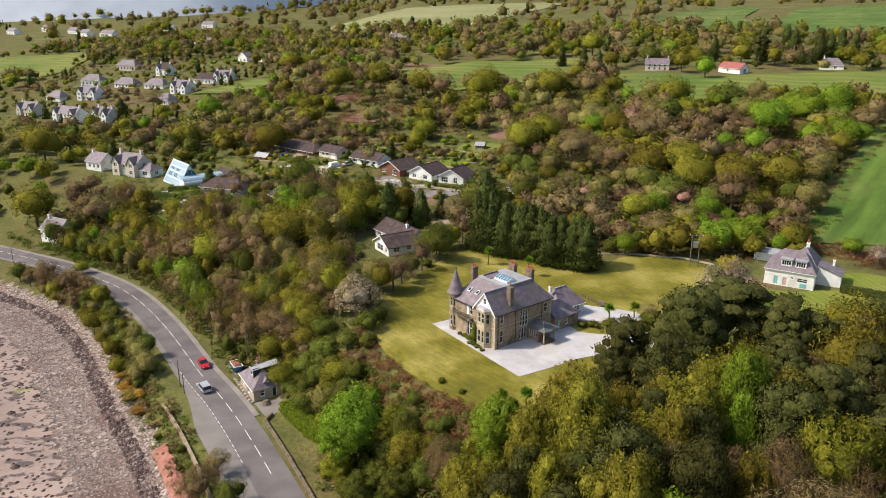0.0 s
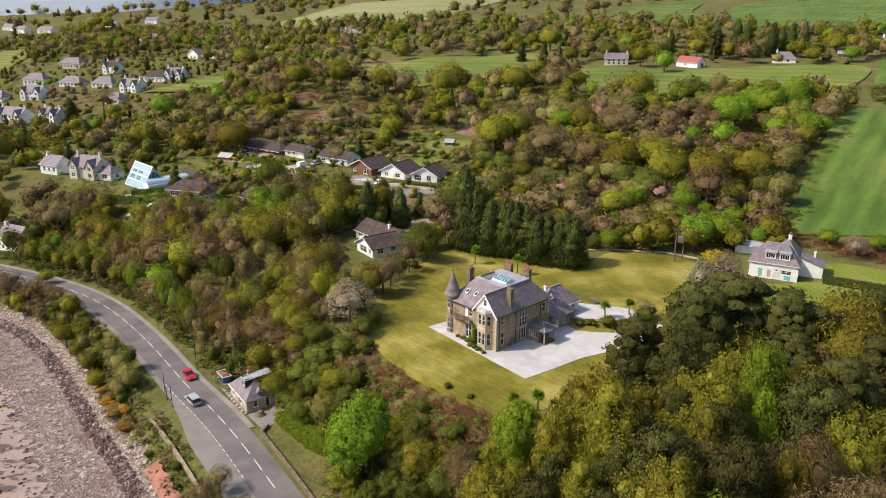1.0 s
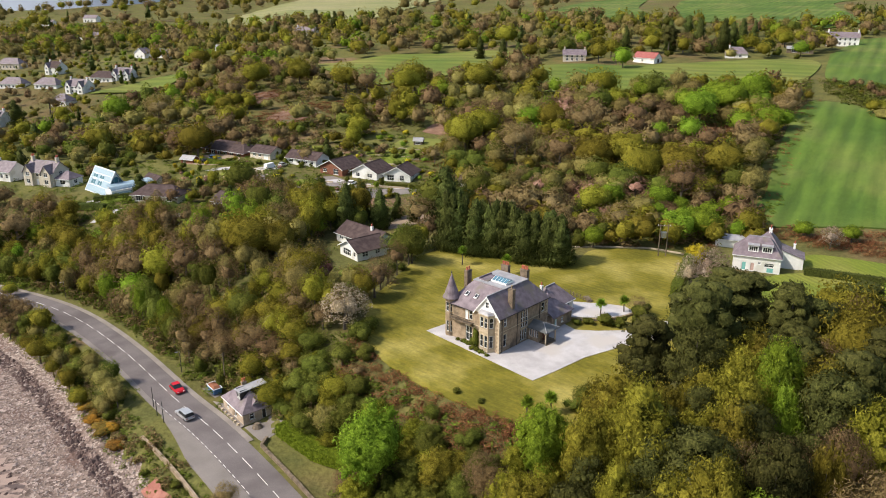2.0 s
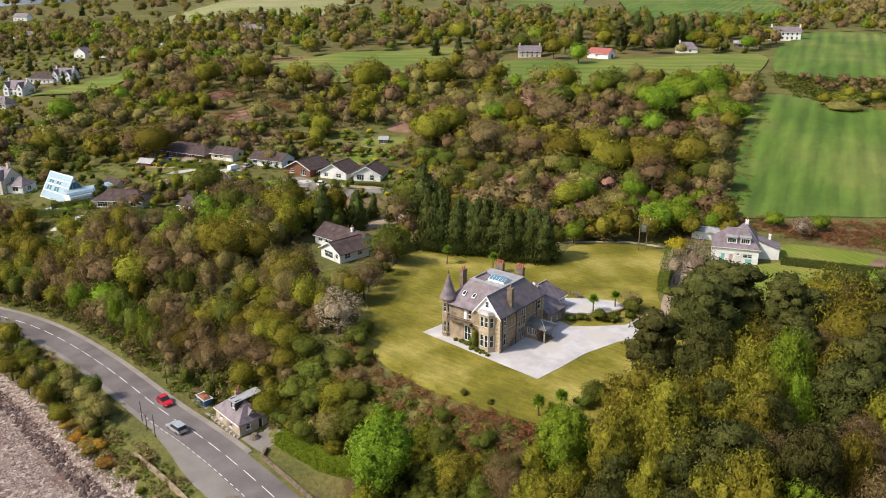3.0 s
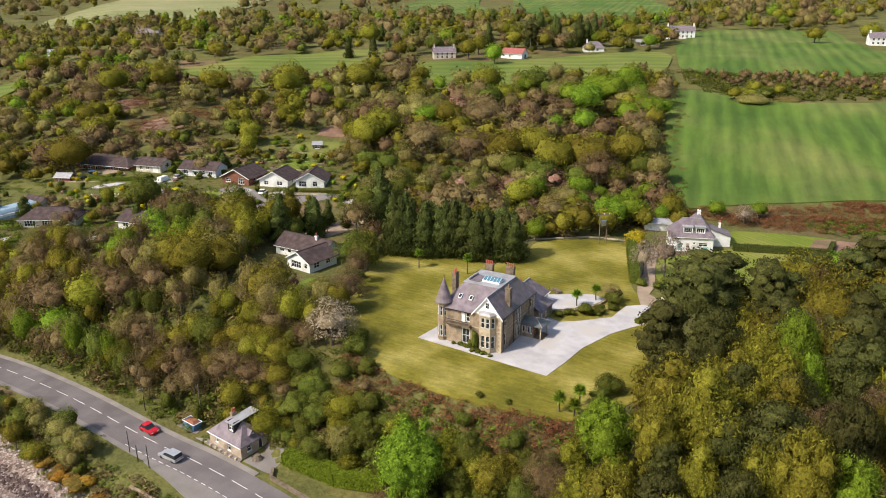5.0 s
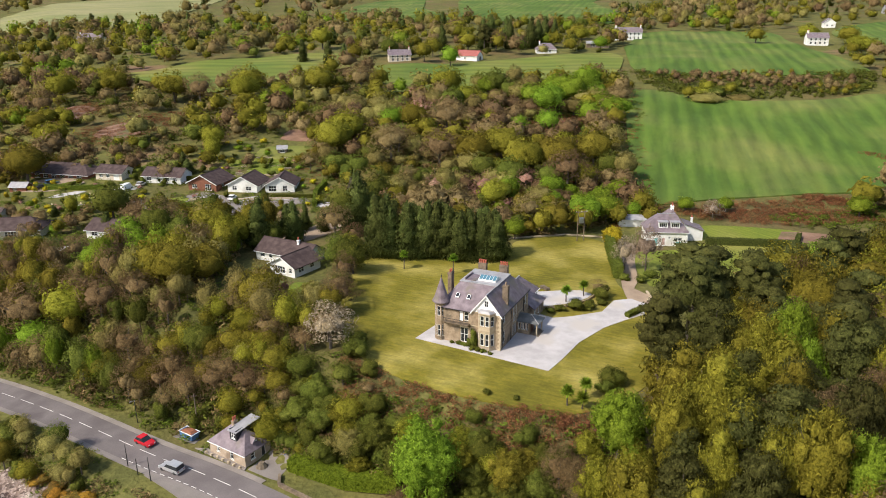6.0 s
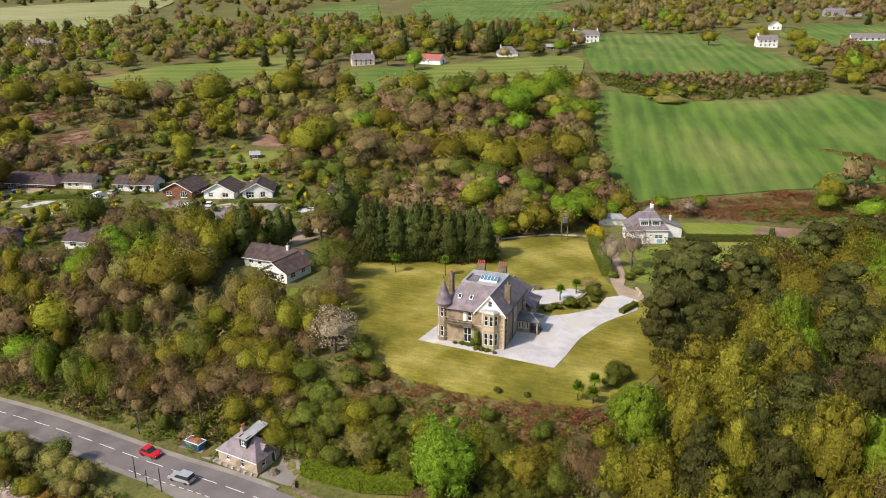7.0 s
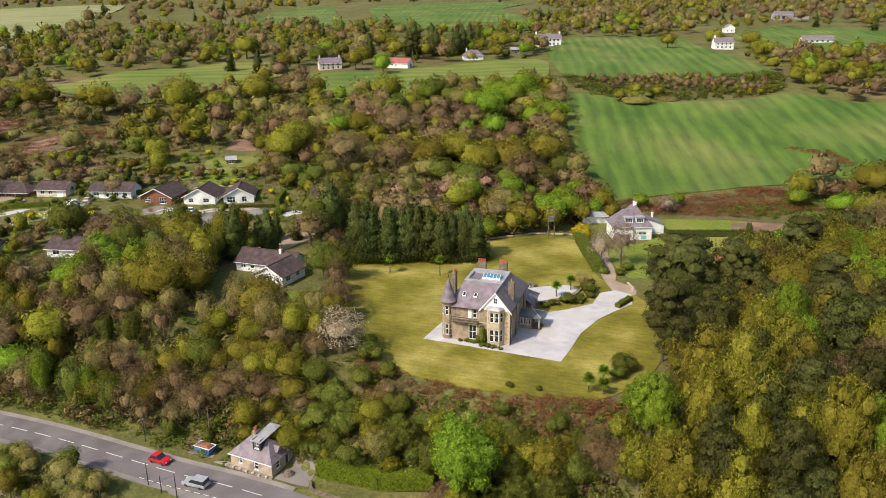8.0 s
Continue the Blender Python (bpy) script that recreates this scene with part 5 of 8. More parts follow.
# ---- plants ----
def cloud(rng, lobes, count, size, spread=0.30, low=-0.45, tuft=0.5, long=1.0, dome=0.5):
    """Leaf clusters: small bent blades over the skins of several lobes. Arrays of vertices and faces."""
    L = np.array(lobes, float)
    area = (L[:, 3] * L[:, 4] + L[:, 4] * L[:, 5] + L[:, 3] * L[:, 5])
    pick = rng.choice(len(L), int(count * 2.2), p=area / area.sum())
    n = rng.normal(size=(len(pick), 3))
    n /= np.linalg.norm(n, axis=1)[:, None]
    r = 1 + spread * (rng.random(len(pick)) ** 1.4 * -1.6 + 0.45)
    P = L[pick, :3] + n * r[:, None] * L[pick, 3:6]
    ok = n[:, 2] > low + 0.3 * rng.normal(size=len(pick)) * 0.5
    for i, lobe in enumerate(L):
        deep = (((P - lobe[:3]) / (lobe[3:6] * 0.82)) ** 2).sum(1) < 1
        ok &= ~(deep & (pick != i))
    P, n = P[ok][:count], n[ok][:count]
    m = len(P)
    crown = P - np.array((0.0, 0.0, 0.55 * P[:, 2].max()))
    soft = (1.1 - dome) * n + dome * crown / np.linalg.norm(crown, axis=1)[:, None]
    n = n + rng.normal(size=(m, 3)) * tuft
    n /= np.linalg.norm(n, axis=1)[:, None]
    u = np.cross(n, rng.normal(size=(m, 3)))
    u /= np.linalg.norm(u, axis=1)[:, None]
    w = np.cross(n, u)
    s = size * (0.55 + 0.9 * rng.random(m))[:, None]
    V = np.stack([P - u * s * 0.62 * long, P + w * s * 0.55 / long + n * s * 0.12, P + u * s * 0.62 * long], 1)
    face = np.cross(V[:, 1] - V[:, 0], V[:, 2] - V[:, 0])
    face /= np.linalg.norm(face, axis=1)[:, None]
    turned = (face * soft).sum(1) < 0
    V[turned] = V[turned][:, ::-1]
    face[turned] *= -1
    N = soft + 0.45 * face
    N /= np.linalg.norm(N, axis=1)[:, None]
    return V.reshape(-1, 3), np.arange(m * 3).reshape(-1, 3), np.repeat(N, 3, 0)


def ico(times):
    """Directions and faces of a ball of triangles."""
    t = (1 + 5 ** 0.5) / 2
    V = [(-1, t, 0), (1, t, 0), (-1, -t, 0), (1, -t, 0), (0, -1, t), (0, 1, t), (0, -1, -t), (0, 1, -t), (t, 0, -1), (t, 0, 1), (-t, 0, -1), (-t, 0, 1)]
    F = [(0, 11, 5), (0, 5, 1), (0, 1, 7), (0, 7, 10), (0, 10, 11), (1, 5, 9), (5, 11, 4), (11, 10, 2), (10, 7, 6), (7, 1, 8),
         (3, 9, 4), (3, 4, 2), (3, 2, 6), (3, 6, 8), (3, 8, 9), (4, 9, 5), (2, 4, 11), (6, 2, 10), (8, 6, 7), (9, 8, 1)]
    for _ in range(times):
        mids, out = {}, []
        for f in F:
            m = []
            for a, b in zip(f, f[1:] + f[:1]):
                key = (min(a, b), max(a, b))
                if key not in mids:
                    mids[key] = len(V)
                    V.append(tuple((p + q) / 2 for p, q in zip(V[a], V[b])))
                m.append(mids[key])
            out += [(f[0], m[0], m[2]), (f[1], m[1], m[0]), (f[2], m[2], m[1]), tuple(m)]
        F = out
    D = np.array(V, float)
    return D / np.linalg.norm(D, axis=1)[:, None], np.array(F)


BALLS = [ico(0), ico(1)]


def cores(lobes, shrink, rng, fine=0, rough=0.3, dome=0.75):
    """The leafy clumps of a crown: an uneven mass in each lobe."""
    D, F0 = BALLS[fine]
    top = max(lobe[2] + lobe[5] for lobe in lobes)
    V, F, N = [], [], []
    for i, lobe in enumerate(lobes):
        c, r = np.array(lobe[:3]), np.array(lobe[3:])
        P = c + D * r * (shrink * (1 - rough / 2 + rough * rng.random(len(D))))[:, None]
        out = P - np.array((0, 0, 0.5 * top))
        soft = (1.15 - dome) * D + dome * out / np.linalg.norm(out, axis=1)[:, None]
        V.append(P)
        F.append(F0 + i * len(D))
        N.append(soft / np.linalg.norm(soft, axis=1)[:, None])
    return np.concatenate(V), np.concatenate(F), np.concatenate(N)


def fast_mesh(name, sets, material):
    V = np.concatenate([v for v, _, _ in sets])
    shift, F = 0, []
    for v, f, _ in sets:
        F.append(f + shift)
        shift += len(v)
    F = np.concatenate(F)
    m = bpy.data.meshes.new(name)
    m.vertices.add(len(V))
    m.vertices.foreach_set("co", V.astype(np.float32).ravel())
    m.loops.add(F.size)
    m.loops.foreach_set("vertex_index", F.astype(np.int32).ravel())
    m.polygons.add(len(F))
    m.polygons.foreach_set("loop_start", np.arange(0, F.size, 3, dtype=np.int32))
    m.materials.append(material)
    soft = m.attributes.new("custom_normal", "FLOAT_VECTOR", "POINT")
    soft.data.foreach_set("vector", np.concatenate([n for _, _, n in sets]).astype(np.float32).ravel())
    m.update(calc_edges=True)
    return m


def lobes_for(kind, rng, fine=False):
    """The masses of a crown, for a plant 1 high and with a crown about 1 in radius."""
    out = []
    if kind == "round":
        clumps, small, big = (62, 0.13, 0.16) if fine else (24, 0.25, 0.15)
        skew = 6.28 * rng.random()
        for i in range(clumps):
            a, v = rng.random() * 6.28, rng.uniform(-0.8, 1.0)
            reach = math.sqrt(1 - v * v) * ((0.5 + 0.5 * rng.random()) if fine else (0.64 + 0.28 * rng.random())) * (1 + 0.22 * math.sin(2 * a + skew) + 0.12 * math.sin(5 * a + 2 * skew))
            s = small + big * rng.random()
            out.append((0.86 * reach * math.cos(a), 0.86 * reach * math.sin(a), 0.56 + 0.37 * v * (0.7 + 0.42 * rng.random()), s, s, s * 0.52))
        for i in range(5):
            a = i * 1.26
            out.append((0.27 * math.cos(a), 0.27 * math.sin(a), 0.55 + 0.06 * (i % 2), 0.5, 0.5, 0.27))
    elif kind == "pine":
        for i in range(54):
            a, u = rng.random() * 6.28, rng.random()
            reach = math.sqrt(1 - 0.92 * u * u) * (0.45 + 0.5 * rng.random())
            s = 0.17 + 0.13 * rng.random()
            out.append((0.9 * reach * math.cos(a), 0.9 * reach * math.sin(a), 0.42 + 0.52 * u, s, s, 0.05 + 0.02 * rng.random()))
        for i in range(4):
            a = i * 1.57
            out.append((0.3 * math.cos(a), 0.3 * math.sin(a), 0.6 + 0.05 * (i % 2), 0.4, 0.4, 0.17))
    elif kind == "cone":
        for i in range(16):
            z = 0.08 + 0.86 * i / 15
            r = 0.78 * (1.03 - z) ** 0.55
            a = rng.random() * 6.28
            out.append((0.28 * r * math.cos(a), 0.28 * r * math.sin(a), z, r * (0.8 + 0.3 * rng.random()), r * (0.8 + 0.3 * rng.random()), 0.10))
    elif kind == "shrub":
        for i in range(9):
            a = rng.random() * 6.28
            reach, s = 0.58 * math.sqrt(rng.random()), 0.38 + 0.2 * rng.random()
            out.append((reach * math.cos(a), reach * math.sin(a), 0.3 + 0.35 * rng.random(), s, s, 0.30))
    return out


def limbs(rng, kind, high, wide, thick):
    """The tapered trunk and its limbs, each a shape of its own."""
    g, boughs = Geo(), []
    lean = (0.05 * high * (rng.random() - 0.5), 0.05 * high * (rng.random() - 0.5))
    top = 0.9 if kind in ("cone", "pine") else 0.72
    g.tube([(0, 0, -0.4), (lean[0] * 0.4, lean[1] * 0.4, high * 0.3), (lean[0], lean[1], high * top)], [thick, thick * 0.75, thick * 0.2], 7)
    if kind != "cone":
        for i in range(7):
            a, z = i * 2.4 + rng.random(), high * (0.3 + 0.3 * rng.random())
            end = (wide * 0.62 * math.cos(a), wide * 0.62 * math.sin(a), z + high * (0.10 if kind == "pine" else 0.24))
            mid = (end[0] * 0.5, end[1] * 0.5, z + high * 0.06)
            boughs.append(Geo().tube([(lean[0] * 0.5, lean[1] * 0.5, z - high * 0.04), mid, end], [thick * 0.5, thick * 0.33, thick * 0.08], 5))
    return g, boughs


SPECIES = {
    "sycamore": ("round", "green", "tree", 1.0, "leafy bright green sycamore tree", "tree"),
    "oak": ("round", "oak", "tree", 0.85, "oak tree with yellow-olive young leaves", "tree"),
    "bare_tree": ("round", "brown", "tree", 1.5, "brown budding tree with few leaves", "tree"),
    "lime_tree": ("round", "lime", "tree", 0.9, "tree with fresh lime-green spring leaves", "tree"),
    "pine": ("pine", "pine", "tree", 1.25, "dark green spreading pine tree", "tree"),
    "cypress": ("cone", "dark", "tree", 1.2, "tall dark green cypress tree", "tree"),
    "shrub": ("shrub", "shrub", "shrub", 1.0, "dense dark evergreen shrub", "shrub"),
    "blossom_tree": ("round", "blossom", "tree", 1.1, "tree covered in pale pink blossom", "tree"),
    "gorse": ("shrub", "gorse", "shrub", 0.8, "gorse bush with orange-yellow flowers", "shrub"),
    "golden_tree": ("shrub", "gold", "shrub", 1.0, "golden yellow leafy bush", "shrub"),
    "bracken": ("shrub", "bracken", "shrub", 0.9, "clump of rust-brown dead bracken", "bracken"),
    "undergrowth": ("shrub", "weed", "shrub", 0.9, "low green undergrowth", "undergrowth"),
    "holm_oak": ("round", "shrub", "tree", 1.0, "dark evergreen broadleaf tree", "tree"),
    "scrub": ("shrub", "brown", "shrub", 1.0, "tangle of brown leafless scrub", "scrub"),
    "thicket": ("shrub", "shrub", "shrub", 1.0, "dense green bramble thicket", "thicket"),
    "budding_tree": ("round", "bud", "tree", 1.0, "pale olive tree with opening buds", "tree"),
    "pink_tree": ("round", "pink", "tree", 0.5, "tree with pinkish opening buds", "tree"),
}
LOW_KINDS = ("bracken", "undergrowth", "scrub", "thicket")
PLANTS = {}
BOX = {"near": (8600, 0.28), "close": (2700, 0.34), "mid": (1500, 0.5), "far": (190, 1.15), "tiny": (90, 1.6)}


def plant_meshes(species, level, variant):
    """Trunk and crown meshes of a plant 10 high with a crown about 5 in radius."""
    key = (species, level, variant)
    if key not in PLANTS:
        form, tone, _, dense, _, _ = SPECIES[species]
        rng = np.random.default_rng(sum(ord(c) for c in species) * 7 + variant * 13)
        lobes = [(x * 5, y * 5, z * 10, a * 5, b * 5, c * 10) for x, y, z, a, b, c in lobes_for(form, rng, level != "tiny")]
        count, size = BOX[level]
        bare = species in ("bare_tree", "pink_tree")
        if species in LOW_KINDS:
            count, size = {"bracken": (92, 1.05), "undergrowth": (40, 1.9)}.get(species, (66, 1.6))
        elif form == "shrub":
            count, size = count * 0.4, size * 1.2
        few = level in ("far", "tiny")
        if few and form != "round":
            lobes = lobes[::2]
        slim = 0.7 if bare and not few else 0.78 if form == "pine" else 1.0
        sets = [cloud(rng, lobes, int(count * dense), size * slim, 0.8 if bare else 0.45, -0.75 if form in ("cone", "shrub") else -0.4, long=1.8 if bare and not few else 1.15, dome=0.5 if level in ("near", "close") else 0.68)]
        if form == "round" and (bare and not few or species == "blossom_tree"):
            sets.append(cores(lobes[-5:], 0.5, rng, 0, 0.6))
        elif form == "round":
            sets.append(cores(lobes[-5:], 0.78 if level in ("near", "close") else 0.92, rng, 0 if few else 1, 0.5))
            if level == "near":
                sets.append(cores(lobes[:-5], 0.58, rng, 0, 0.5))
        elif species not in LOW_KINDS:
            sets.append(cores(lobes, 0.55 if bare else (0.5 if form == "pine" else 0.66) if level == "near" else 0.84, rng, 1 if level == "near" else 0, 0.4, 0.75 if level in ("near", "close") else 0.9))
        crown = fast_mesh("crown", sets, LEAF[tone])
        wooden = None
        if form != "shrub" and not few:
            stem, boughs = limbs(rng, form, 10.0, 5.0, 0.30)
            wooden = [stem.mesh("trunk", BARK)] + [b.mesh("limb", BARK) for b in boughs[: 7 if level == "near" else 3 if bare else 0]]
        PLANTS[key] = (wooden, crown)
    return PLANTS[key]


FIRST, COUNT = {}, {}
TAKEN, SURPLUS = [], []


def plant(species, x, y, high, wide, group="", sink=0.1):
    """One plant as a thing with its parts, standing on the land."""
    away = math.hypot(x + 37, y - 13)
    level = "near" if away < 118 else "close" if away < 178 else "mid"
    variant = int(abs(x * 3 + y * 7)) % 3
    COUNT[species] = COUNT.get(species, 0) + 1
    if COUNT[species] > 250 and not group:
        TAKEN.append((x, y, wide))
        SURPLUS.append((species, x, y, high, wide))
        return None
    key = (species, level, variant)
    _, _, word, _, label, category = SPECIES[species]
    stand, size = pose(x, y, ground_z(x, y) - sink, 0, 0, (x * 37 + y * 91) % 360), (wide / 5, wide / 5, high / 10)
    m = stand @ Matrix.Diagonal((*size, 1))
    TAKEN.append((x, y, wide))
    if key in FIRST:
        return copy_thing(FIRST[key], stand @ Matrix.Diagonal((*(a / b for a, b in zip(size, FIRST[key].scale)), 1)))
    wooden, crown = plant_meshes(species, level, variant)
    if wooden:
        ob = thing(species, label, category, group or "woodland trees", m)
        stem = part("trunk", wooden[0], BARK, ob)
        for bough in wooden[1:]:
            part("limb", bough, BARK, stem)
        part("crown", crown, None, ob)
    else:
        ob = new(species, crown)
        ob.matrix_basis = m
        tagged(ob, label, category, group or "shrubs on the slopes")
        FIRST[key] = ob
        return ob
    FIRST[key] = ob
    return ob


# ---- single trees: place, height and crown radius ----
PINE_NEAR = [(41, 117, 19, 7.3), (29, 111, 16, 5.3), (33, 103, 17, 5.1), (26, 105, 12, 4.2), (58, 118, 17, 6.2), (68, 120, 12, 4.1), (82, 121, 15, 5.6), (29, 92,
    14, 3.4), (52, 93, 17, 5.8), (63, 101, 16, 5.3), (29, 74, 17, 4.6), (11, 85, 12, 3.5), (45, 87, 17, 6.6), (44, 99, 15, 4.5), (14, 75, 15, 4.3), (76,
    125, 14, 6.3), (106, 124, 14, 8.7), (51, 126, 17, 10)]
for spot in PINE_NEAR:
    plant("pine", *spot)
SYCAMORE_NEAR = [(41, 95, 18, 4.6), (40, 90, 14, 3.2), (8, 95, 12, 5.1), (-15, 112, 14, 6.8), (105, 187, 5, 3.1), (115, 181, 5, 3.1), (93, 203, 8, 5), (64, 197, 5,
    3.1), (83, 196, 6, 3.7), (-57, 218, 6, 3.7), (-78, 200, 10, 3.4), (86, 203, 7, 4.3), (-71, 198, 9, 5), (147, 146, 8, 5), (145, 159,
    7, 4.3)]
for spot in SYCAMORE_NEAR:
    plant("sycamore", *spot)
SYCAMORE_HILL = [(158, 311, 14, 8.4), (141, 311, 13, 8), (127, 309, 11, 6.6), (133, 274, 10, 6), (150, 296, 11, 7), (146, 284, 10, 6.4), (118, 333, 10, 6.2), (102, 335, 7, 4.3), (114, 280, 6, 3.7), (242,
    414, 9, 5.6), (-108, 550, 14, 8.7)]
for spot in SYCAMORE_HILL:
    plant("sycamore", *spot)
OAK_NEAR = [(18, 87, 17, 5.9), (12, 88, 15, 4.3), (38, 97, 16, 4.6), (29, 84, 15, 4.1), (65, 108, 17, 7.7), (21, 73, 17, 4.7), (13, 81, 13, 3.4), (50, 115, 12,
    4.1), (35, 74, 16, 3.2), (-5, 103, 8, 4.3), (-27, 167, 12, 6.2), (-45, 207, 7.5, 4.4), (-40, 197, 8, 4.6), (-58, 178, 8, 5), (-45, 170, 7, 4.3), (4, 86, 14,
    5.4), (17, 67, 15, 4.3), (172, 151, 12, 7.4), (84, 112, 14, 8.4), (97, 108, 13, 7.4)]
for spot in OAK_NEAR:
    plant("oak", *spot)
OAK_HILL = [(35, 256, 8, 5), (107, 327, 7, 4.3), (-71, 391, 10, 6.2), (-179, 330, 12, 7.4), (-107, 419, 11, 6.8), (-36, 251, 8, 5), (94, 249, 9, 5.6)]
for spot in OAK_HILL:
    plant("oak", *spot)
BARE_TREE_NEAR = [(-0, 98, 8, 3.5), (1, 95, 8, 2.9), (-18, 151, 8, 5), (87, 230, 8, 5), (-49, 189, 8, 5), (-61, 202, 8, 5), (-76, 213, 8, 5), (-53, 179, 8, 5), (-37,
    157, 7, 4.3), (-28, 157, 7, 4.3), (32, 80, 12, 4.6), (-79, 224, 8, 5), (-42, 204, 8, 5), (66, 98, 14, 5)]
for spot in BARE_TREE_NEAR:
    plant("bare_tree", *spot)
BARE_TREE_HILL = [(83, 262, 12, 7.4), (67, 263, 11, 6.8), (101, 240, 10, 6.2), (53, 285, 11, 6.8), (27, 296, 9, 5.6), (159, 293, 8, 5), (20, 409, 12, 7.4), (72, 396,
    10, 6.2), (-10, 412, 9, 5.6), (-55, 353, 6, 3.7), (-89, 425, 10, 6.2), (-118, 382, 9, 5.6), (60, 557, 10, 6.2), (34, 538, 9, 5.6), (384, 508, 10,
    6.2), (-175, 461, 13, 8.1)]
for spot in BARE_TREE_HILL:
    plant("bare_tree", *spot)
LIME_TREE_NEAR = [(7, 90, 9, 3.4), (-31, 162, 7, 4.3), (-33, 156, 6, 3.5), (69, 207, 6, 3.7), (-88, 240, 7, 4.3), (-67, 203, 7, 4.3), (-84, 175, 5, 3.1), (-107, 212, 4,
    2.5), (3, 92, 9, 3.5), (19, 76, 14, 4.2), (64, 201, 6, 3.7), (149, 139, 9, 5.6)]
for spot in LIME_TREE_NEAR:
    plant("lime_tree", *spot)
LIME_TREE_HILL = [(40, 313, 9, 5.6), (104, 355, 8, 5), (54, 398, 10, 6.2), (33, 382, 9, 5.6), (-9, 338, 7, 4.3), (-39, 464, 10, 6.2), (-57, 453, 10, 6.2), (-111, 552,
    12, 7.4), (-106, 394, 8, 5), (-54, 627, 9, 5.6), (206, 286, 7, 4.3), (192, 282, 6, 3.7), (213, 278, 6, 3.7)]
for spot in LIME_TREE_HILL:
    plant("lime_tree", *spot)
SHRUB_NEAR = [(-14, 146, 3.5, 2.2), (20, 112, 4, 2.5), (-26, 143, 4.5, 3), (-23, 137, 4.5, 3), (-20, 129, 4, 2.6), (-25, 135, 5, 3.1), (-83, 176,
    5, 3.1), (-95, 191, 5, 3.1), (-76, 164, 5, 3.1), (-106, 201, 4, 2.5)]
for spot in SHRUB_NEAR:
    plant("shrub", *spot)
CYPRESS_NEAR = [(12, 216, 17, 6.7), (-11.8, 227.4, 11.5, 4.2), (-16, 222, 10, 3.6), (-7, 223, 8.5, 3.0), (-1.2, 224.7, 7.6, 2.4), (3, 221, 6.5, 2.2)]
for spot in CYPRESS_NEAR:
    plant("cypress", *spot)
CYPRESS_HILL = [(-52, 245, 7, 2.8), (-186, 442, 14, 5.6), (-155, 378, 13, 5.2), (-31, 746, 14, 5.6), (-14, 705, 14, 5.6), (-62, 657, 12, 4.8), (225, 521, 15, 6),
    (217, 585, 13, 5.2), (226, 469, 11, 4.4)]
for spot in CYPRESS_HILL:
    plant("cypress", *spot)

HOLM_OAK = [(-49.7, 265, 9.5, 4.6), (-40.9, 223.4, 13.5, 5.2), (-36, 219, 11, 4.6), (-47, 229, 9, 3.8), (17, 219, 12, 5), (-4, 187.5, 8, 4.4), (-1, 194, 7.5, 4), (-95, 222, 8, 4.2), (-103, 229, 8, 4.4)]
for spot in HOLM_OAK:
    plant("holm_oak", *spot)
for spot in ((-25.5, 212.9, 11, 4.2), (-21, 216, 9, 3.6), (-11, 312.3, 10, 4.4), (-29, 205, 7.5, 3.8), (-30.5, 153, 8.0, 2.6)):
    plant("lime_tree", *spot)

for kind, *spot in (("bare_tree", -10, 168, 8.5, 3.6), ("oak", -14, 161, 8.0, 3.4), ("bare_tree", -5.5, 177, 8.5, 3.4), ("holm_oak", -2, 184, 10, 4.2), ("holm_oak", -17.5, 155, 7.5, 3.4), ("holm_oak", -8, 172.5, 6, 3.0), ("lime_tree", -15, 173, 4.5, 2.6), ("shrub", -16.5, 156, 2.6, 2.0), ("shrub", -17.5, 160.5, 2.2, 2.2),
                    ("shrub", -4.5, 180, 2.2, 1.8), ("oak", 2, 196, 7, 3.4), ("bare_tree", 5, 200, 8, 3.6), ("holm_oak", -13, 214, 7, 3.2), ("lime_tree", 198, 282, 5, 7.0), ("shrub", 203, 279, 4.6, 6.5), ("shrub", 210, 284, 4.4, 6.0)):
    plant(kind, *spot)

for kind, *spot in (("lime_tree", 130, 430, 12, 6), ("sycamore", 136, 408, 12, 6), ("oak", 143, 446, 12, 6.5), ("oak", 96, 452, 11, 6), ("pine", 178, 446, 17, 7), ("holm_oak", 120, 458, 12, 7), ("oak", 172, 456, 12, 7), ("lime_tree", 255, 452, 11, 6), ("bare_tree", 190, 452, 13, 8),
                    ("oak", 262, 466, 12, 7), ("oak", 340, 384, 11, 7), ("lime_tree", 372, 372, 12, 8), ("oak", 384, 352, 12, 8), ("lime_tree", 352, 318, 11, 7), ("lime_tree", 362, 330, 10, 7)):
    plant(kind, *spot)
for x, y, h in ((88, 448, 12), (80, 452, 14), (186, 462, 18), (200, 452, 17), (212, 446, 19), (221, 452, 16), (230, 458, 17), (240, 462, 15), (160, 468, 15), (208, 470, 18), (70, 470, 13)):
    plant("cypress", x, y, h, h * 0.3)

# large trees of the slopes, the gardens and the hillside
for spot in ((-44.6, 195.8, 11.8, 6.7), (-34.5, 192.0, 11.2, 6.4), (80.4, 255.1, 15.0, 9.0), (90.9, 235.1, 15.0, 9.0), (105.4, 233.9, 15.0, 9.0), (22.1, 394.3, 15.0, 9.0), (-11.9, 405.5, 15.0, 9.0), (69.2, 254.8, 15.0, 9.0), (79.2, 237.5, 15.0, 9.0), (68.2, 304.8, 12.3, 7.0), (-40.7, 190.9, 13.2, 7.5), (-142.1, 255.6, 15.0, 9.0), (-102.8, 531.8, 15.0, 9.0), (-166.6, 313.7, 15.0, 9.0), (-121.3, 356.7, 15.0, 9.0), (-74.2, 324.7, 15.0, 9.0),):
    plant("oak", *spot)
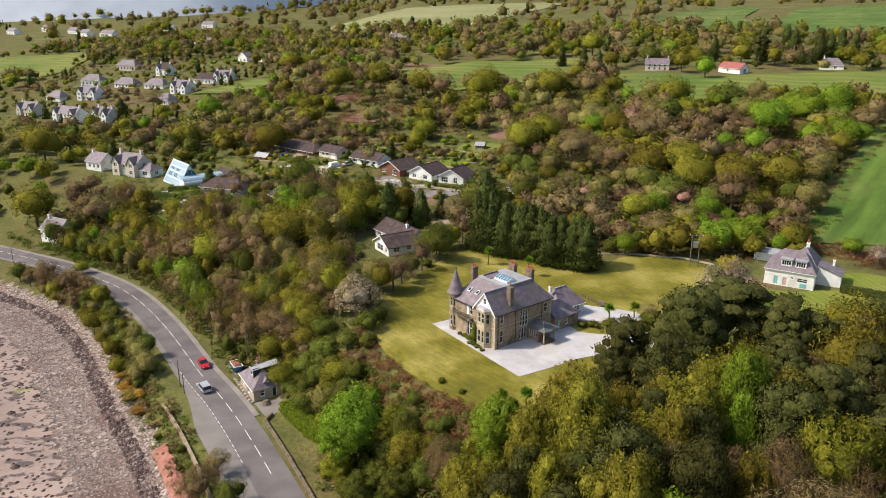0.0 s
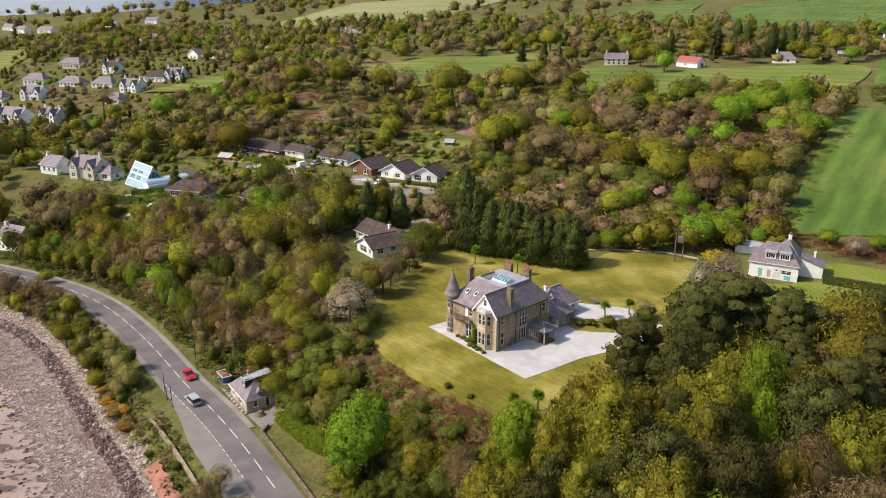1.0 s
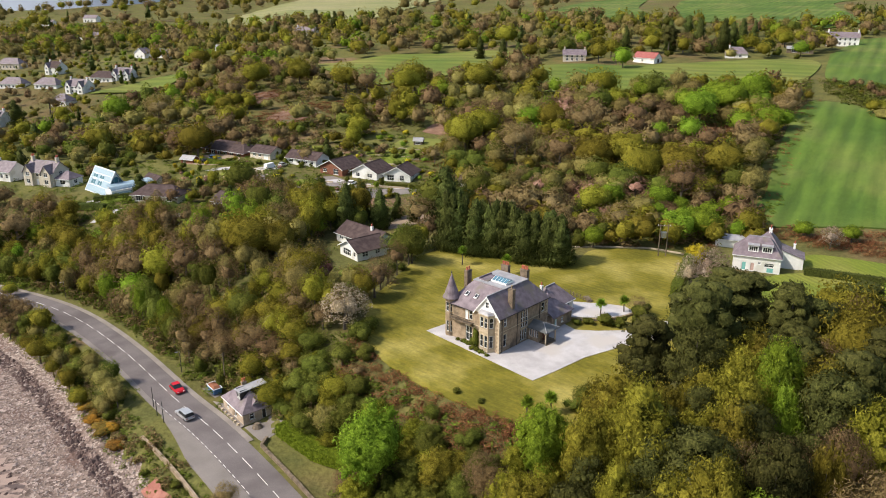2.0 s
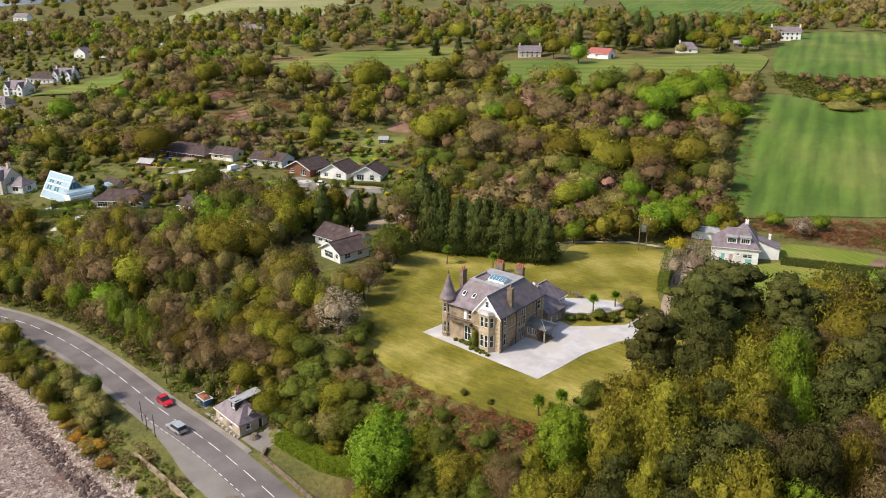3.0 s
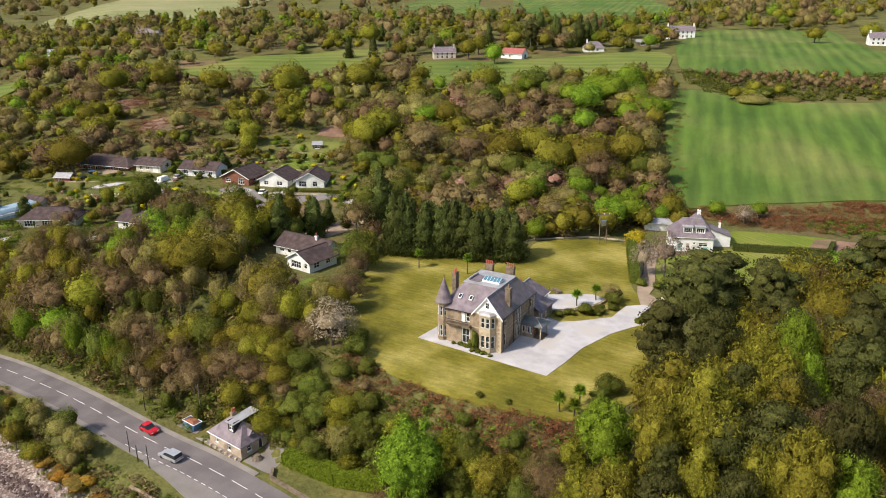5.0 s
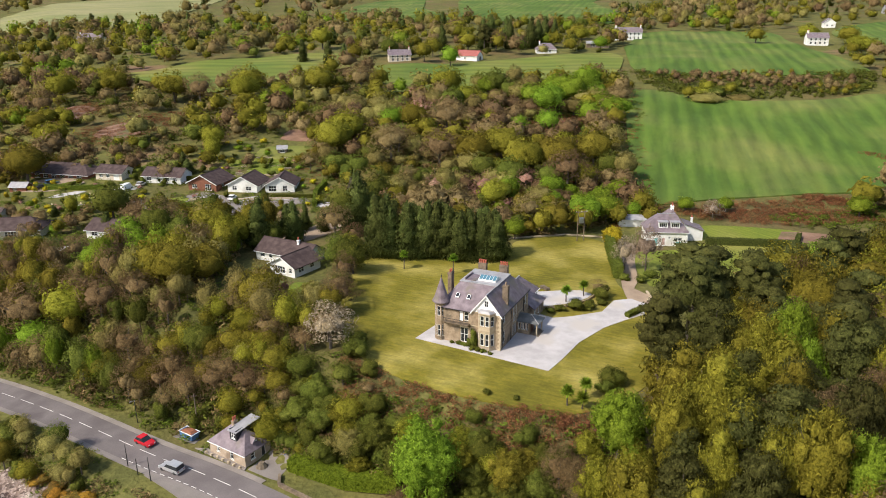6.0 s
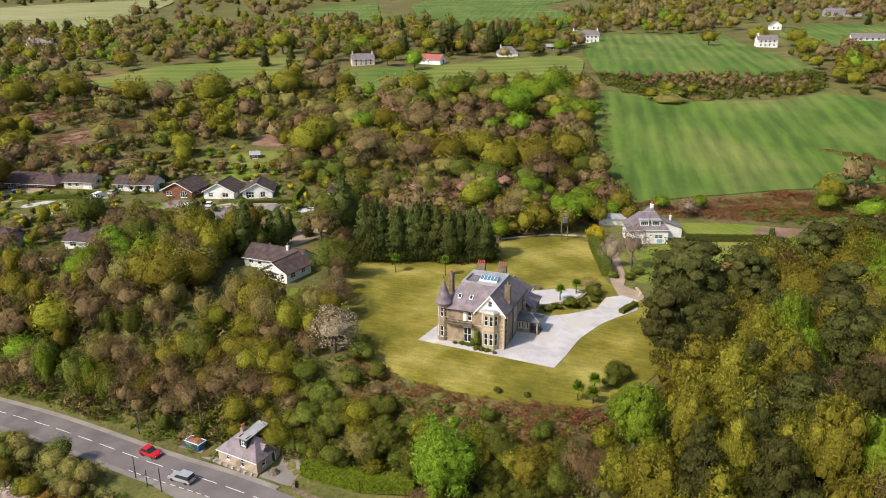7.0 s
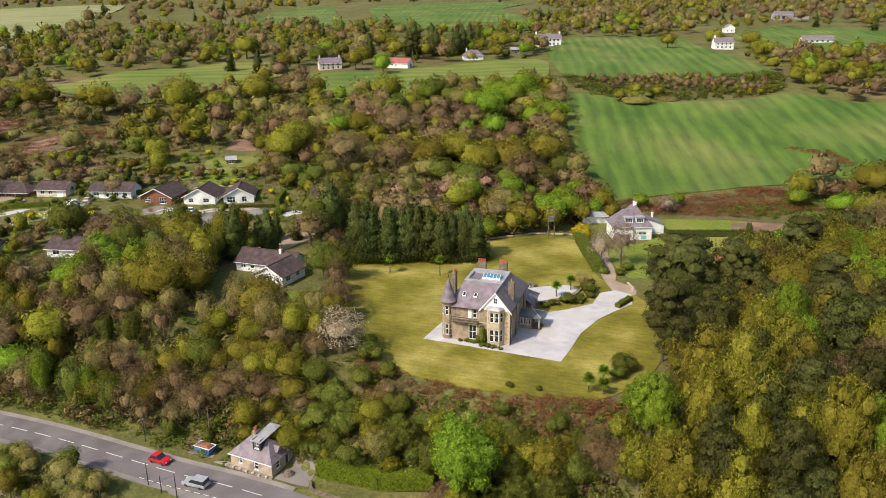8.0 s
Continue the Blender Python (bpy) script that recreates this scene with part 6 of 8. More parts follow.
for spot in ((-56.5, 213.6, 7.2, 4.1), (124.2, 291.4, 14.7, 8.4), (140.9, 299.1, 15.0, 9.0), (-130.4, 425.0, 15.0, 9.0),):
    plant("sycamore", *spot)
for spot in ((-1.2, 184.3, 9.1, 5.2), (10.4, 220.6, 13.7, 7.8), (-49.9, 258.1, 11.8, 6.8), (121.8, 332.6, 12.4, 7.1), (-40.0, 165.7, 8.2, 4.7),):
    plant("holm_oak", *spot)
for spot in ((-11.6, 163.2, 8.4, 4.8), (4.0, 213.2, 9.9, 5.6), (-41.7, 234.6, 11.9, 6.8), (59.1, 261.5, 15.0, 8.6), (46.3, 276.4, 15.0, 8.8), (69.0, 368.4, 15.0, 9.0), (-1.4, 395.4, 15.0, 9.0), (85.2, 220.2, 13.4, 7.6), (77.2, 292.6, 15.0, 9.0), (-56.9, 192.5, 10.4, 6.0), (-72.4, 203.6, 14.7, 8.4), (-116.1, 245.5, 15.0, 9.0), (-105.1, 405.8, 15.0, 9.0), (-67.8, 408.5, 15.0, 9.0),):
    plant("bare_tree", *spot)
for spot in ((-16.5, 214.1, 13.7, 4.6), (-6.7, 215.9, 11.2, 3.7),):
    plant("cypress", *spot)
for spot in ((-27.4, 222.2, 12.0, 6.8), (-8.4, 325.1, 10.1, 5.8), (40.0, 304.2, 14.2, 8.1), (101.3, 321.7, 9.9, 5.7), (100.8, 341.1, 15.0, 9.0), (51.9, 378.3, 15.0, 9.0), (-36.1, 431.6, 15.0, 9.0), (-63.3, 197.4, 11.3, 6.4), (-59.7, 438.2, 15.0, 9.0), (17.6, 386.6, 15.0, 9.0), (31.3, 295.3, 15.0, 8.9), (97.1, 517.9, 15.0, 9.0),):
    plant("lime_tree", *spot)

for spot in ((195.1, 274.5, 7.0, 9.0), (210.3, 269.5, 5.0, 6.0)):
    plant("budding_tree", *spot, sink=2.6)
for kind, *spot in (('bare_tree', -39.8, 105.7, 6.9, 3.6), ('bare_tree', -38.3, 111.6, 5.1, 2.7), ('shrub', -33.5, 102.8, 5.5, 2.9)):
    plant(kind, *spot)
# shrubs and small trees on the slope below the lawn
for spot in ((-15.8, 141.6, 4.8, 3.2), (-14.7, 136.2, 3.1, 2.1), (-23.5, 139.9, 5.4, 3.6), (-16.6, 130.1, 4.6, 3.0), (-27.9, 140.2, 5.4, 3.6), (-26.2, 130.4, 5.2, 3.5), (-14.2, 123.7, 4.2, 2.8), (-5.7, 111.1, 4.3, 2.9), (-4.8, 115.4, 2.9, 1.9), (-0.6, 106.7, 3.7, 2.5),):
    plant("shrub", *spot)
for spot in ((-19.3, 138.5, 4.7, 3.1), (-25.0, 145.8, 5.5, 3.7), (-24.7, 135.2, 5.6, 3.7), (-18.1, 124.7, 5.4, 3.6),):
    plant("holm_oak", *spot)
for spot in ((-29.2, 147.0, 5.5, 3.7), (-50.2, 169.4, 6.5, 4.3), (-2.3, 102.6, 5.0, 3.3),):
    plant("oak", *spot)
for spot in ((-20.5, 132.4, 5.5, 3.7), (-5.8, 106.6, 5.1, 3.4),):
    plant("lime_tree", *spot)
for spot in ((-22.1, 127.6, 5.4, 3.6), (-32.9, 156.9, 5.1, 3.4),):
    plant("budding_tree", *spot)
for spot in ((-28.4, 152.2, 5.0, 3.3), (-22.8, 150.2, 5.6, 3.7), (-16.5, 133.2, 3.1, 2.1), (-34.4, 152.1, 6.6, 4.4), (-39.3, 157.2, 6.8, 4.5), (-44.2, 161.1, 6.9, 4.6),):
    plant("bare_tree", *spot)

for spot in ((-67.2, 187.0, 11.5, 2.5), (-59.6, 178.0, 10.5, 2.4)):
    plant("sycamore", *spot)

# white-barked birch below the lawn
stem, boughs = limbs(np.random.default_rng(9), "round", 12.0, 2.6, 0.17)
birch = thing("birch", "slender white-barked birch beside the bright sycamore", "tree", "woodland trees", pose(16.1, 96.6, ground_z(16.1, 96.6)))
trunk = part("trunk", stem, PALE_BARK, birch, "pale peeling birch trunk")
for bough in boughs:
    part("limb", bough, PALE_BARK, trunk)
part("crown", plant_meshes("bare_tree", "close", 1)[1], None, birch).scale = (0.4, 0.4, 1.1)

# cypress belt behind the lawn
rng = np.random.default_rng(4)
for i in range(30):
    u = i / 29
    x, y = 9.5 + 26 * u + rng.normal() * 0.6, 194.5 - 17.5 * u + 2.4 * (i % 2) + rng.normal() * 0.5
    plant("cypress", x, y, 13.0 + 2.6 * rng.random() - 2.0 * u, 4.0 + 0.8 * rng.random(), "cypress belt")
for spot in ((62, 153.5, 11.5, 4.3), (58.5, 157, 8.5, 3.0), (107, 178, 6, 3.2), (-18.5, 148, 9.0, 6.0)):
    plant("blossom_tree", *spot)
plant("pink_tree", -22.5, 169, 9.0, 3.8)
plant("golden_tree", 68, 174, 5.5, 3.4)
plant("golden_tree", 71, 178, 4.5, 2.6)
for spot in ((-68, 146.5, 2.2, 2.6), (-64.5, 142, 2.4, 3.0), (-70.5, 151.5, 1.9, 2.2), (-61.5, 137, 1.7, 2.3), (-66.5, 144.5, 1.5, 2.0)):
    plant("gorse", *spot)


# ---- woods ----
KEEP_OFF = [LAWN_RING, GRAVEL_RING]
# Tree-free rings; those before the houses are shaped to the camera's line of sight.
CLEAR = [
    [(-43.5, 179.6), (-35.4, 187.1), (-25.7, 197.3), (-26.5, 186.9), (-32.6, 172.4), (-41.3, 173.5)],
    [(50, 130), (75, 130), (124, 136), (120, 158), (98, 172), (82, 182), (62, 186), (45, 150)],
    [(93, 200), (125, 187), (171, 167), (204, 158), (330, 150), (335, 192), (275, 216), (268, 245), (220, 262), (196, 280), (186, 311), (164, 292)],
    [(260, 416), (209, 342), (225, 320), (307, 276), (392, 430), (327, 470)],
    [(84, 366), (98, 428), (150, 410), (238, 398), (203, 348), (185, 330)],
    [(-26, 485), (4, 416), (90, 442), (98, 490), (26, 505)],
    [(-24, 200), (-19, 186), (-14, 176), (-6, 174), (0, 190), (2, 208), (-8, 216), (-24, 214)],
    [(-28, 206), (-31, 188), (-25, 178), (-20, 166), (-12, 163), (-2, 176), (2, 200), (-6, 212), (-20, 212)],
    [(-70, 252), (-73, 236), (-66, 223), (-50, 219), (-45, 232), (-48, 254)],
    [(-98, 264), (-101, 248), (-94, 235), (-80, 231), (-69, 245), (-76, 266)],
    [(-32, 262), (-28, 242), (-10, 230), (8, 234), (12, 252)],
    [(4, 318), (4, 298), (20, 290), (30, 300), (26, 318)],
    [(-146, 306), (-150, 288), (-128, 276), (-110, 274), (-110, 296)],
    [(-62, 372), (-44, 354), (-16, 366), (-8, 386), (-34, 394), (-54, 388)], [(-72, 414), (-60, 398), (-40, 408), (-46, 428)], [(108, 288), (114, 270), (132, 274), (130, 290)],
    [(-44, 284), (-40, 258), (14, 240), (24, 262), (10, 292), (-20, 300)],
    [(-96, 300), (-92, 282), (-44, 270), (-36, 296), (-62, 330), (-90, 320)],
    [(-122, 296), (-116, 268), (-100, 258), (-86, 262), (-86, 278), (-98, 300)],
    [(-66, 412), (-58, 402), (-46, 410), (-50, 422)], [(-50, 372), (-42, 358), (-24, 372), (-30, 384)], [(116, 284), (122, 273), (131, 276), (128, 286)],
    [(154, 715), (250, 640), (300, 800), (405, 1040), (300, 960)], [(271, 666), (300, 560), (380, 560), (520, 800), (699, 974), (480, 1022)],
    [(-139, 857), (-20, 770), (30, 790), (200, 1400), (-20, 1300), (-121, 1016)], [(-430, 735), (-341, 750), (-310, 640), (-345, 610), (-440, 640)],
    [(-165, 500), (-119, 534), (-105, 520), (-127, 492)], [(390, 340), (440, 250), (560, 300), (520, 420), (430, 400)],
    [(-46, 143), (-38, 127), (-20, 112), (-16, 116), (-30, 134), (-38, 148)],
    [(100, 430), (112, 424), (130, 440), (112, 452)], [(145, 412), (170, 408), (172, 428), (150, 434)],
]


def groves(r, chance, x, y):
    """Pick a kind for each place, so that alike trees tend to stand together."""
    k = np.arange(len(chance))[:, None]
    pull = chance[:, None] * (0.12 + (0.5 + 0.5 * np.sin(x / 13 + 2.1 * k + 0.4 * np.sin(y / 9))) * (0.5 + 0.5 * np.sin(y / 16 + 1.7 * k + x / 41))) ** 1.6
    return (np.cumsum(pull / pull.sum(0), 0) < r.random(len(x))).sum(0).clip(0, len(chance) - 1)


def wood(seed, ring, tries, mix, high, slim=0.48, gap=0.62):
    """Scatter plants of a mix inside a ring: off the road, the lawns, the fields, the houses and the gaps kept open to
    the camera, and not into each other.
    """
    r = np.random.default_rng(seed)
    xs, ys = [p[0] for p in ring], [p[1] for p in ring]
    kinds, chance = list(mix), np.array(list(mix.values()), float)
    x, y = r.uniform(min(xs), max(xs), tries), r.uniform(min(ys), max(ys), tries)
    h, fat = high[0] + (high[1] - high[0]) * r.random(tries) ** 1.5, r.uniform(0.85, 1.25, tries)
    pick = groves(r, chance, x, y)
    d = off_road(x, y)
    ok = inside(x, y, list(ring)) & ((d > 7.5) | (d < np.where(y > 150, -7.0, -8.8))) & (d > -15.2)
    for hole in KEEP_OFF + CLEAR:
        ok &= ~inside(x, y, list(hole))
    for i in np.nonzero(ok)[0]:
        near = np.array(TAKEN)
        if (np.hypot(near[:, 0] - x[i], near[:, 1] - y[i]) < gap * (near[:, 2] + 1.6)).any():
            continue
        tall = h[i] * (0.6 if kinds[pick[i]] in ("shrub", "gorse") else 1.0)
        plant(kinds[pick[i]], x[i], y[i], tall, tall * slim * fat[i])


# the near wood, the slope below the lawn, the roadside wood, the shore side, the hill behind
wood(1, [(-8, 62), (70, 40), (120, 60), (135, 132), (100, 132), (62, 122), (44, 112), (30, 97), (4, 92)], 1300, {"oak": 5, "pine": 4, "bare_tree": 3, "sycamore": 1.5, "lime_tree": 1}, (10, 16), 0.36, 0.55)
wood(2, [(-44, 163), (-40, 150), (-33, 135), (-22, 114), (-12, 100), (0, 95), (5, 98), (-5, 109), (-21, 132), (-25, 148), (-32, 166)], 2400, {"shrub": 4, "holm_oak": 2, "bare_tree": 2.4, "oak": 2, "lime_tree": 1}, (3, 7), 0.5, 0.42)
wood(3, [(-118, 232), (-96, 214), (-70, 186), (-44, 146), (-22, 150), (-10, 180), (-22, 200), (-10, 225), (-40, 250), (-80, 246)], 1500, {"bare_tree": 6, "oak": 2.2, "budding_tree": 1.6, "holm_oak": 1.5, "lime_tree": 0.7, "sycamore": 0.6, "shrub": 1.6}, (5.5, 11.5), 0.35, 0.5)
wood(8, [(-135, 250), (-128, 236), (-100, 216), (-76, 210), (-72, 226), (-88, 240), (-98, 250), (-114, 266)], 700, {"bare_tree": 3, "oak": 2, "holm_oak": 2.5, "lime_tree": 1, "sycamore": 0.8, "shrub": 2}, (5, 9.5), 0.38, 0.5)
wood(9, [(-84, 300), (-76, 268), (-50, 254), (-32, 240), (-20, 232), (-26, 258), (-44, 280), (-60, 300)], 260, {"shrub": 4, "holm_oak": 1.5, "lime_tree": 1, "cypress": 0.5, "oak": 1}, (2.2, 5), 0.5, 0.8)
wood(4, [(-120, 214), (-128, 204), (-80, 150), (-66, 140), (-60, 148), (-86, 184), (-104, 206)], 700, {"shrub": 3, "holm_oak": 1.5, "bare_tree": 2, "budding_tree": 0.8, "oak": 1}, (3.8, 7), 0.46, 0.42)
wood(5, [(-62, 140), (-40, 98), (-34, 104), (-52, 140)], 120, {"shrub": 3, "bare_tree": 1, "gorse": 1}, (1.5, 3), 0.6, 0.6)
wood(6, [(14, 198), (50, 188), (90, 182), (100, 200), (140, 254), (184, 312), (150, 345), (90, 350), (30, 330), (10, 300), (26, 250), (20, 220)], 1800, {"bare_tree": 5.0, "oak": 3.0, "budding_tree": 2.0, "lime_tree": 0.8, "sycamore": 0.7, "shrub": 2.2, "holm_oak": 1.3, "pink_tree": 0.3}, (4.5, 11), 0.52, 0.6)
wood(7, [(-140, 250), (-110, 236), (-40, 240), (10, 226), (12, 300), (-30, 330), (-130, 330)], 500, {"bare_tree": 3, "oak": 2, "shrub": 4, "lime_tree": 1, "cypress": 0.7}, (3.5, 7.5), 0.5, 0.6)


# ---- far woods, one mass for each tone ----
def mass(spots, level, seed):
    """Many plants joined into a few masses: species, place, height and width of each."""
    r = np.random.default_rng(seed)
    pieces = {}
    floor_z = height(np.array([p[1] for p in spots]), np.array([p[2] for p in spots]))
    for n, (kind, x, y, h, wide) in enumerate(spots):
        key = (kind, level, n % 3)
        if key not in ARRAYS:
            crown = plant_meshes(*key)[1]
            co, ix = np.empty(len(crown.vertices) * 3, np.float32), np.empty(len(crown.loops), np.int32)
            crown.vertices.foreach_get("co", co)
            crown.loops.foreach_get("vertex_index", ix)
            soft = np.empty(len(co), np.float32)
            crown.attributes["custom_normal"].data.foreach_get("vector", soft)
            ARRAYS[key] = (co.reshape(-1, 3), ix.reshape(-1, 3), soft.reshape(-1, 3))
        V, F, N = ARRAYS[key]
        a = r.random() * 6.28
        c, s = math.cos(a), math.sin(a)
        W = np.empty_like(V)
        W[:, 0] = (V[:, 0] * c - V[:, 1] * s) * wide / 5 + x
        W[:, 1] = (V[:, 0] * s + V[:, 1] * c) * wide / 5 + y
        W[:, 2] = V[:, 2] * h / 10 + floor_z[n] - 0.2
        M = np.stack([N[:, 0] * c - N[:, 1] * s, N[:, 0] * s + N[:, 1] * c, N[:, 2]], 1)
        pieces.setdefault((kind, int(r.integers(3))), []).append((W, F, M))
    for (kind, _), sets in pieces.items():
        ob = new(kind if kind in LOW_KINDS else "far_woodland", fast_mesh("far_woodland", sets, LEAF[SPECIES[kind][1]]))
        tagged(ob, ("" if kind in LOW_KINDS else "hillside woodland, each a ") + SPECIES[kind][4], SPECIES[kind][5] if kind in LOW_KINDS else "woodland", kind="stuff")


def far_wood(seed, ring, spacing, mix, high, chance=1.0):
    r = np.random.default_rng(seed)
    xs, ys = [p[0] for p in ring], [p[1] for p in ring]
    x, y = np.meshgrid(np.arange(min(xs), max(xs), spacing), np.arange(min(ys), max(ys), spacing))
    x = x.ravel() + r.uniform(-0.5, 0.5, x.size) * spacing
    y = y.ravel() + r.uniform(-0.5, 0.5, y.size) * spacing
    keep = inside(x, y, list(ring)) & (r.random(x.size) < chance) & (off_road(x, y) > 9)
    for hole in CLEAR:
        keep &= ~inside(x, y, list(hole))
    near = np.array(TAKEN + [(ob.location.x, ob.location.y, 9.0) for ob in scene.objects if ob.get("category") in ("house", "barn", "shed") and not ob.parent])
    kinds, p = list(mix), np.array(list(mix.values()), float)
    spots = []
    x, y = x[keep], y[keep]
    for a, b, which, low in zip(x, y, groves(r, p, x, y), inside(x, y, VILLAGE_RING)):
        if (np.hypot(near[:, 0] - a, near[:, 1] - b) < 0.7 * (near[:, 2] + spacing * 0.4)).any():
            continue
        kind, h = kinds[which], high[0] + (high[1] - high[0]) * r.random() ** 1.4
        if low and kind != "cypress":
            h *= 0.5
        if kind == "shrub":
            h *= 0.55
        spots.append((kind, a, b, h, h * r.uniform(0.42, 0.6) * (0.6 if kind == "cypress" else 1)))
    FAR_SPOTS.extend(spots)


ARRAYS, FAR_SPOTS = {}, []
VILLAGE_RING = [(-320, 430), (-240, 400), (-150, 440), (-110, 480), (-110, 560), (-190, 660), (-320, 660)]
far_wood(11, [(14, 330), (90, 350), (150, 345), (186, 312), (205, 345), (80, 362), (96, 433), (0, 412), (-30, 486), (-90, 520), (-150, 480), (-130, 330), (-30, 330)], 8.0,
         {"bare_tree": 4, "oak": 2.6, "budding_tree": 3.0, "lime_tree": 1.4, "shrub": 1.8, "holm_oak": 1.4, "sycamore": 1.0}, (5, 12), 0.9)
far_wood(12, [(-30, 490), (98, 492), (98, 436), (240, 402), (300, 452), (400, 440), (560, 520), (420, 660), (280, 560), (250, 640), (150, 712), (20, 780), (-140, 850), (-120, 540)], 12.0,
         {"bare_tree": 3, "oak": 2.4, "budding_tree": 3.6, "lime_tree": 1.8, "shrub": 2, "holm_oak": 1.2, "cypress": 0.9, "sycamore": 0.8}, (7, 13), 0.8)
far_wood(13, [(-120, 330), (-150, 480), (-120, 540), (-140, 850), (-330, 900), (-420, 740), (-330, 620), (-420, 560), (-310, 390), (-190, 272), (-140, 262), (-118, 300)], 9.0,
         {"bare_tree": 2.4, "oak": 2, "budding_tree": 3.2, "lime_tree": 1.8, "shrub": 1.6, "holm_oak": 1.4, "cypress": 0.9, "sycamore": 1.4}, (6, 12), 0.85)
far_wood(14, [(130, 130), (330, 90), (460, 240), (420, 330), (340, 330), (308, 276), (272, 244), (276, 216), (330, 196), (330, 150), (204, 156), (150, 172)], 9.0,
         {"bare_tree": 3, "oak": 4, "lime_tree": 2, "shrub": 2, "sycamore": 1}, (7, 12), 0.9)
far_wood(15, [(196, 282), (220, 262), (268, 247), (308, 276), (264, 298), (226, 320), (210, 340)], 4.2, {"oak": 2, "bare_tree": 3, "shrub": 4}, (2.8, 4.6))
far_wood(16, [(-600, 850), (-140, 860), (150, 720), (420, 1050), (700, 980), (1100, 1000), (1500, 1700), (600, 2000), (-700, 2000)], 34.0,
         {"bare_tree": 3, "oak": 2, "budding_tree": 4, "lime_tree": 1, "cypress": 0.8}, (10, 18), 0.5)
far_wood(17, [(420, 330), (480, 250), (900, 300), (1200, 900), (700, 960), (430, 560), (400, 440), (520, 420), (560, 300)], 17.0,
         {"bare_tree": 3, "oak": 2, "budding_tree": 4, "lime_tree": 1, "cypress": 0.8, "shrub": 1.4}, (7, 13), 0.6)
mass([p for p in FAR_SPOTS if p[2] < 520] + SURPLUS, "far", 5)
mass([p for p in FAR_SPOTS if p[2] >= 520], "tiny", 6)


# ---- low growth: bracken below the lawn, weeds along the road, bramble on the wood floor ----
def low_growth(seed, count, ring, kind, high, wide, near=-99.0, far=999.0, avoid=None):
    r = np.random.default_rng(seed)
    xs, ys = [p[0] for p in ring], [p[1] for p in ring]
    x, y = r.uniform(min(xs), max(xs), count), r.uniform(min(ys), max(ys), count)
    d = off_road(x, y)
    ok = inside(x, y, list(ring)) & ((d > 3.8) | (d < -4.8)) & (d > near) & (d < far)
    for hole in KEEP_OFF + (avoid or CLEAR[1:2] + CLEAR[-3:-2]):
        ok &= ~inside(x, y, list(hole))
    return [(kind, a, b, r.uniform(*high), r.uniform(*wide)) for a, b in zip(x[ok], y[ok])]


LOW = low_growth(21, 1900, [(-19, 146), (-21, 136), (-17, 124), (-9, 112), (0, 102), (10, 100), (18, 105), (8, 107), (2, 113), (-5, 121), (-11, 131), (-14, 139)], "bracken", (0.7, 1.6), (0.8, 1.5))
LOW += low_growth(29, 550, [(-22, 146), (-25, 134), (-19, 121), (-10, 108), (0, 98), (10, 97), (14, 102), (4, 107), (-6, 118), (-14, 131), (-17, 140)], "undergrowth", (0.8, 2.0), (0.8, 1.6))
LOW += low_growth(30, 1700, [(94, 198), (128, 183), (172, 164), (204, 154), (204, 147), (168, 155), (124, 172), (96, 187)], "bracken", (1.0, 2.4), (1.0, 1.9))
LOW += low_growth(67, 900, [(102, 180), (124, 162), (150, 152), (152, 160), (128, 174), (104, 190)], "bracken", (0.8, 1.9), (0.9, 1.8), 5.6, 999.0, [CLEAR[-1]])
LOW += low_growth(40, 900, [(120, 172), (170, 156), (210, 146), (204, 138), (150, 142), (124, 160)], "undergrowth", (0.8, 2.0), (1.0, 2.0))
LOW += low_growth(22, 500, [(-30, 178), (-24, 168), (-20, 158), (-28, 150), (-36, 166)], "bracken", (0.6, 1.3), (0.8, 1.4))
LOW += low_growth(23, 2800, [(-40, 60), (60, 60), (120, 120), (40, 124), (0, 112), (-20, 150), (-20, 200), (-110, 232), (-130, 205), (-60, 130)], "undergrowth", (0.5, 1.5), (0.8, 1.9), 5.4)
LOW += low_growth(24, 2200, [(14, 198), (90, 182), (190, 312), (90, 350), (10, 300)], "bracken", (0.5, 1.2), (1.0, 2.4))
LOW += low_growth(25, 1500, [(14, 198), (90, 182), (190, 312), (90, 350), (10, 300)], "undergrowth", (0.6, 1.6), (1.0, 2.2))
LOW += low_growth(41, 1500, [(-140, 250), (-120, 222), (-60, 196), (-40, 226), (-60, 250), (-110, 270)], "undergrowth", (0.8, 2.2), (1.0, 2.2))
LOW += low_growth(26, 1600, [(-150, 250), (-110, 236), (-40, 236), (12, 214), (20, 330), (-130, 340)], "undergrowth", (0.5, 1.6), (0.8, 1.8))
LOW += low_growth(27, 1700, [(-130, 232), (-70, 150), (-46, 150), (-100, 225)], "undergrowth", (0.3, 0.9), (0.5, 1.0), -16.5, -4.8)
LOW += low_growth(42, 1800, [(-76, 150), (-45, 95), (-22, 95), (-50, 150)], "undergrowth", (0.3, 0.9), (0.5, 1.0), -16.5, -9.2)
SLOPE = [(-46, 160), (-36, 138), (-24, 116), (-10, 98), (0, 93), (2, 97), (-10, 108), (-23, 127), (-26, 146), (-32, 166)]
LEFT_WOOD = [(-130, 250), (-124, 232), (-96, 208), (-70, 180), (-46, 148), (-22, 150), (-14, 176), (-22, 200), (-24, 226), (-60, 232), (-100, 256)]
HILLSIDE = [(14, 198), (50, 190), (92, 186), (140, 254), (186, 312), (150, 345), (90, 350), (30, 330), (20, 250)]
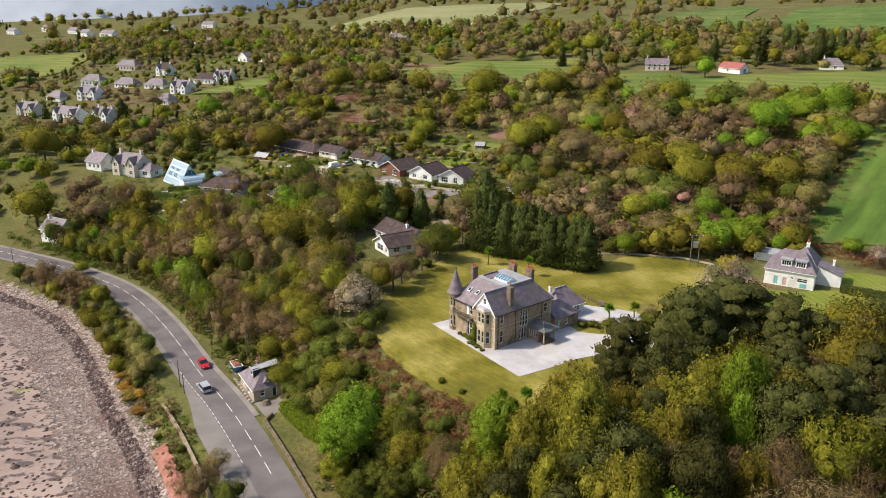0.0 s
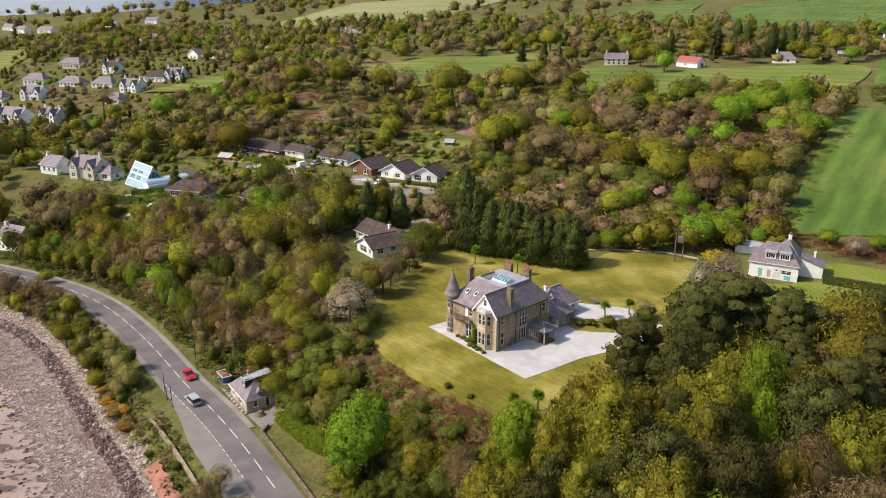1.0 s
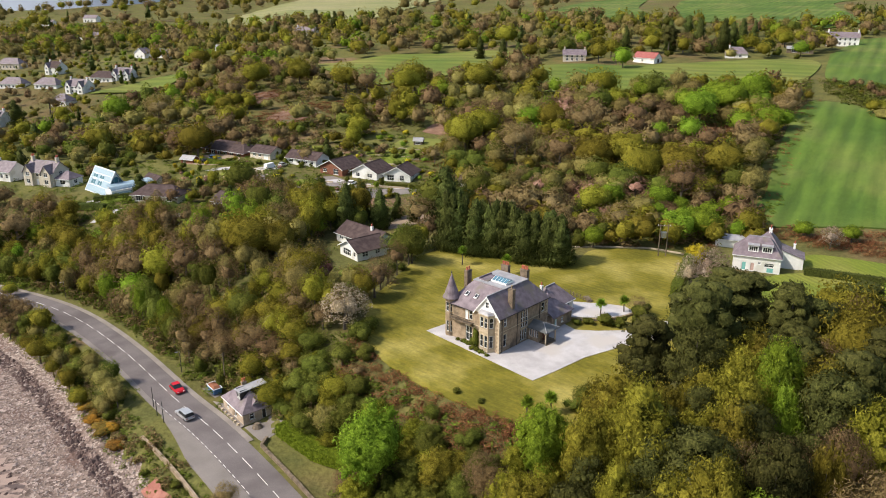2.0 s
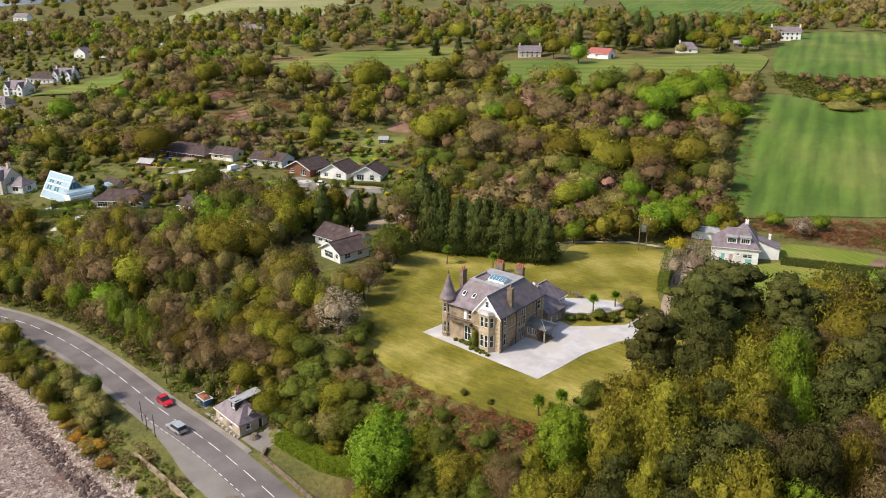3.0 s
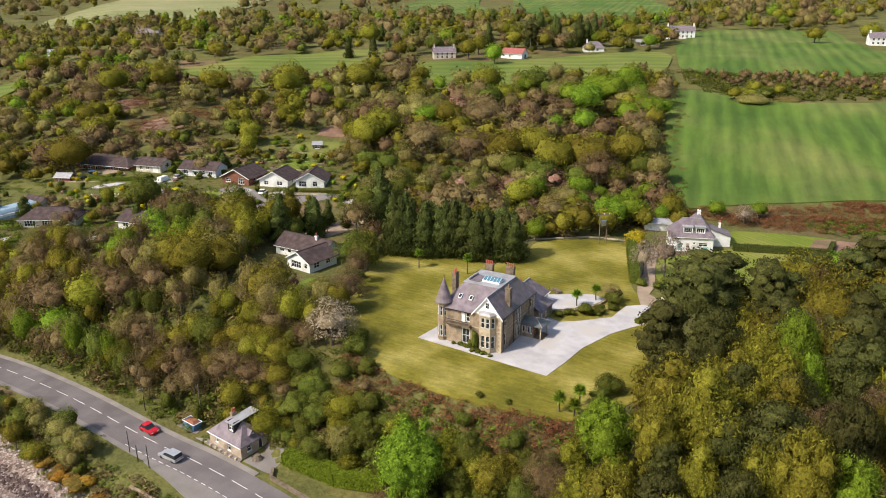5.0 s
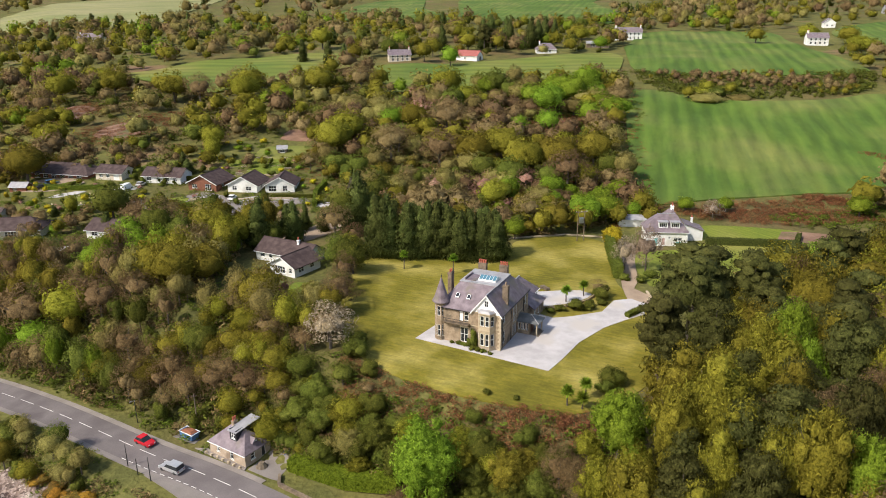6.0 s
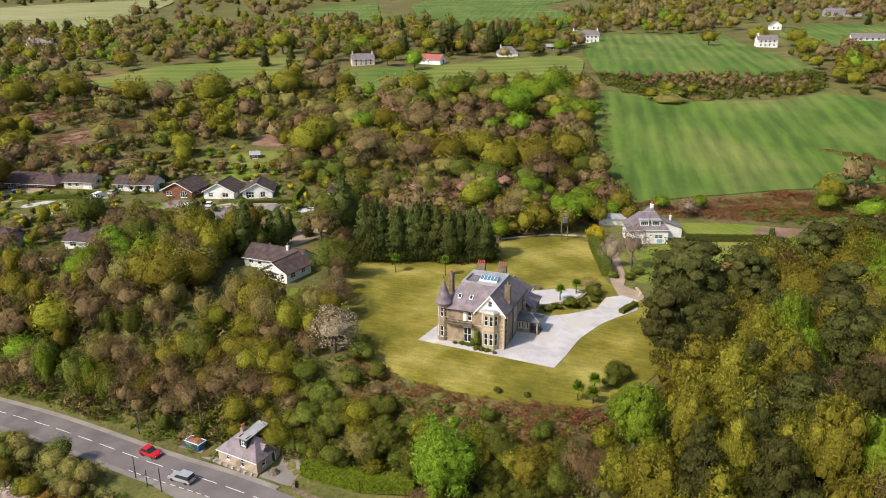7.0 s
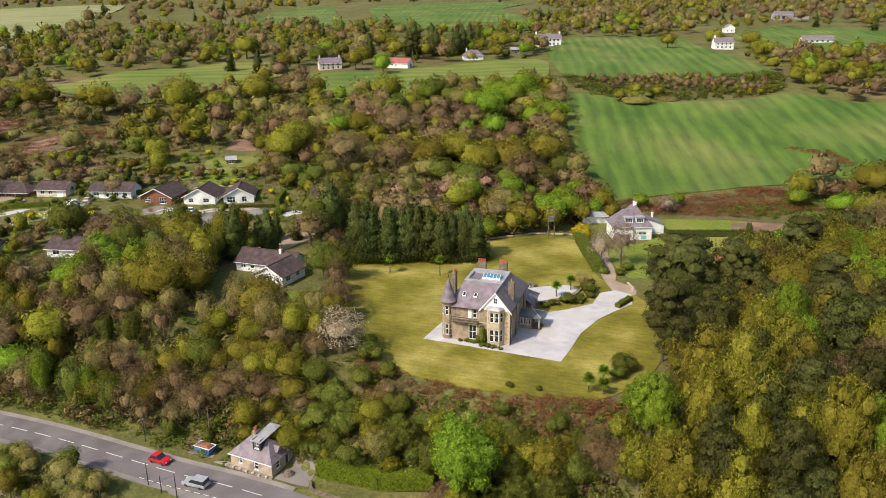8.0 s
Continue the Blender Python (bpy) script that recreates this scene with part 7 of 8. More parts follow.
UPLAND = [(20, 330), (150, 345), (186, 312), (205, 345), (80, 362), (94, 430), (0, 410), (-30, 480), (-90, 500), (-140, 460), (-120, 340), (-40, 322)]
for k, (zone, count, kind, high, wide) in enumerate(((SLOPE, 1100, "thicket", (1.4, 3.4), (1.2, 2.3)), (SLOPE, 700, "scrub", (1.2, 3.0), (1.2, 2.2)), (LEFT_WOOD, 1300, "thicket", (1.4, 3.6), (1.3, 2.6)), (LEFT_WOOD, 1500, "scrub", (1.4, 3.6), (1.3, 2.6)),
                                                     (HILLSIDE, 1100, "scrub", (1.4, 3.6), (1.6, 3.4)), (HILLSIDE, 700, "thicket", (1.2, 3.2), (1.4, 2.8)), (UPLAND, 1000, "scrub", (1.6, 4.0), (2.2, 4.4)), (UPLAND, 1100, "thicket", (1.6, 3.6), (2.0, 4.0)))):
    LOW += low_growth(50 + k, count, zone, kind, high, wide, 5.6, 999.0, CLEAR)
SEAWARD = [(-132, 236), (-110, 200), (-70, 150), (-45, 100), (-22, 95), (-50, 150), (-100, 222)]
LOW += low_growth(68, 2200, SEAWARD, "scrub", (0.8, 2.2), (0.8, 1.7), -15.0, -9.4)
LOW += low_growth(69, 1500, SEAWARD, "thicket", (0.8, 2.4), (0.8, 1.7), -14.5, -9.4)
LOW += low_growth(61, 800, [(-62, 372), (-44, 354), (-16, 366), (-8, 386), (-34, 394), (-54, 388)], "bracken", (0.3, 0.9), (1.2, 2.6))
LOW += low_growth(62, 600, [(-72, 414), (-60, 398), (-40, 408), (-46, 428)], "bracken", (0.3, 0.9), (1.2, 2.6))
LOW += low_growth(63, 500, [(110, 292), (114, 268), (136, 272), (134, 290)], "bracken", (0.3, 1.0), (1.0, 2.2))
LOW += low_growth(64, 300, [(193, 198), (197, 196), (203, 184), (198, 170), (193, 172), (197, 184)], "bracken", (1.0, 1.6), (0.7, 1.4))
LOW += low_growth(65, 300, [(141, 180), (148, 178), (156, 167), (151, 166), (144, 173)], "bracken", (1.0, 1.6), (0.7, 1.4))
LOW += low_growth(66, 900, [(190, 300), (200, 276), (222, 262), (268, 247), (310, 278), (264, 300), (226, 322), (208, 344)], "thicket", (1.4, 3.0), (1.6, 3.4))
LOW += low_growth(70, 2600, [(-150, 250), (-46, 140), (-36, 124), (-28, 120), (-40, 146), (-70, 192), (-140, 242)], "undergrowth", (0.4, 1.1), (0.6, 1.2), 3.9, 7.5)
LOW += low_growth(71, 2600, SEAWARD, "undergrowth", (0.3, 1.0), (0.6, 1.3), -12.0, -8.9)
LOW += low_growth(28, 3000, [(-150, 250), (-60, 120), (-40, 140), (-70, 200)], "undergrowth", (0.7, 2.4), (0.8, 1.7), 5.4, 12.0)
mass(LOW, "far", 8)


# ---- road lines, each mark a piece of the road ----
LINE_PTS = curve_points(ROAD, 1.0)
LINE_S = np.concatenate([[0], np.cumsum(np.hypot(*np.diff(LINE_PTS, axis=0).T))])


def on_road(s, d):
    """A point along the road at distance d from the centre line, and the heading there."""
    x, y = np.interp(s, LINE_S, LINE_PTS[:, 0]), np.interp(s, LINE_S, LINE_PTS[:, 1])
    x2, y2 = np.interp(s + 1, LINE_S, LINE_PTS[:, 0]), np.interp(s + 1, LINE_S, LINE_PTS[:, 1])
    a = math.atan2(y2 - y, x2 - x)
    return x + math.sin(a) * d, y - math.cos(a) * d, math.degrees(a)


def marks(name, s0, s1, step, long, wide, d):
    mesh = Geo().box(0, -wide / 2, 0, long, wide / 2, 0.006).mesh(name, LINE)
    s = s0
    while s < s1:
        x, y, a = on_road(s, d)
        ob = new(name, mesh)
        ob.parent = road
        ob.matrix_basis = pose(x, y, -0.768, 0, 0, a)
        s += step


marks("centre_dash", 216.4, 470, 6.0, 4.0, 0.13, -0.7)
marks("edge_dash", 222.0, 262, 1.9, 1.1, 0.12, -4.15)

# ---- shore ----
def stones(name, seed, count, s0, s1, d0, d1, size, material, label):
    """Many rounded stones strewn along the shore."""
    r = np.random.default_rng(seed)
    g = Geo()
    base = [(1, 0, 0), (0.3, 0.9, 0.1), (-0.8, 0.5, -0.1), (-0.7, -0.6, 0.1), (0.4, -0.85, -0.05), (0.1, 0.05, 0.75)]
    for _ in range(count):
        x, y, _a = on_road(r.uniform(s0, s1), r.uniform(d0, d1))
        k = size * r.uniform(0.4, 1.0) * (2.2 if r.random() < 0.04 else 1.0)
        turn, z = r.random() * 6.28, ground_z(x, y)
        c, s = math.cos(turn), math.sin(turn)
        g.add([(x + (a * c - b * s) * k, y + (a * s + b * c) * k, z + (h - 0.05) * k * 0.8) for a, b, h in base], [(0, 1, 5), (1, 2, 5), (2, 3, 5), (3, 4, 5), (4, 0, 5)])
    solid(name, g, material, label, "stones", kind="stuff")


stones("beach_stones", 31, 5200, 190, 360, -30, -15.5, 0.32, ROCK, "grey and pink stones strewn over the beach")
stones("beach_stones", 32, 800, 190, 360, -17.5, -14.8, 0.42, surface("pale_boulders", (0.29, 0.23, 0.195), (0.44, 0.365, 0.315), 1.5, 8.0), "pale boulders at the head of the beach")
stones("seaweed", 33, 2600, 190, 380, -20.9, -17.9, 0.5, WEED_LINE, "dark stranded seaweed along the tide line")
stones("seaweed", 34, 2400, 190, 380, -70, -31, 0.5, WEED_LINE, "dark weed patches on the wet sand")
g = Geo()
for i in range(14):
    s = 208 + i * 2.2
    x0, y0, _a = on_road(s, -16.6)
    x1, y1, _a = on_road(s + 2.1, -16.6)
    x2, y2, _a = on_road(s + 2.1, -14.0 + 0.4 * math.sin(i * 2.1))
    x3, y3, _a = on_road(s, -14.0 + 0.4 * math.sin(i * 2.1 - 2.1))
    g.add([(x0, y0, -4.6), (x1, y1, -4.6), (x2, y2, -4.6), (x3, y3, -4.6), (x0, y0, -3.7), (x1, y1, -3.6), (x2, y2, -2.2), (x3, y3, -2.3)],
          [(4, 5, 6, 7), (0, 1, 5, 4), (1, 2, 6, 5), (3, 0, 4, 7), (2, 3, 7, 6)])
solid("rock_ledge", g, RED_ROCK, "red sandstone ledge above the beach", "rock")
sea = Geo()
for i in range(26):
    x0, y0, _a = on_road(200 + i * 2, -11.4)
    x1, y1, _a = on_road(202 + i * 2, -11.4)
    a = math.atan2(y1 - y0, x1 - x0)
    nx_, ny_ = math.sin(a) * 0.5, -math.cos(a) * 0.5
    sea.add([(x0, y0, -2.6), (x1, y1, -2.6), (x1 + nx_, y1 + ny_, -2.6), (x0 + nx_, y0 + ny_, -2.6), (x0, y0, -0.9), (x1, y1, -0.9), (x1 + nx_, y1 + ny_, -0.9), (x0 + nx_, y0 + ny_, -0.9)],
            [(4, 5, 6, 7), (1, 0, 4, 5), (3, 2, 6, 7), (0, 3, 7, 4), (2, 1, 5, 6)])
solid("sea_wall", sea, STONE, "old stone retaining wall above the beach", "wall")


# ---- hedges, walls and fences ----
def hedge(name, pts, wide, high, material, label, size=0.28, count=90):
    """A clipped hedge: a leafy box along a line."""
    r = np.random.default_rng(int(abs(pts[0][0] * 10)))
    g = Geo()
    V = []
    for (ax, ay), (bx, by) in zip(pts, pts[1:]):
        ln = math.hypot(bx - ax, by - ay)
        ex, ey = (bx - ax) / ln, (by - ay) / ln
        za, zb = ground_z(ax, ay), ground_z(bx, by)
        w, core = wide / 2, 0.9
        c = [(ax + ey * w * core, ay - ex * w * core), (bx + ey * w * core, by - ex * w * core), (bx - ey * w * core, by + ex * w * core), (ax - ey * w * core, ay + ex * w * core)]
        z = [za, zb, zb, za]
        g.add([(*p, q - 0.2) for p, q in zip(c, z)] + [(*p, q + high * 0.94) for p, q in zip(c, z)], [(4, 5, 6, 7), (0, 1, 5, 4), (1, 2, 6, 5), (2, 3, 7, 6), (3, 0, 4, 7)])
        for _ in range(int(count * ln)):
            u, k = r.random() * ln, r.random()
            if k < 0.45:
                p, n = (u, r.uniform(-w, w), high), (0, 0, 1)
            elif k < 0.92:
                side = 1 if r.random() < 0.5 else -1
                p, n = (u, side * w, r.uniform(0, high)), (0, side, 0)
            else:
                end = r.random() < 0.5
                p, n = (0 if end else ln, r.uniform(-w, w), r.uniform(0, high)), (-1 if end else 1, 0, 0)
            n = Vector(n) + Vector(r.normal(size=3)) * 0.55
            t = n.cross(Vector(r.normal(size=3))).normalized()
            b = n.cross(t).normalized()
            o = Vector((ax + ex * p[0] - ey * p[1], ay + ey * p[0] + ex * p[1], za + (zb - za) * p[0] / ln + p[2])) + Vector(r.normal(size=3)) * 0.05
            s = size * r.uniform(0.5, 1.2)
            V += [tuple(o - t * s * 0.6), tuple(o + b * s * 0.6), tuple(o + t * s * 0.6)]
    k = len(V) // 3
    g.add(V, [(3 * i, 3 * i + 1, 3 * i + 2) for i in range(k)])
    return solid(name, g, material, label, "hedge")


hedge("clipped_hedge", [(90.5, 163.2), (109.5, 150.4)], 1.6, 1.9, LEAF["dark"], "long clipped green hedge beside the cottage lawn")
hedge("clipped_hedge", [(109.7, 150.6), (116.5, 155.6)], 1.2, 1.4, LEAF["dark"], "clipped hedge closing the cottage garden")
hedge("clipped_hedge", [(66.5, 173.5), (53.5, 153)], 2.4, 3.2, LEAF["shrub"], "tall dark hedge along the track")
hedge("roadside_hedge", [(-30.8, 133.2), (-24.0, 123.6), (-17.5, 117.0)], 3.2, 2.3, LEAF["green"], "thick bright green hedge beside the road", 0.4, 110)
hedge("garden_hedge", [(-98, 264), (-86, 262), (-84, 259)], 1.6, 1.8, LEAF["dark"], "dark clipped garden hedge")
hedge("garden_hedge", [(-72, 318), (-60, 305), (-50, 300)], 1.4, 1.5, LEAF["weed"], "green garden hedge along the lane")
hedge("garden_hedge", [(-66, 279), (-52, 277), (-48, 283)], 1.4, 1.4, LEAF["weed"], "green garden hedge by the lane")
hedge("low_hedge", [(40.8, 133.9), (46.5, 135.6)], 1.3, 1.1, LEAF["shrub"], "low rounded hedge beside the drive")


def dry_wall(name, pts, thick, high, material, label, sink=0.3):
    g = Geo()
    r = np.random.default_rng(9)
    for (ax, ay), (bx, by) in zip(pts, pts[1:]):
        ln = math.hypot(bx - ax, by - ay)
        n = max(1, int(ln / 0.55))
        for i in range(n):
            for row in range(max(1, int(high / 0.32))):
                u0, u1 = i / n, (i + 0.96) / n
                w = thick / 2 * r.uniform(0.85, 1.1)
                ex, ey = (bx - ax) / ln, (by - ay) / ln
                z = ground_z(ax + (bx - ax) * u0, ay + (by - ay) * u0) - sink
                c = [(ax + (bx - ax) * u0 + ey * w, ay + (by - ay) * u0 - ex * w), (ax + (bx - ax) * u1 + ey * w, ay + (by - ay) * u1 - ex * w),
                     (ax + (bx - ax) * u1 - ey * w, ay + (by - ay) * u1 + ex * w), (ax + (bx - ax) * u0 - ey * w, ay + (by - ay) * u0 + ex * w)]
                g.prism(c, z + row * 0.32 + (sink if row else 0), z + sink + row * 0.32 + 0.3 * r.uniform(0.9, 1.1), 0.97)
    return solid(name, g, material, label, "wall")


dry_wall("stone_wall", [(-33.5, 131.5), (-34.3, 129.0), (-31.0, 123.2), (-27.2, 116.4), (-22.3, 107.2), (-16.5, 96)], 0.5, 0.7, SOOTY_STONE, "low stone garden wall beside the road")
dry_wall("kerb_wall", [(27.2, 146.0), (30, 144.4), (34, 144.0), (38.5, 144.6), (42.6, 146.8)], 0.4, 0.8, STONE, "curved low stone wall edging the yard")
dry_wall("kerb_wall", [(50.5, 139.0), (52.6, 140.5), (54, 143.5)], 0.5, 0.5, PALE_STONE, "low curved stone wall at the drive junction")
dry_wall("field_wall", [(36, 190), (48, 190.5), (62, 187), (70, 180)], 0.5, 0.6, PALE_STONE, "old stone wall at the lawn's upper edge")
fence = thing("yard_fence", "weathered wooden rail fence with planters at the yard", "fence")
for i in range(9):
    u = i / 8
    x, y = 9.6 + 0.779 * (34.2 - 1.6 * u) - 0.627 * (9 - 8 * u), 132.1 + 0.627 * (34.2 - 1.6 * u) + 0.779 * (9 - 8 * u)
    part("post", Geo().box(x - 0.06, y - 0.06, 12.8, x + 0.06, y + 0.06, 14.15), TIMBER, fence)
    if i:
        for z in (13.4, 13.85):
            part("rail", Geo().tube([(px, py, z), (x, y, z)], [0.05, 0.05], 4), TIMBER, fence)
    px, py = x, y
part("planter", Geo().box(34.0, 153.8, 12.9, 35.0, 156.4, 13.6), TIMBER, fence)

# ---- poles, lamps and posts ----
hp = thing("power_pole", "wooden twin power pole with a grey transformer", "power pole", m=pose(62.4, 180.6, 13.0, 0, 0, -12))
for x in (-0.95, 0.95):
    part("pole", Geo().cyl(x, 0, -0.3, 8.6, 0.15, 0.11, 8), TIMBER, hp)
part("crossarm", Geo().box(-1.7, -0.09, 8.1, 1.7, 0.09, 8.3).box(-1.1, -0.08, 5.0, 1.1, 0.08, 5.16), TIMBER, hp)
part("transformer", Geo().box(-0.55, -0.5, 5.2, 0.55, 0.35, 6.5).box(-0.62, -0.56, 6.5, 0.62, 0.4, 6.6), METAL, hp)
for x in (-1.5, 0, 1.5):
    part("insulator", Geo().cyl(x, 0, 8.3, 8.55, 0.06, 0.05, 6), PAINT, hp)


def lamp_post(s, d, high, arm, label):
    x, y, a = on_road(s, d)
    ob = thing("lamp_post", label, "lamp post", "posts beside the coast road", pose(x, y, -0.85, 0, 0, a - 90))
    part("post", Geo().cyl(0, 0, -0.2, high, 0.09, 0.06, 8), BLACKISH, ob)
    if arm:
        part("arm", Geo().tube([(0, 0, high - 0.1), (0.1, 0, high + 0.25), (arm, 0, high + 0.35)], [0.04, 0.04, 0.035], 5), METAL, ob)
        part("lamp_head", Geo().box(arm - 0.1, -0.11, high + 0.29, arm + 0.5, 0.11, high + 0.42), METAL, ob)
    return ob


lamp_post(260.0, -5.2, 4.4, 0, "dark post beside the lay-by")
lamp_post(253.4, -6.2, 4.6, 0, "dark post beside the lay-by")
lamp_post(256.6, -6.0, 3.2, 0, "short dark post beside the lay-by")
lamp_post(270.5, 5.0, 4.6, -0.9, "street lamp with grey arm on the footway")
lamp_post(330, 4.9, 4.6, -0.9, "street lamp with grey arm on the footway")
lamp_post(372, -5.6, 5.0, 0.9, "street lamp with grey arm beside the road")
tp = thing("telegraph_pole", "slim wooden telegraph pole behind the cottage", "telegraph pole", m=pose(-43.6, 153.4, -0.6))
part("pole", Geo().cyl(0, 0, -0.3, 7.2, 0.13, 0.09, 8), TIMBER, tp)
part("crossarm", Geo().box(-0.5, -0.05, 6.7, 0.5, 0.05, 6.8), TIMBER, tp)


# ---- vehicles ----
def vehicle(name, label, paint, x, y, z, yaw, long=4.1, wide=1.75, high=1.45, van=False, estate=False):
    ob = thing(name, label, "car", m=pose(x, y, z, 0, 0, yaw))
    h, w = long / 2, wide / 2
    g = Geo()
    side = [(-h, 0.35), (-h + 0.05, 0.75), (-h + 0.25, 0.92), (h * 0.35, 0.95), (h - 0.25, 0.78), (h, 0.55), (h, 0.32)]
    n = len(side)
    g.add([(a, -w, b) for a, b in side] + [(a, w, b) for a, b in side], [tuple(range(n)), tuple(range(2 * n - 1, n - 1, -1))] + [(i, i + n, (i + 1) % n + n, (i + 1) % n) for i in range(n)])
    rear = -h + (0.1 if van or estate else 0.35)
    front = h * (0.75 if van else 0.42)
    roof_r, roof_f = rear + (0.12 if van or estate else 0.45), front - (0.35 if van else 0.75)
    i = 0.14
    body = part("body", g, paint, ob)
    cab = [(rear, -w + 0.04, 0.9), (front, -w + 0.04, 0.9), (front, w - 0.04, 0.9), (rear, w - 0.04, 0.9), (roof_r, -w + i, high), (roof_f, -w + i, high), (roof_f, w - i, high), (roof_r, w - i, high)]
    part("cabin_glass", Geo().add(cab, [(0, 1, 5, 4), (1, 2, 6, 5), (2, 3, 7, 6), (3, 0, 4, 7)]), paint if van else PANE, ob)
    part("roof_panel", Geo().box(roof_r, -w + i - 0.02, high - 0.02, roof_f, w - i + 0.02, high + 0.05), paint, ob)
    for sx in (-h * 0.62, h * 0.62):
        for sy in (-w, w - 0.2):
            wheel = part("wheel", Geo().add([(sx + 0.31 * math.cos(k * math.pi / 6), sy + t, 0.31 + 0.31 * math.sin(k * math.pi / 6)) for t in (0, 0.2) for k in range(12)],
                         [tuple(range(12)), tuple(range(23, 11, -1))] + [(k, k + 12, (k + 1) % 12 + 12, (k + 1) % 12) for k in range(12)]), BLACKISH, ob)
    for sy in (-w + 0.12, w - 0.42):
        part("headlight", Geo().box(h - 0.02, sy, 0.55, h + 0.02, sy + 0.3, 0.7), PAINT, ob)
        part("tail_light", Geo().box(-h - 0.02, sy, 0.62, -h + 0.03, sy + 0.3, 0.82), RED_TIN, ob)
    return ob


RED_PAINT = surface("red_car_paint", (0.42, 0.012, 0.02), (0.5, 0.02, 0.03), 1.0, 20.0, rough=0.25, relief=0.0)
SILVER = surface("silver_car_paint", (0.5, 0.5, 0.51), (0.56, 0.56, 0.57), 1.0, 20.0, rough=0.3, metal=0.5, relief=0.0)
BLUE = surface("blue_car_paint", (0.05, 0.14, 0.3), (0.08, 0.18, 0.36), 1.0, 20.0, rough=0.35, relief=0.0)
x, y, a = on_road(263.1, 0.95)
vehicle("red_car", "red hatchback driving on the coast road", RED_PAINT, x, y, -0.77, a + 180, 4.0, 1.75, 1.5)
x, y, a = on_road(252.5, -2.4)
vehicle("silver_estate", "silver estate car driving on the coast road", SILVER, x, y, -0.77, a, 4.6, 1.85, 1.6, estate=True)
vehicle("white_van", "white van parked on the hillside lane", PAINT, -43.5, 296, ground_z(-43.5, 296), 50, 4.8, 1.9, 1.9, van=True)
vehicle("white_car", "white car parked before the bungalows", PAINT, -13.5, 266.5, ground_z(-13.5, 266.5), 60, 4.2, 1.8, 1.5)
vehicle("silver_car", "silver car parked beside the van", SILVER, -38.5, 297.5, ground_z(-38.5, 297.5), 50, 4.2, 1.8, 1.5)
vehicle("blue_car", "blue car parked at the timber lodge", BLUE, -66.5, 317.5, ground_z(-66.5, 317.5), 20, 4.4, 1.8, 1.7, estate=True)
vehicle("dark_car", "dark car parked at the timber lodge", BLACKISH, -69.5, 314.5, ground_z(-69.5, 314.5), 10, 4.2, 1.8, 1.45)
skip = thing("skip", "blue metal skip heaped with rusty waste", "skip", m=pose(-45.4, 150.8, -0.75, 0, 0, -59))
part("hopper", Geo().prism([(-1.5, -0.8), (1.5, -0.8), (1.5, 0.8), (-1.5, 0.8)], 0.1, 1.35, 1.18), BLUE, skip)
part("rim", Geo().box(-1.85, -1.0, 1.33, 1.85, -0.9, 1.43).box(-1.85, 0.9, 1.33, 1.85, 1.0, 1.43).box(-1.85, -0.9, 1.33, -1.75, 0.9, 1.43).box(1.75, -0.9, 1.33, 1.85, 0.9, 1.43), PAINT, skip)
part("waste", Geo().prism([(-1.6, -0.85), (1.6, -0.85), (1.6, 0.85), (-1.6, 0.85)], 1.3, 1.75, 0.6), EARTH, skip)
for i, (bx_, by_) in enumerate(((-31.2, 136.8), (-30.6, 137.5))):
    wb = thing("wheelie_bin", "blue plastic wheelie bin beside the cottage", "bin", "bins", pose(bx_, by_, -0.8, 0, 0, 20 * i))
    part("bin_body", Geo().prism([(-0.24, -0.28), (0.24, -0.28), (0.24, 0.28), (-0.24, 0.28)], 0, 0.95, 1.15), BLUE, wb)
    part("lid", Geo().box(-0.3, -0.34, 0.95, 0.3, 0.34, 1.03), BLUE, wb)
sheet("cottage_yard", [(-38.0, 136.0), (-34.2, 130.6), (-32.4, 132.6), (-29.6, 136.2), (-31.5, 139.2), (-33.4, 138.9)], 1.5, 0.05, OLD_ASPHALT, "pale asphalt yard beside the roadside cottage", "yard")
sheet("cottage_apron", [(-45.2, 146.8), (-38.6, 135.8), (-38.0, 136.6), (-43.0, 145.4)], 1.5, 0.16, FOOTWAY, "stony pale apron before the roadside cottage", "yard", smooth=False)
sheet("skip_pad", [(-48.2, 152.6), (-45.0, 148.2), (-43.8, 149.4), (-45.2, 153.0)], 1.5, 0.05, OLD_ASPHALT, "small pale parking pad", "yard")
for i in range(7):
    u = i / 6
    stone = Geo().prism([(-0.28, -0.2), (0.3, -0.22), (0.26, 0.2), (-0.24, 0.22)], 0, 0.34, 0.75)
    solid("edge_stone", stone, PALE_STONE, "pale edging stone along the cottage front", "stone", "edging stones", m=pose(-43.6 + 4.4 * u, 144.2 - 7.4 * u, -0.66, 0, 0, 40 * i))
solid("wood_heap", Geo().cyl(0, 0, 0, 0.9, 1.1, 0.5, 9), TIMBER, "heap of logs and garden clutter by the cottage", "firewood", m=pose(-35.6, 135.7, -0.8))

# ---- lanes and gardens of the bungalows ----
sheet("lane", [(-60, 284), (-46, 288), (-36, 270), (-33, 266), (-28, 276), (-20, 279), (-10, 262), (-1, 258), (8, 256), (8, 252), (-3, 250), (-16, 248), (-20, 262), (-26, 272), (-32, 258), (-39, 266), (-48, 284)], 3.0, 0.08,
      OLD_ASPHALT, "pale lane between the bungalows", "lane")
sheet("lodge_forecourt", [(-80, 318), (-66, 308), (-56, 312), (-62, 322), (-74, 326)], 3.0, 0.08, DIRT, "pale forecourt before the timber lodge", "yard")
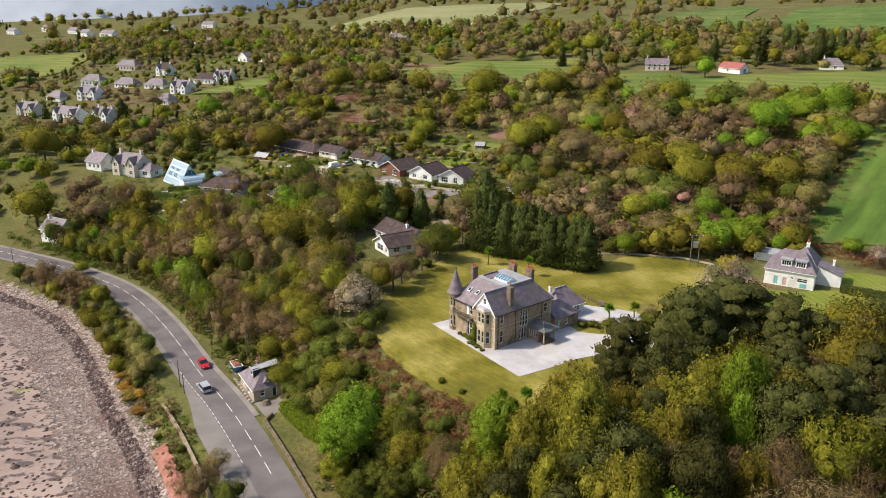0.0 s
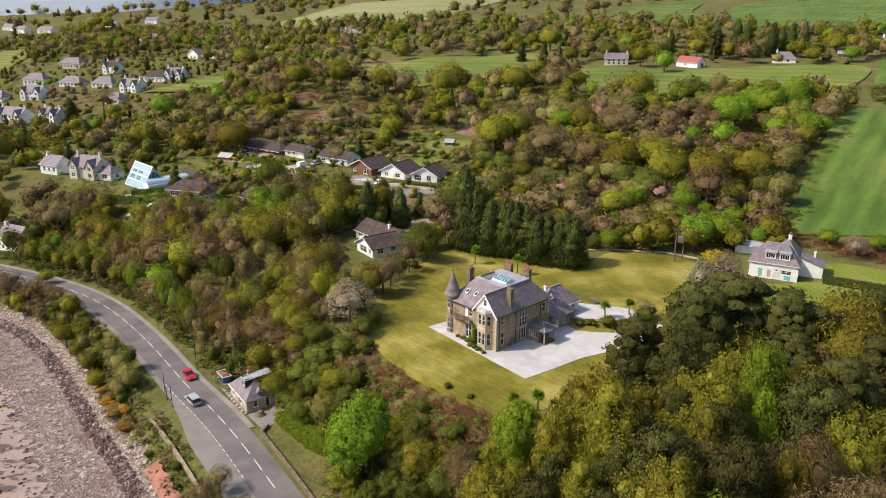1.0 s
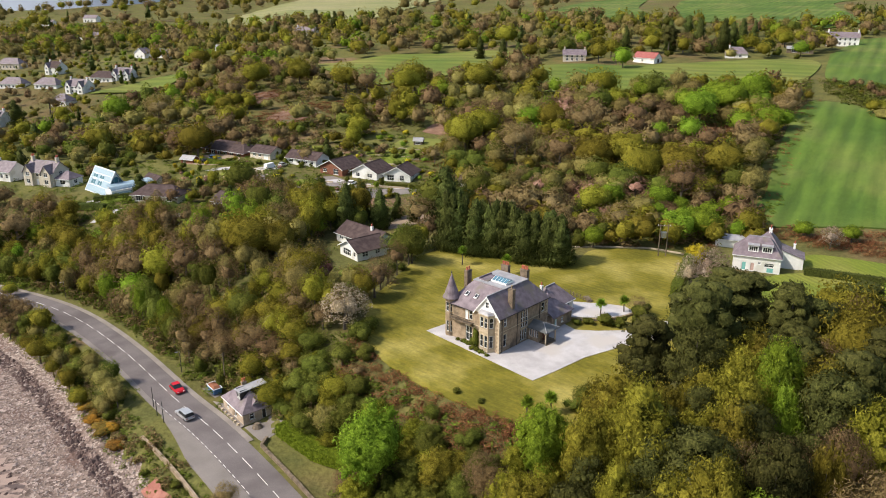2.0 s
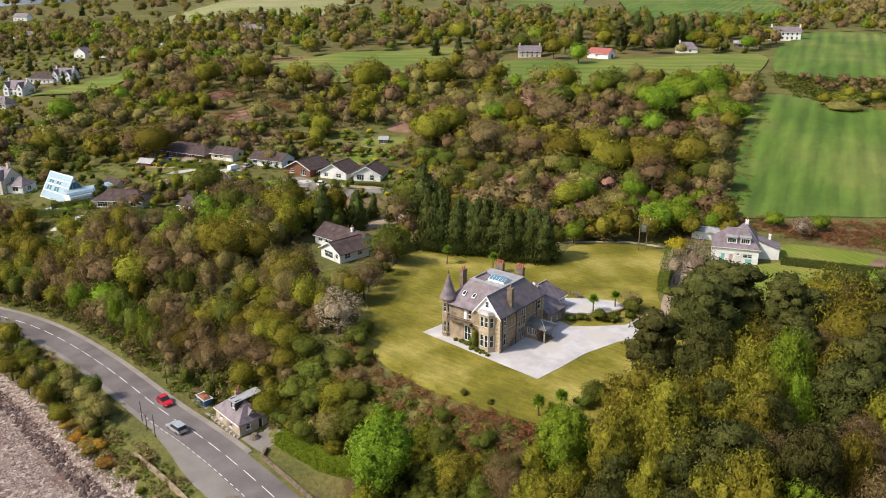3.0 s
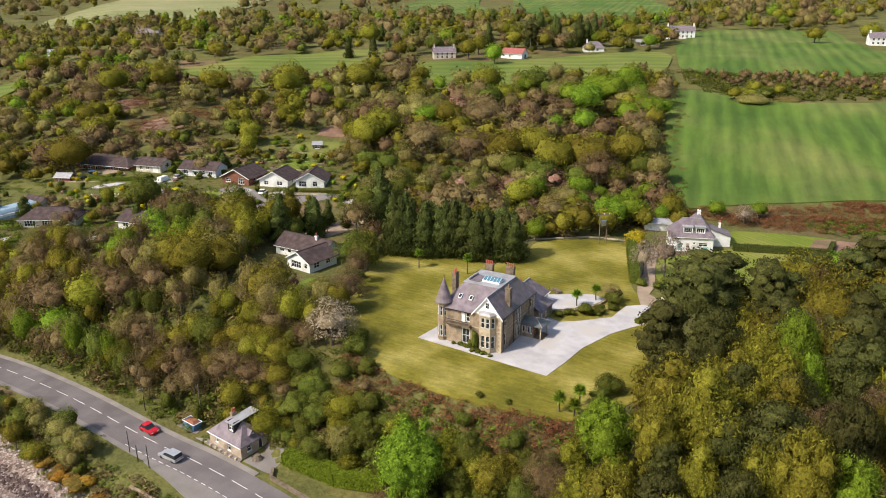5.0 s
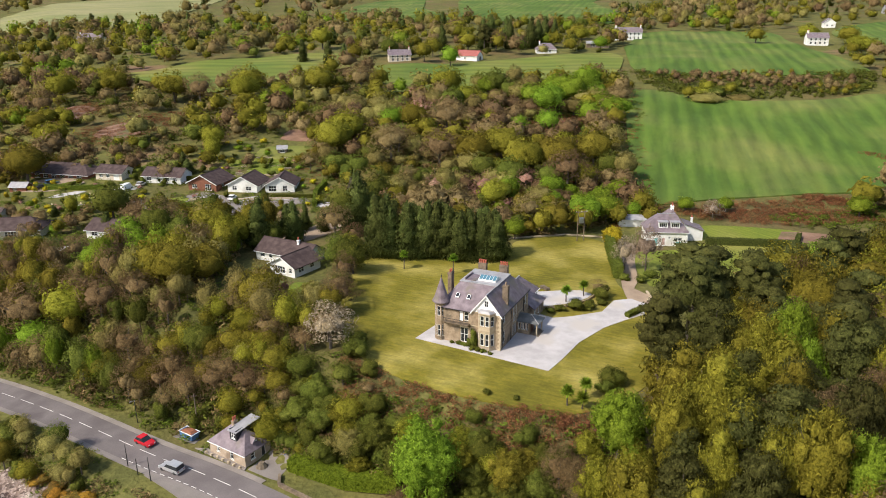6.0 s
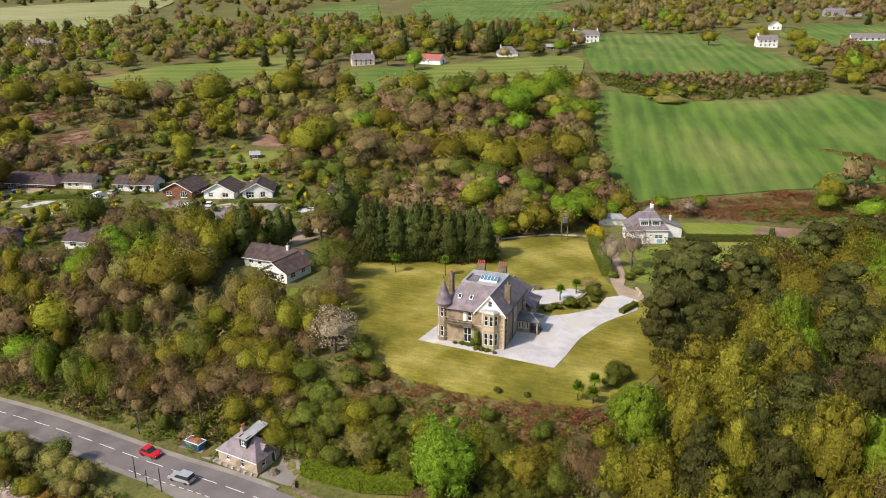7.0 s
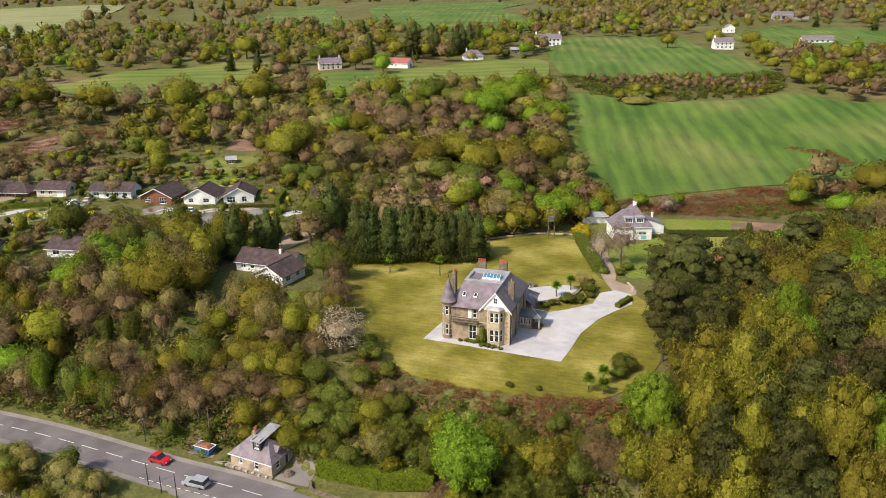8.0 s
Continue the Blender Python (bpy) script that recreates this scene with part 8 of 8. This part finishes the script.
sheet("bungalow_drive", [(-4, 214), (4, 218), (10, 222), (6, 228), (-6, 224), (-10, 216)], 2.5, 0.08, DIRT, "reddish drive beside the white bungalow", "drive")
for x, y, a, b in ((-9, 264, 5, 2.2), (-20, 272, 4, 2.5), (4, 259, 5, 2), (-44, 296, 6, 2.5), (-62, 300, 6, 2.2), (-58, 282, 4, 2), (-66, 238, 4, 2.2), (-91, 250, 5, 2), (-100, 264, 6, 2.2), (12, 246, 4, 2.5)):
    sheet("patio", [(x + a * math.cos(k * 1.05), y + b * math.sin(k * 1.05)) for k in range(6)], 2.0, 0.12, GRAVEL, "pale paved patio beside a bungalow", "patio", smooth=False)
GARDEN = ((4, 292, 7, 8), (-1, 305, 6, 5), (-78, 226, 6, 4), (-15, 180.5, 4.5, 3.5), (-63, 312, 6, 4), (-30, 274, 4, 3.5), (-56, 292, 6, 4), (-90, 262, 6, 4), (-110, 268, 6, 3), (-62, 231, 5, 4), (14, 300, 6, 5), (-30, 318, 8, 5))
for x, y, a, b in GARDEN:
    sheet("garden_lawn", [(x + a * math.cos(k * 0.785), y + b * math.sin(k * 0.785) * (1 + 0.2 * math.sin(k * 2.0 + x))) for k in range(8)], 2.0, 0.09, GREEN_LAWN, "small mown garden lawn", "lawn")
r = np.random.default_rng(77)
for i in range(190):
    x, y = r.uniform(-85, 16), r.uniform(246, 330)
    if min(math.hypot(x - ob.location.x - 4, y - ob.location.y - 3) for ob in scene.objects if ob.get("category") == "house") < 9:
        continue
    kind = ("golden_tree", "shrub", "shrub", "lime_tree", "pink_tree", "sycamore")[int(r.integers(6))]
    plant(kind, x, y, r.uniform(1.2, 3.0), r.uniform(0.9, 1.9), "garden bushes")
terrace = Geo()
for i in range(46):
    x, y = r.uniform(-28, 14), r.uniform(288, 308)
    z, w, d = ground_z(x, y), r.uniform(0.8, 3.0), r.uniform(0.15, 0.5)
    terrace.box(x, y, z - 0.3, x + w, y + d, z + r.uniform(0.2, 0.6))
solid("garden_terraces", terrace, PALE_STONE, "low stone edgings of terraced gardens", "garden walls", kind="stuff")
g = Geo()
for i in range(60):
    a = r.random() * 6.28
    x, y = -52 + 6 * r.normal(), 290 + 4 * r.normal()
    z = ground_z(x, y)
    g.add([(x + 0.5 * math.cos(a), y + 0.5 * math.sin(a), z - 0.1), (x - 0.5, y + 0.2, z - 0.1), (x + 0.2, y - 0.6, z - 0.1), (x, y, z + 0.5)], [(0, 1, 3), (1, 2, 3), (2, 0, 3)])
solid("rockery", g, PALE_STONE, "stone rockery in a bungalow garden", "rockery", kind="stuff")

for pts, w, h, tone in (([(-30, 268), (-24, 262), (-18, 260)], 1.2, 1.2, "weed"), ([(-2, 262), (6, 258), (14, 254)], 1.2, 1.1, "shrub"), ([(-24, 296), (-14, 288), (-6, 282)], 1.2, 1.6, "shrub"), ([(-48, 314), (-40, 312), (-30, 304)], 1.4, 1.4, "shrub"),
                        ([(-78, 250), (-70, 246), (-64, 240)], 1.6, 1.8, "dark"), ([(-106, 264), (-96, 258), (-92, 254)], 1.8, 2.0, "dark"), ([(-24, 182), (-22, 188), (-25, 194)], 1.4, 1.4, "shrub"), ([(8, 246), (12, 258), (18, 266)], 1.4, 1.8, "weed")):
    hedge("garden_hedge", pts, w, h, LEAF[tone], "green garden hedge between bungalow gardens")
for pts in ([(-12, 264.5), (-4, 261), (4, 257)], [(-26, 272), (-20, 270)], [(-36, 262), (-30, 254), (-22, 250)], [(-6, 288), (4, 284), (10, 278)]):
    dry_wall("garden_wall", pts, 0.4, 0.9, PALE_STONE, "low pale garden wall before the bungalows")
for x, y, turn in ((-66.0, 226.5, 20), (-64.6, 225.6, -30), (-58.5, 228.0, 75)):
    chair = thing("garden_chair", "white garden chair on the bungalow lawn", "chair", "garden chairs", pose(x, y, ground_z(x, y) + 0.09, 0, 0, turn))
    part("seat", Geo().box(-0.3, -0.3, 0.4, 0.3, 0.3, 0.46), PAINT, chair)
    part("backrest", Geo().box(-0.3, 0.26, 0.46, 0.3, 0.32, 1.0), PAINT, chair)
    for a in (-0.27, 0.23):
        for b in (-0.27, 0.23):
            part("leg", Geo().box(a, b, 0, a + 0.05, b + 0.05, 0.4), PAINT, chair)

# ---- planting round the villa ----
for i, (x, y, h) in enumerate(((11, 181.5, 4.6), (20.2, 173, 5.0), (34.3, 146.4, 3.4), (39.8, 147.6, 3.2), (9.5, 110, 3.2), (13.5, 110.5, 3.4), (11, 108, 2.6), (47.5, 131.5, 3.0))):
    ob = thing("cabbage_palm", "cabbage palm with a spiky dark green head", "palm", "cabbage palms", pose(x, y, ground_z(x, y), 0, 0, 40 * i))
    part("trunk", Geo().tube([(0, 0, -0.2), (0.1, 0.05, h * 0.5), (0.05, 0, h * 0.8)], [0.16, 0.12, 0.1], 7), BARK, ob)
    V = []
    for k in range(220):
        a, e = r.random() * 6.28, r.uniform(-0.6, 1.35)
        ln = r.uniform(1.0, 1.55)
        tip = (0.05 + ln * math.cos(e) * math.cos(a), ln * math.cos(e) * math.sin(a), h * 0.82 + ln * math.sin(e))
        V += [(0.05 - 0.15 * math.sin(a) + tip[0] * 0.35, 0.15 * math.cos(a) + tip[1] * 0.35, h * 0.55 + tip[2] * 0.35), (0.05, 0.0, h * 0.82), (0.05 + 0.15 * math.sin(a) + tip[0] * 0.35, -0.15 * math.cos(a) + tip[1] * 0.35, h * 0.55 + tip[2] * 0.35), tip]
    part("head", Geo().add(V, [(4 * k, 4 * k + 1, 4 * k + 2, 4 * k + 3) for k in range(220)]), LEAF["green"], ob)
for x, y, h, w in ((33.5, 142.2, 2.8, 2.2), (30.4, 142.8, 1.8, 1.5), (37, 141.2, 2.4, 1.9), (35.4, 140.6, 1.5, 1.3), (28.2, 143.4, 1.5, 1.2), (40.5, 142, 1.8, 1.5), (42.5, 144.2, 3.6, 2.4), (54.5, 151.5, 1.8, 1.6), (57, 148.5, 2.0, 1.8), (60.5, 150.5, 2.2, 2.0),
                   (-0.5, 119.2, 1.1, 0.9), (3.2, 115.4, 0.9, 0.8), (-14, 146, 3.6, 2.4), (21, 112.5, 3.4, 2.6), (17.5, 111, 2.6, 2.0)):
    plant("shrub", x, y, h, w, "garden shrubs")
plant("bare_tree", 42.5, 146.2, 4.2, 2.6, "garden trees")
for x, y, h, w in ((4.8, 137.2, 1.0, 0.8), (3.9, 138.4, 1.0, 0.8), (4.4, 137.8, 0.9, 0.7), (3.2, 139.4, 0.8, 0.7), (6.4, 132.9, 1.1, 0.8), (5.7, 133.9, 1.2, 0.8), (5.2, 134.8, 1.3, 0.9), (7.3, 131.8, 0.9, 0.6), (6.05, 135.9, 4.4, 0.85), (5.5, 136.4, 2.2, 0.9)):
    plant("shrub", x, y, h, w, "shrubs and climbers along the villa")
sheet("villa_path", [(1.0, 142.6), (4.4, 137.5), (8.2, 131.6), (7.2, 130.6), (3.0, 136.4), (0.0, 141.6)], 1.5, 0.17, DIRT, "brown flagged path along the villa front", "path", smooth=False)
tr = thing("trampoline", "round blue-green trampoline among the trees", "trampoline", m=pose(77.5, 124.2, ground_z(77.5, 124.2)))
ringg = Geo()
for k in range(20):
    a0, a1 = k * math.pi / 10, (k + 1) * math.pi / 10
    ringg.add([(1.8 * math.cos(a0), 1.8 * math.sin(a0), 0.8), (1.8 * math.cos(a1), 1.8 * math.sin(a1), 0.8), (1.45 * math.cos(a1), 1.45 * math.sin(a1), 0.8), (1.45 * math.cos(a0), 1.45 * math.sin(a0), 0.8),
               (1.8 * math.cos(a0), 1.8 * math.sin(a0), 0.74), (1.8 * math.cos(a1), 1.8 * math.sin(a1), 0.74)], [(0, 1, 2, 3), (0, 4, 5, 1)])
part("pad", ringg, TEAL, tr)
part("mat", Geo().cyl(0, 0, 0.73, 0.745, 1.46, 1.46, 20), BLACKISH, tr)
for k in range(4):
    part("leg", Geo().cyl(1.7 * math.cos(k * 1.57), 1.7 * math.sin(k * 1.57), 0, 0.76, 0.03, 0.03, 6), METAL, tr)
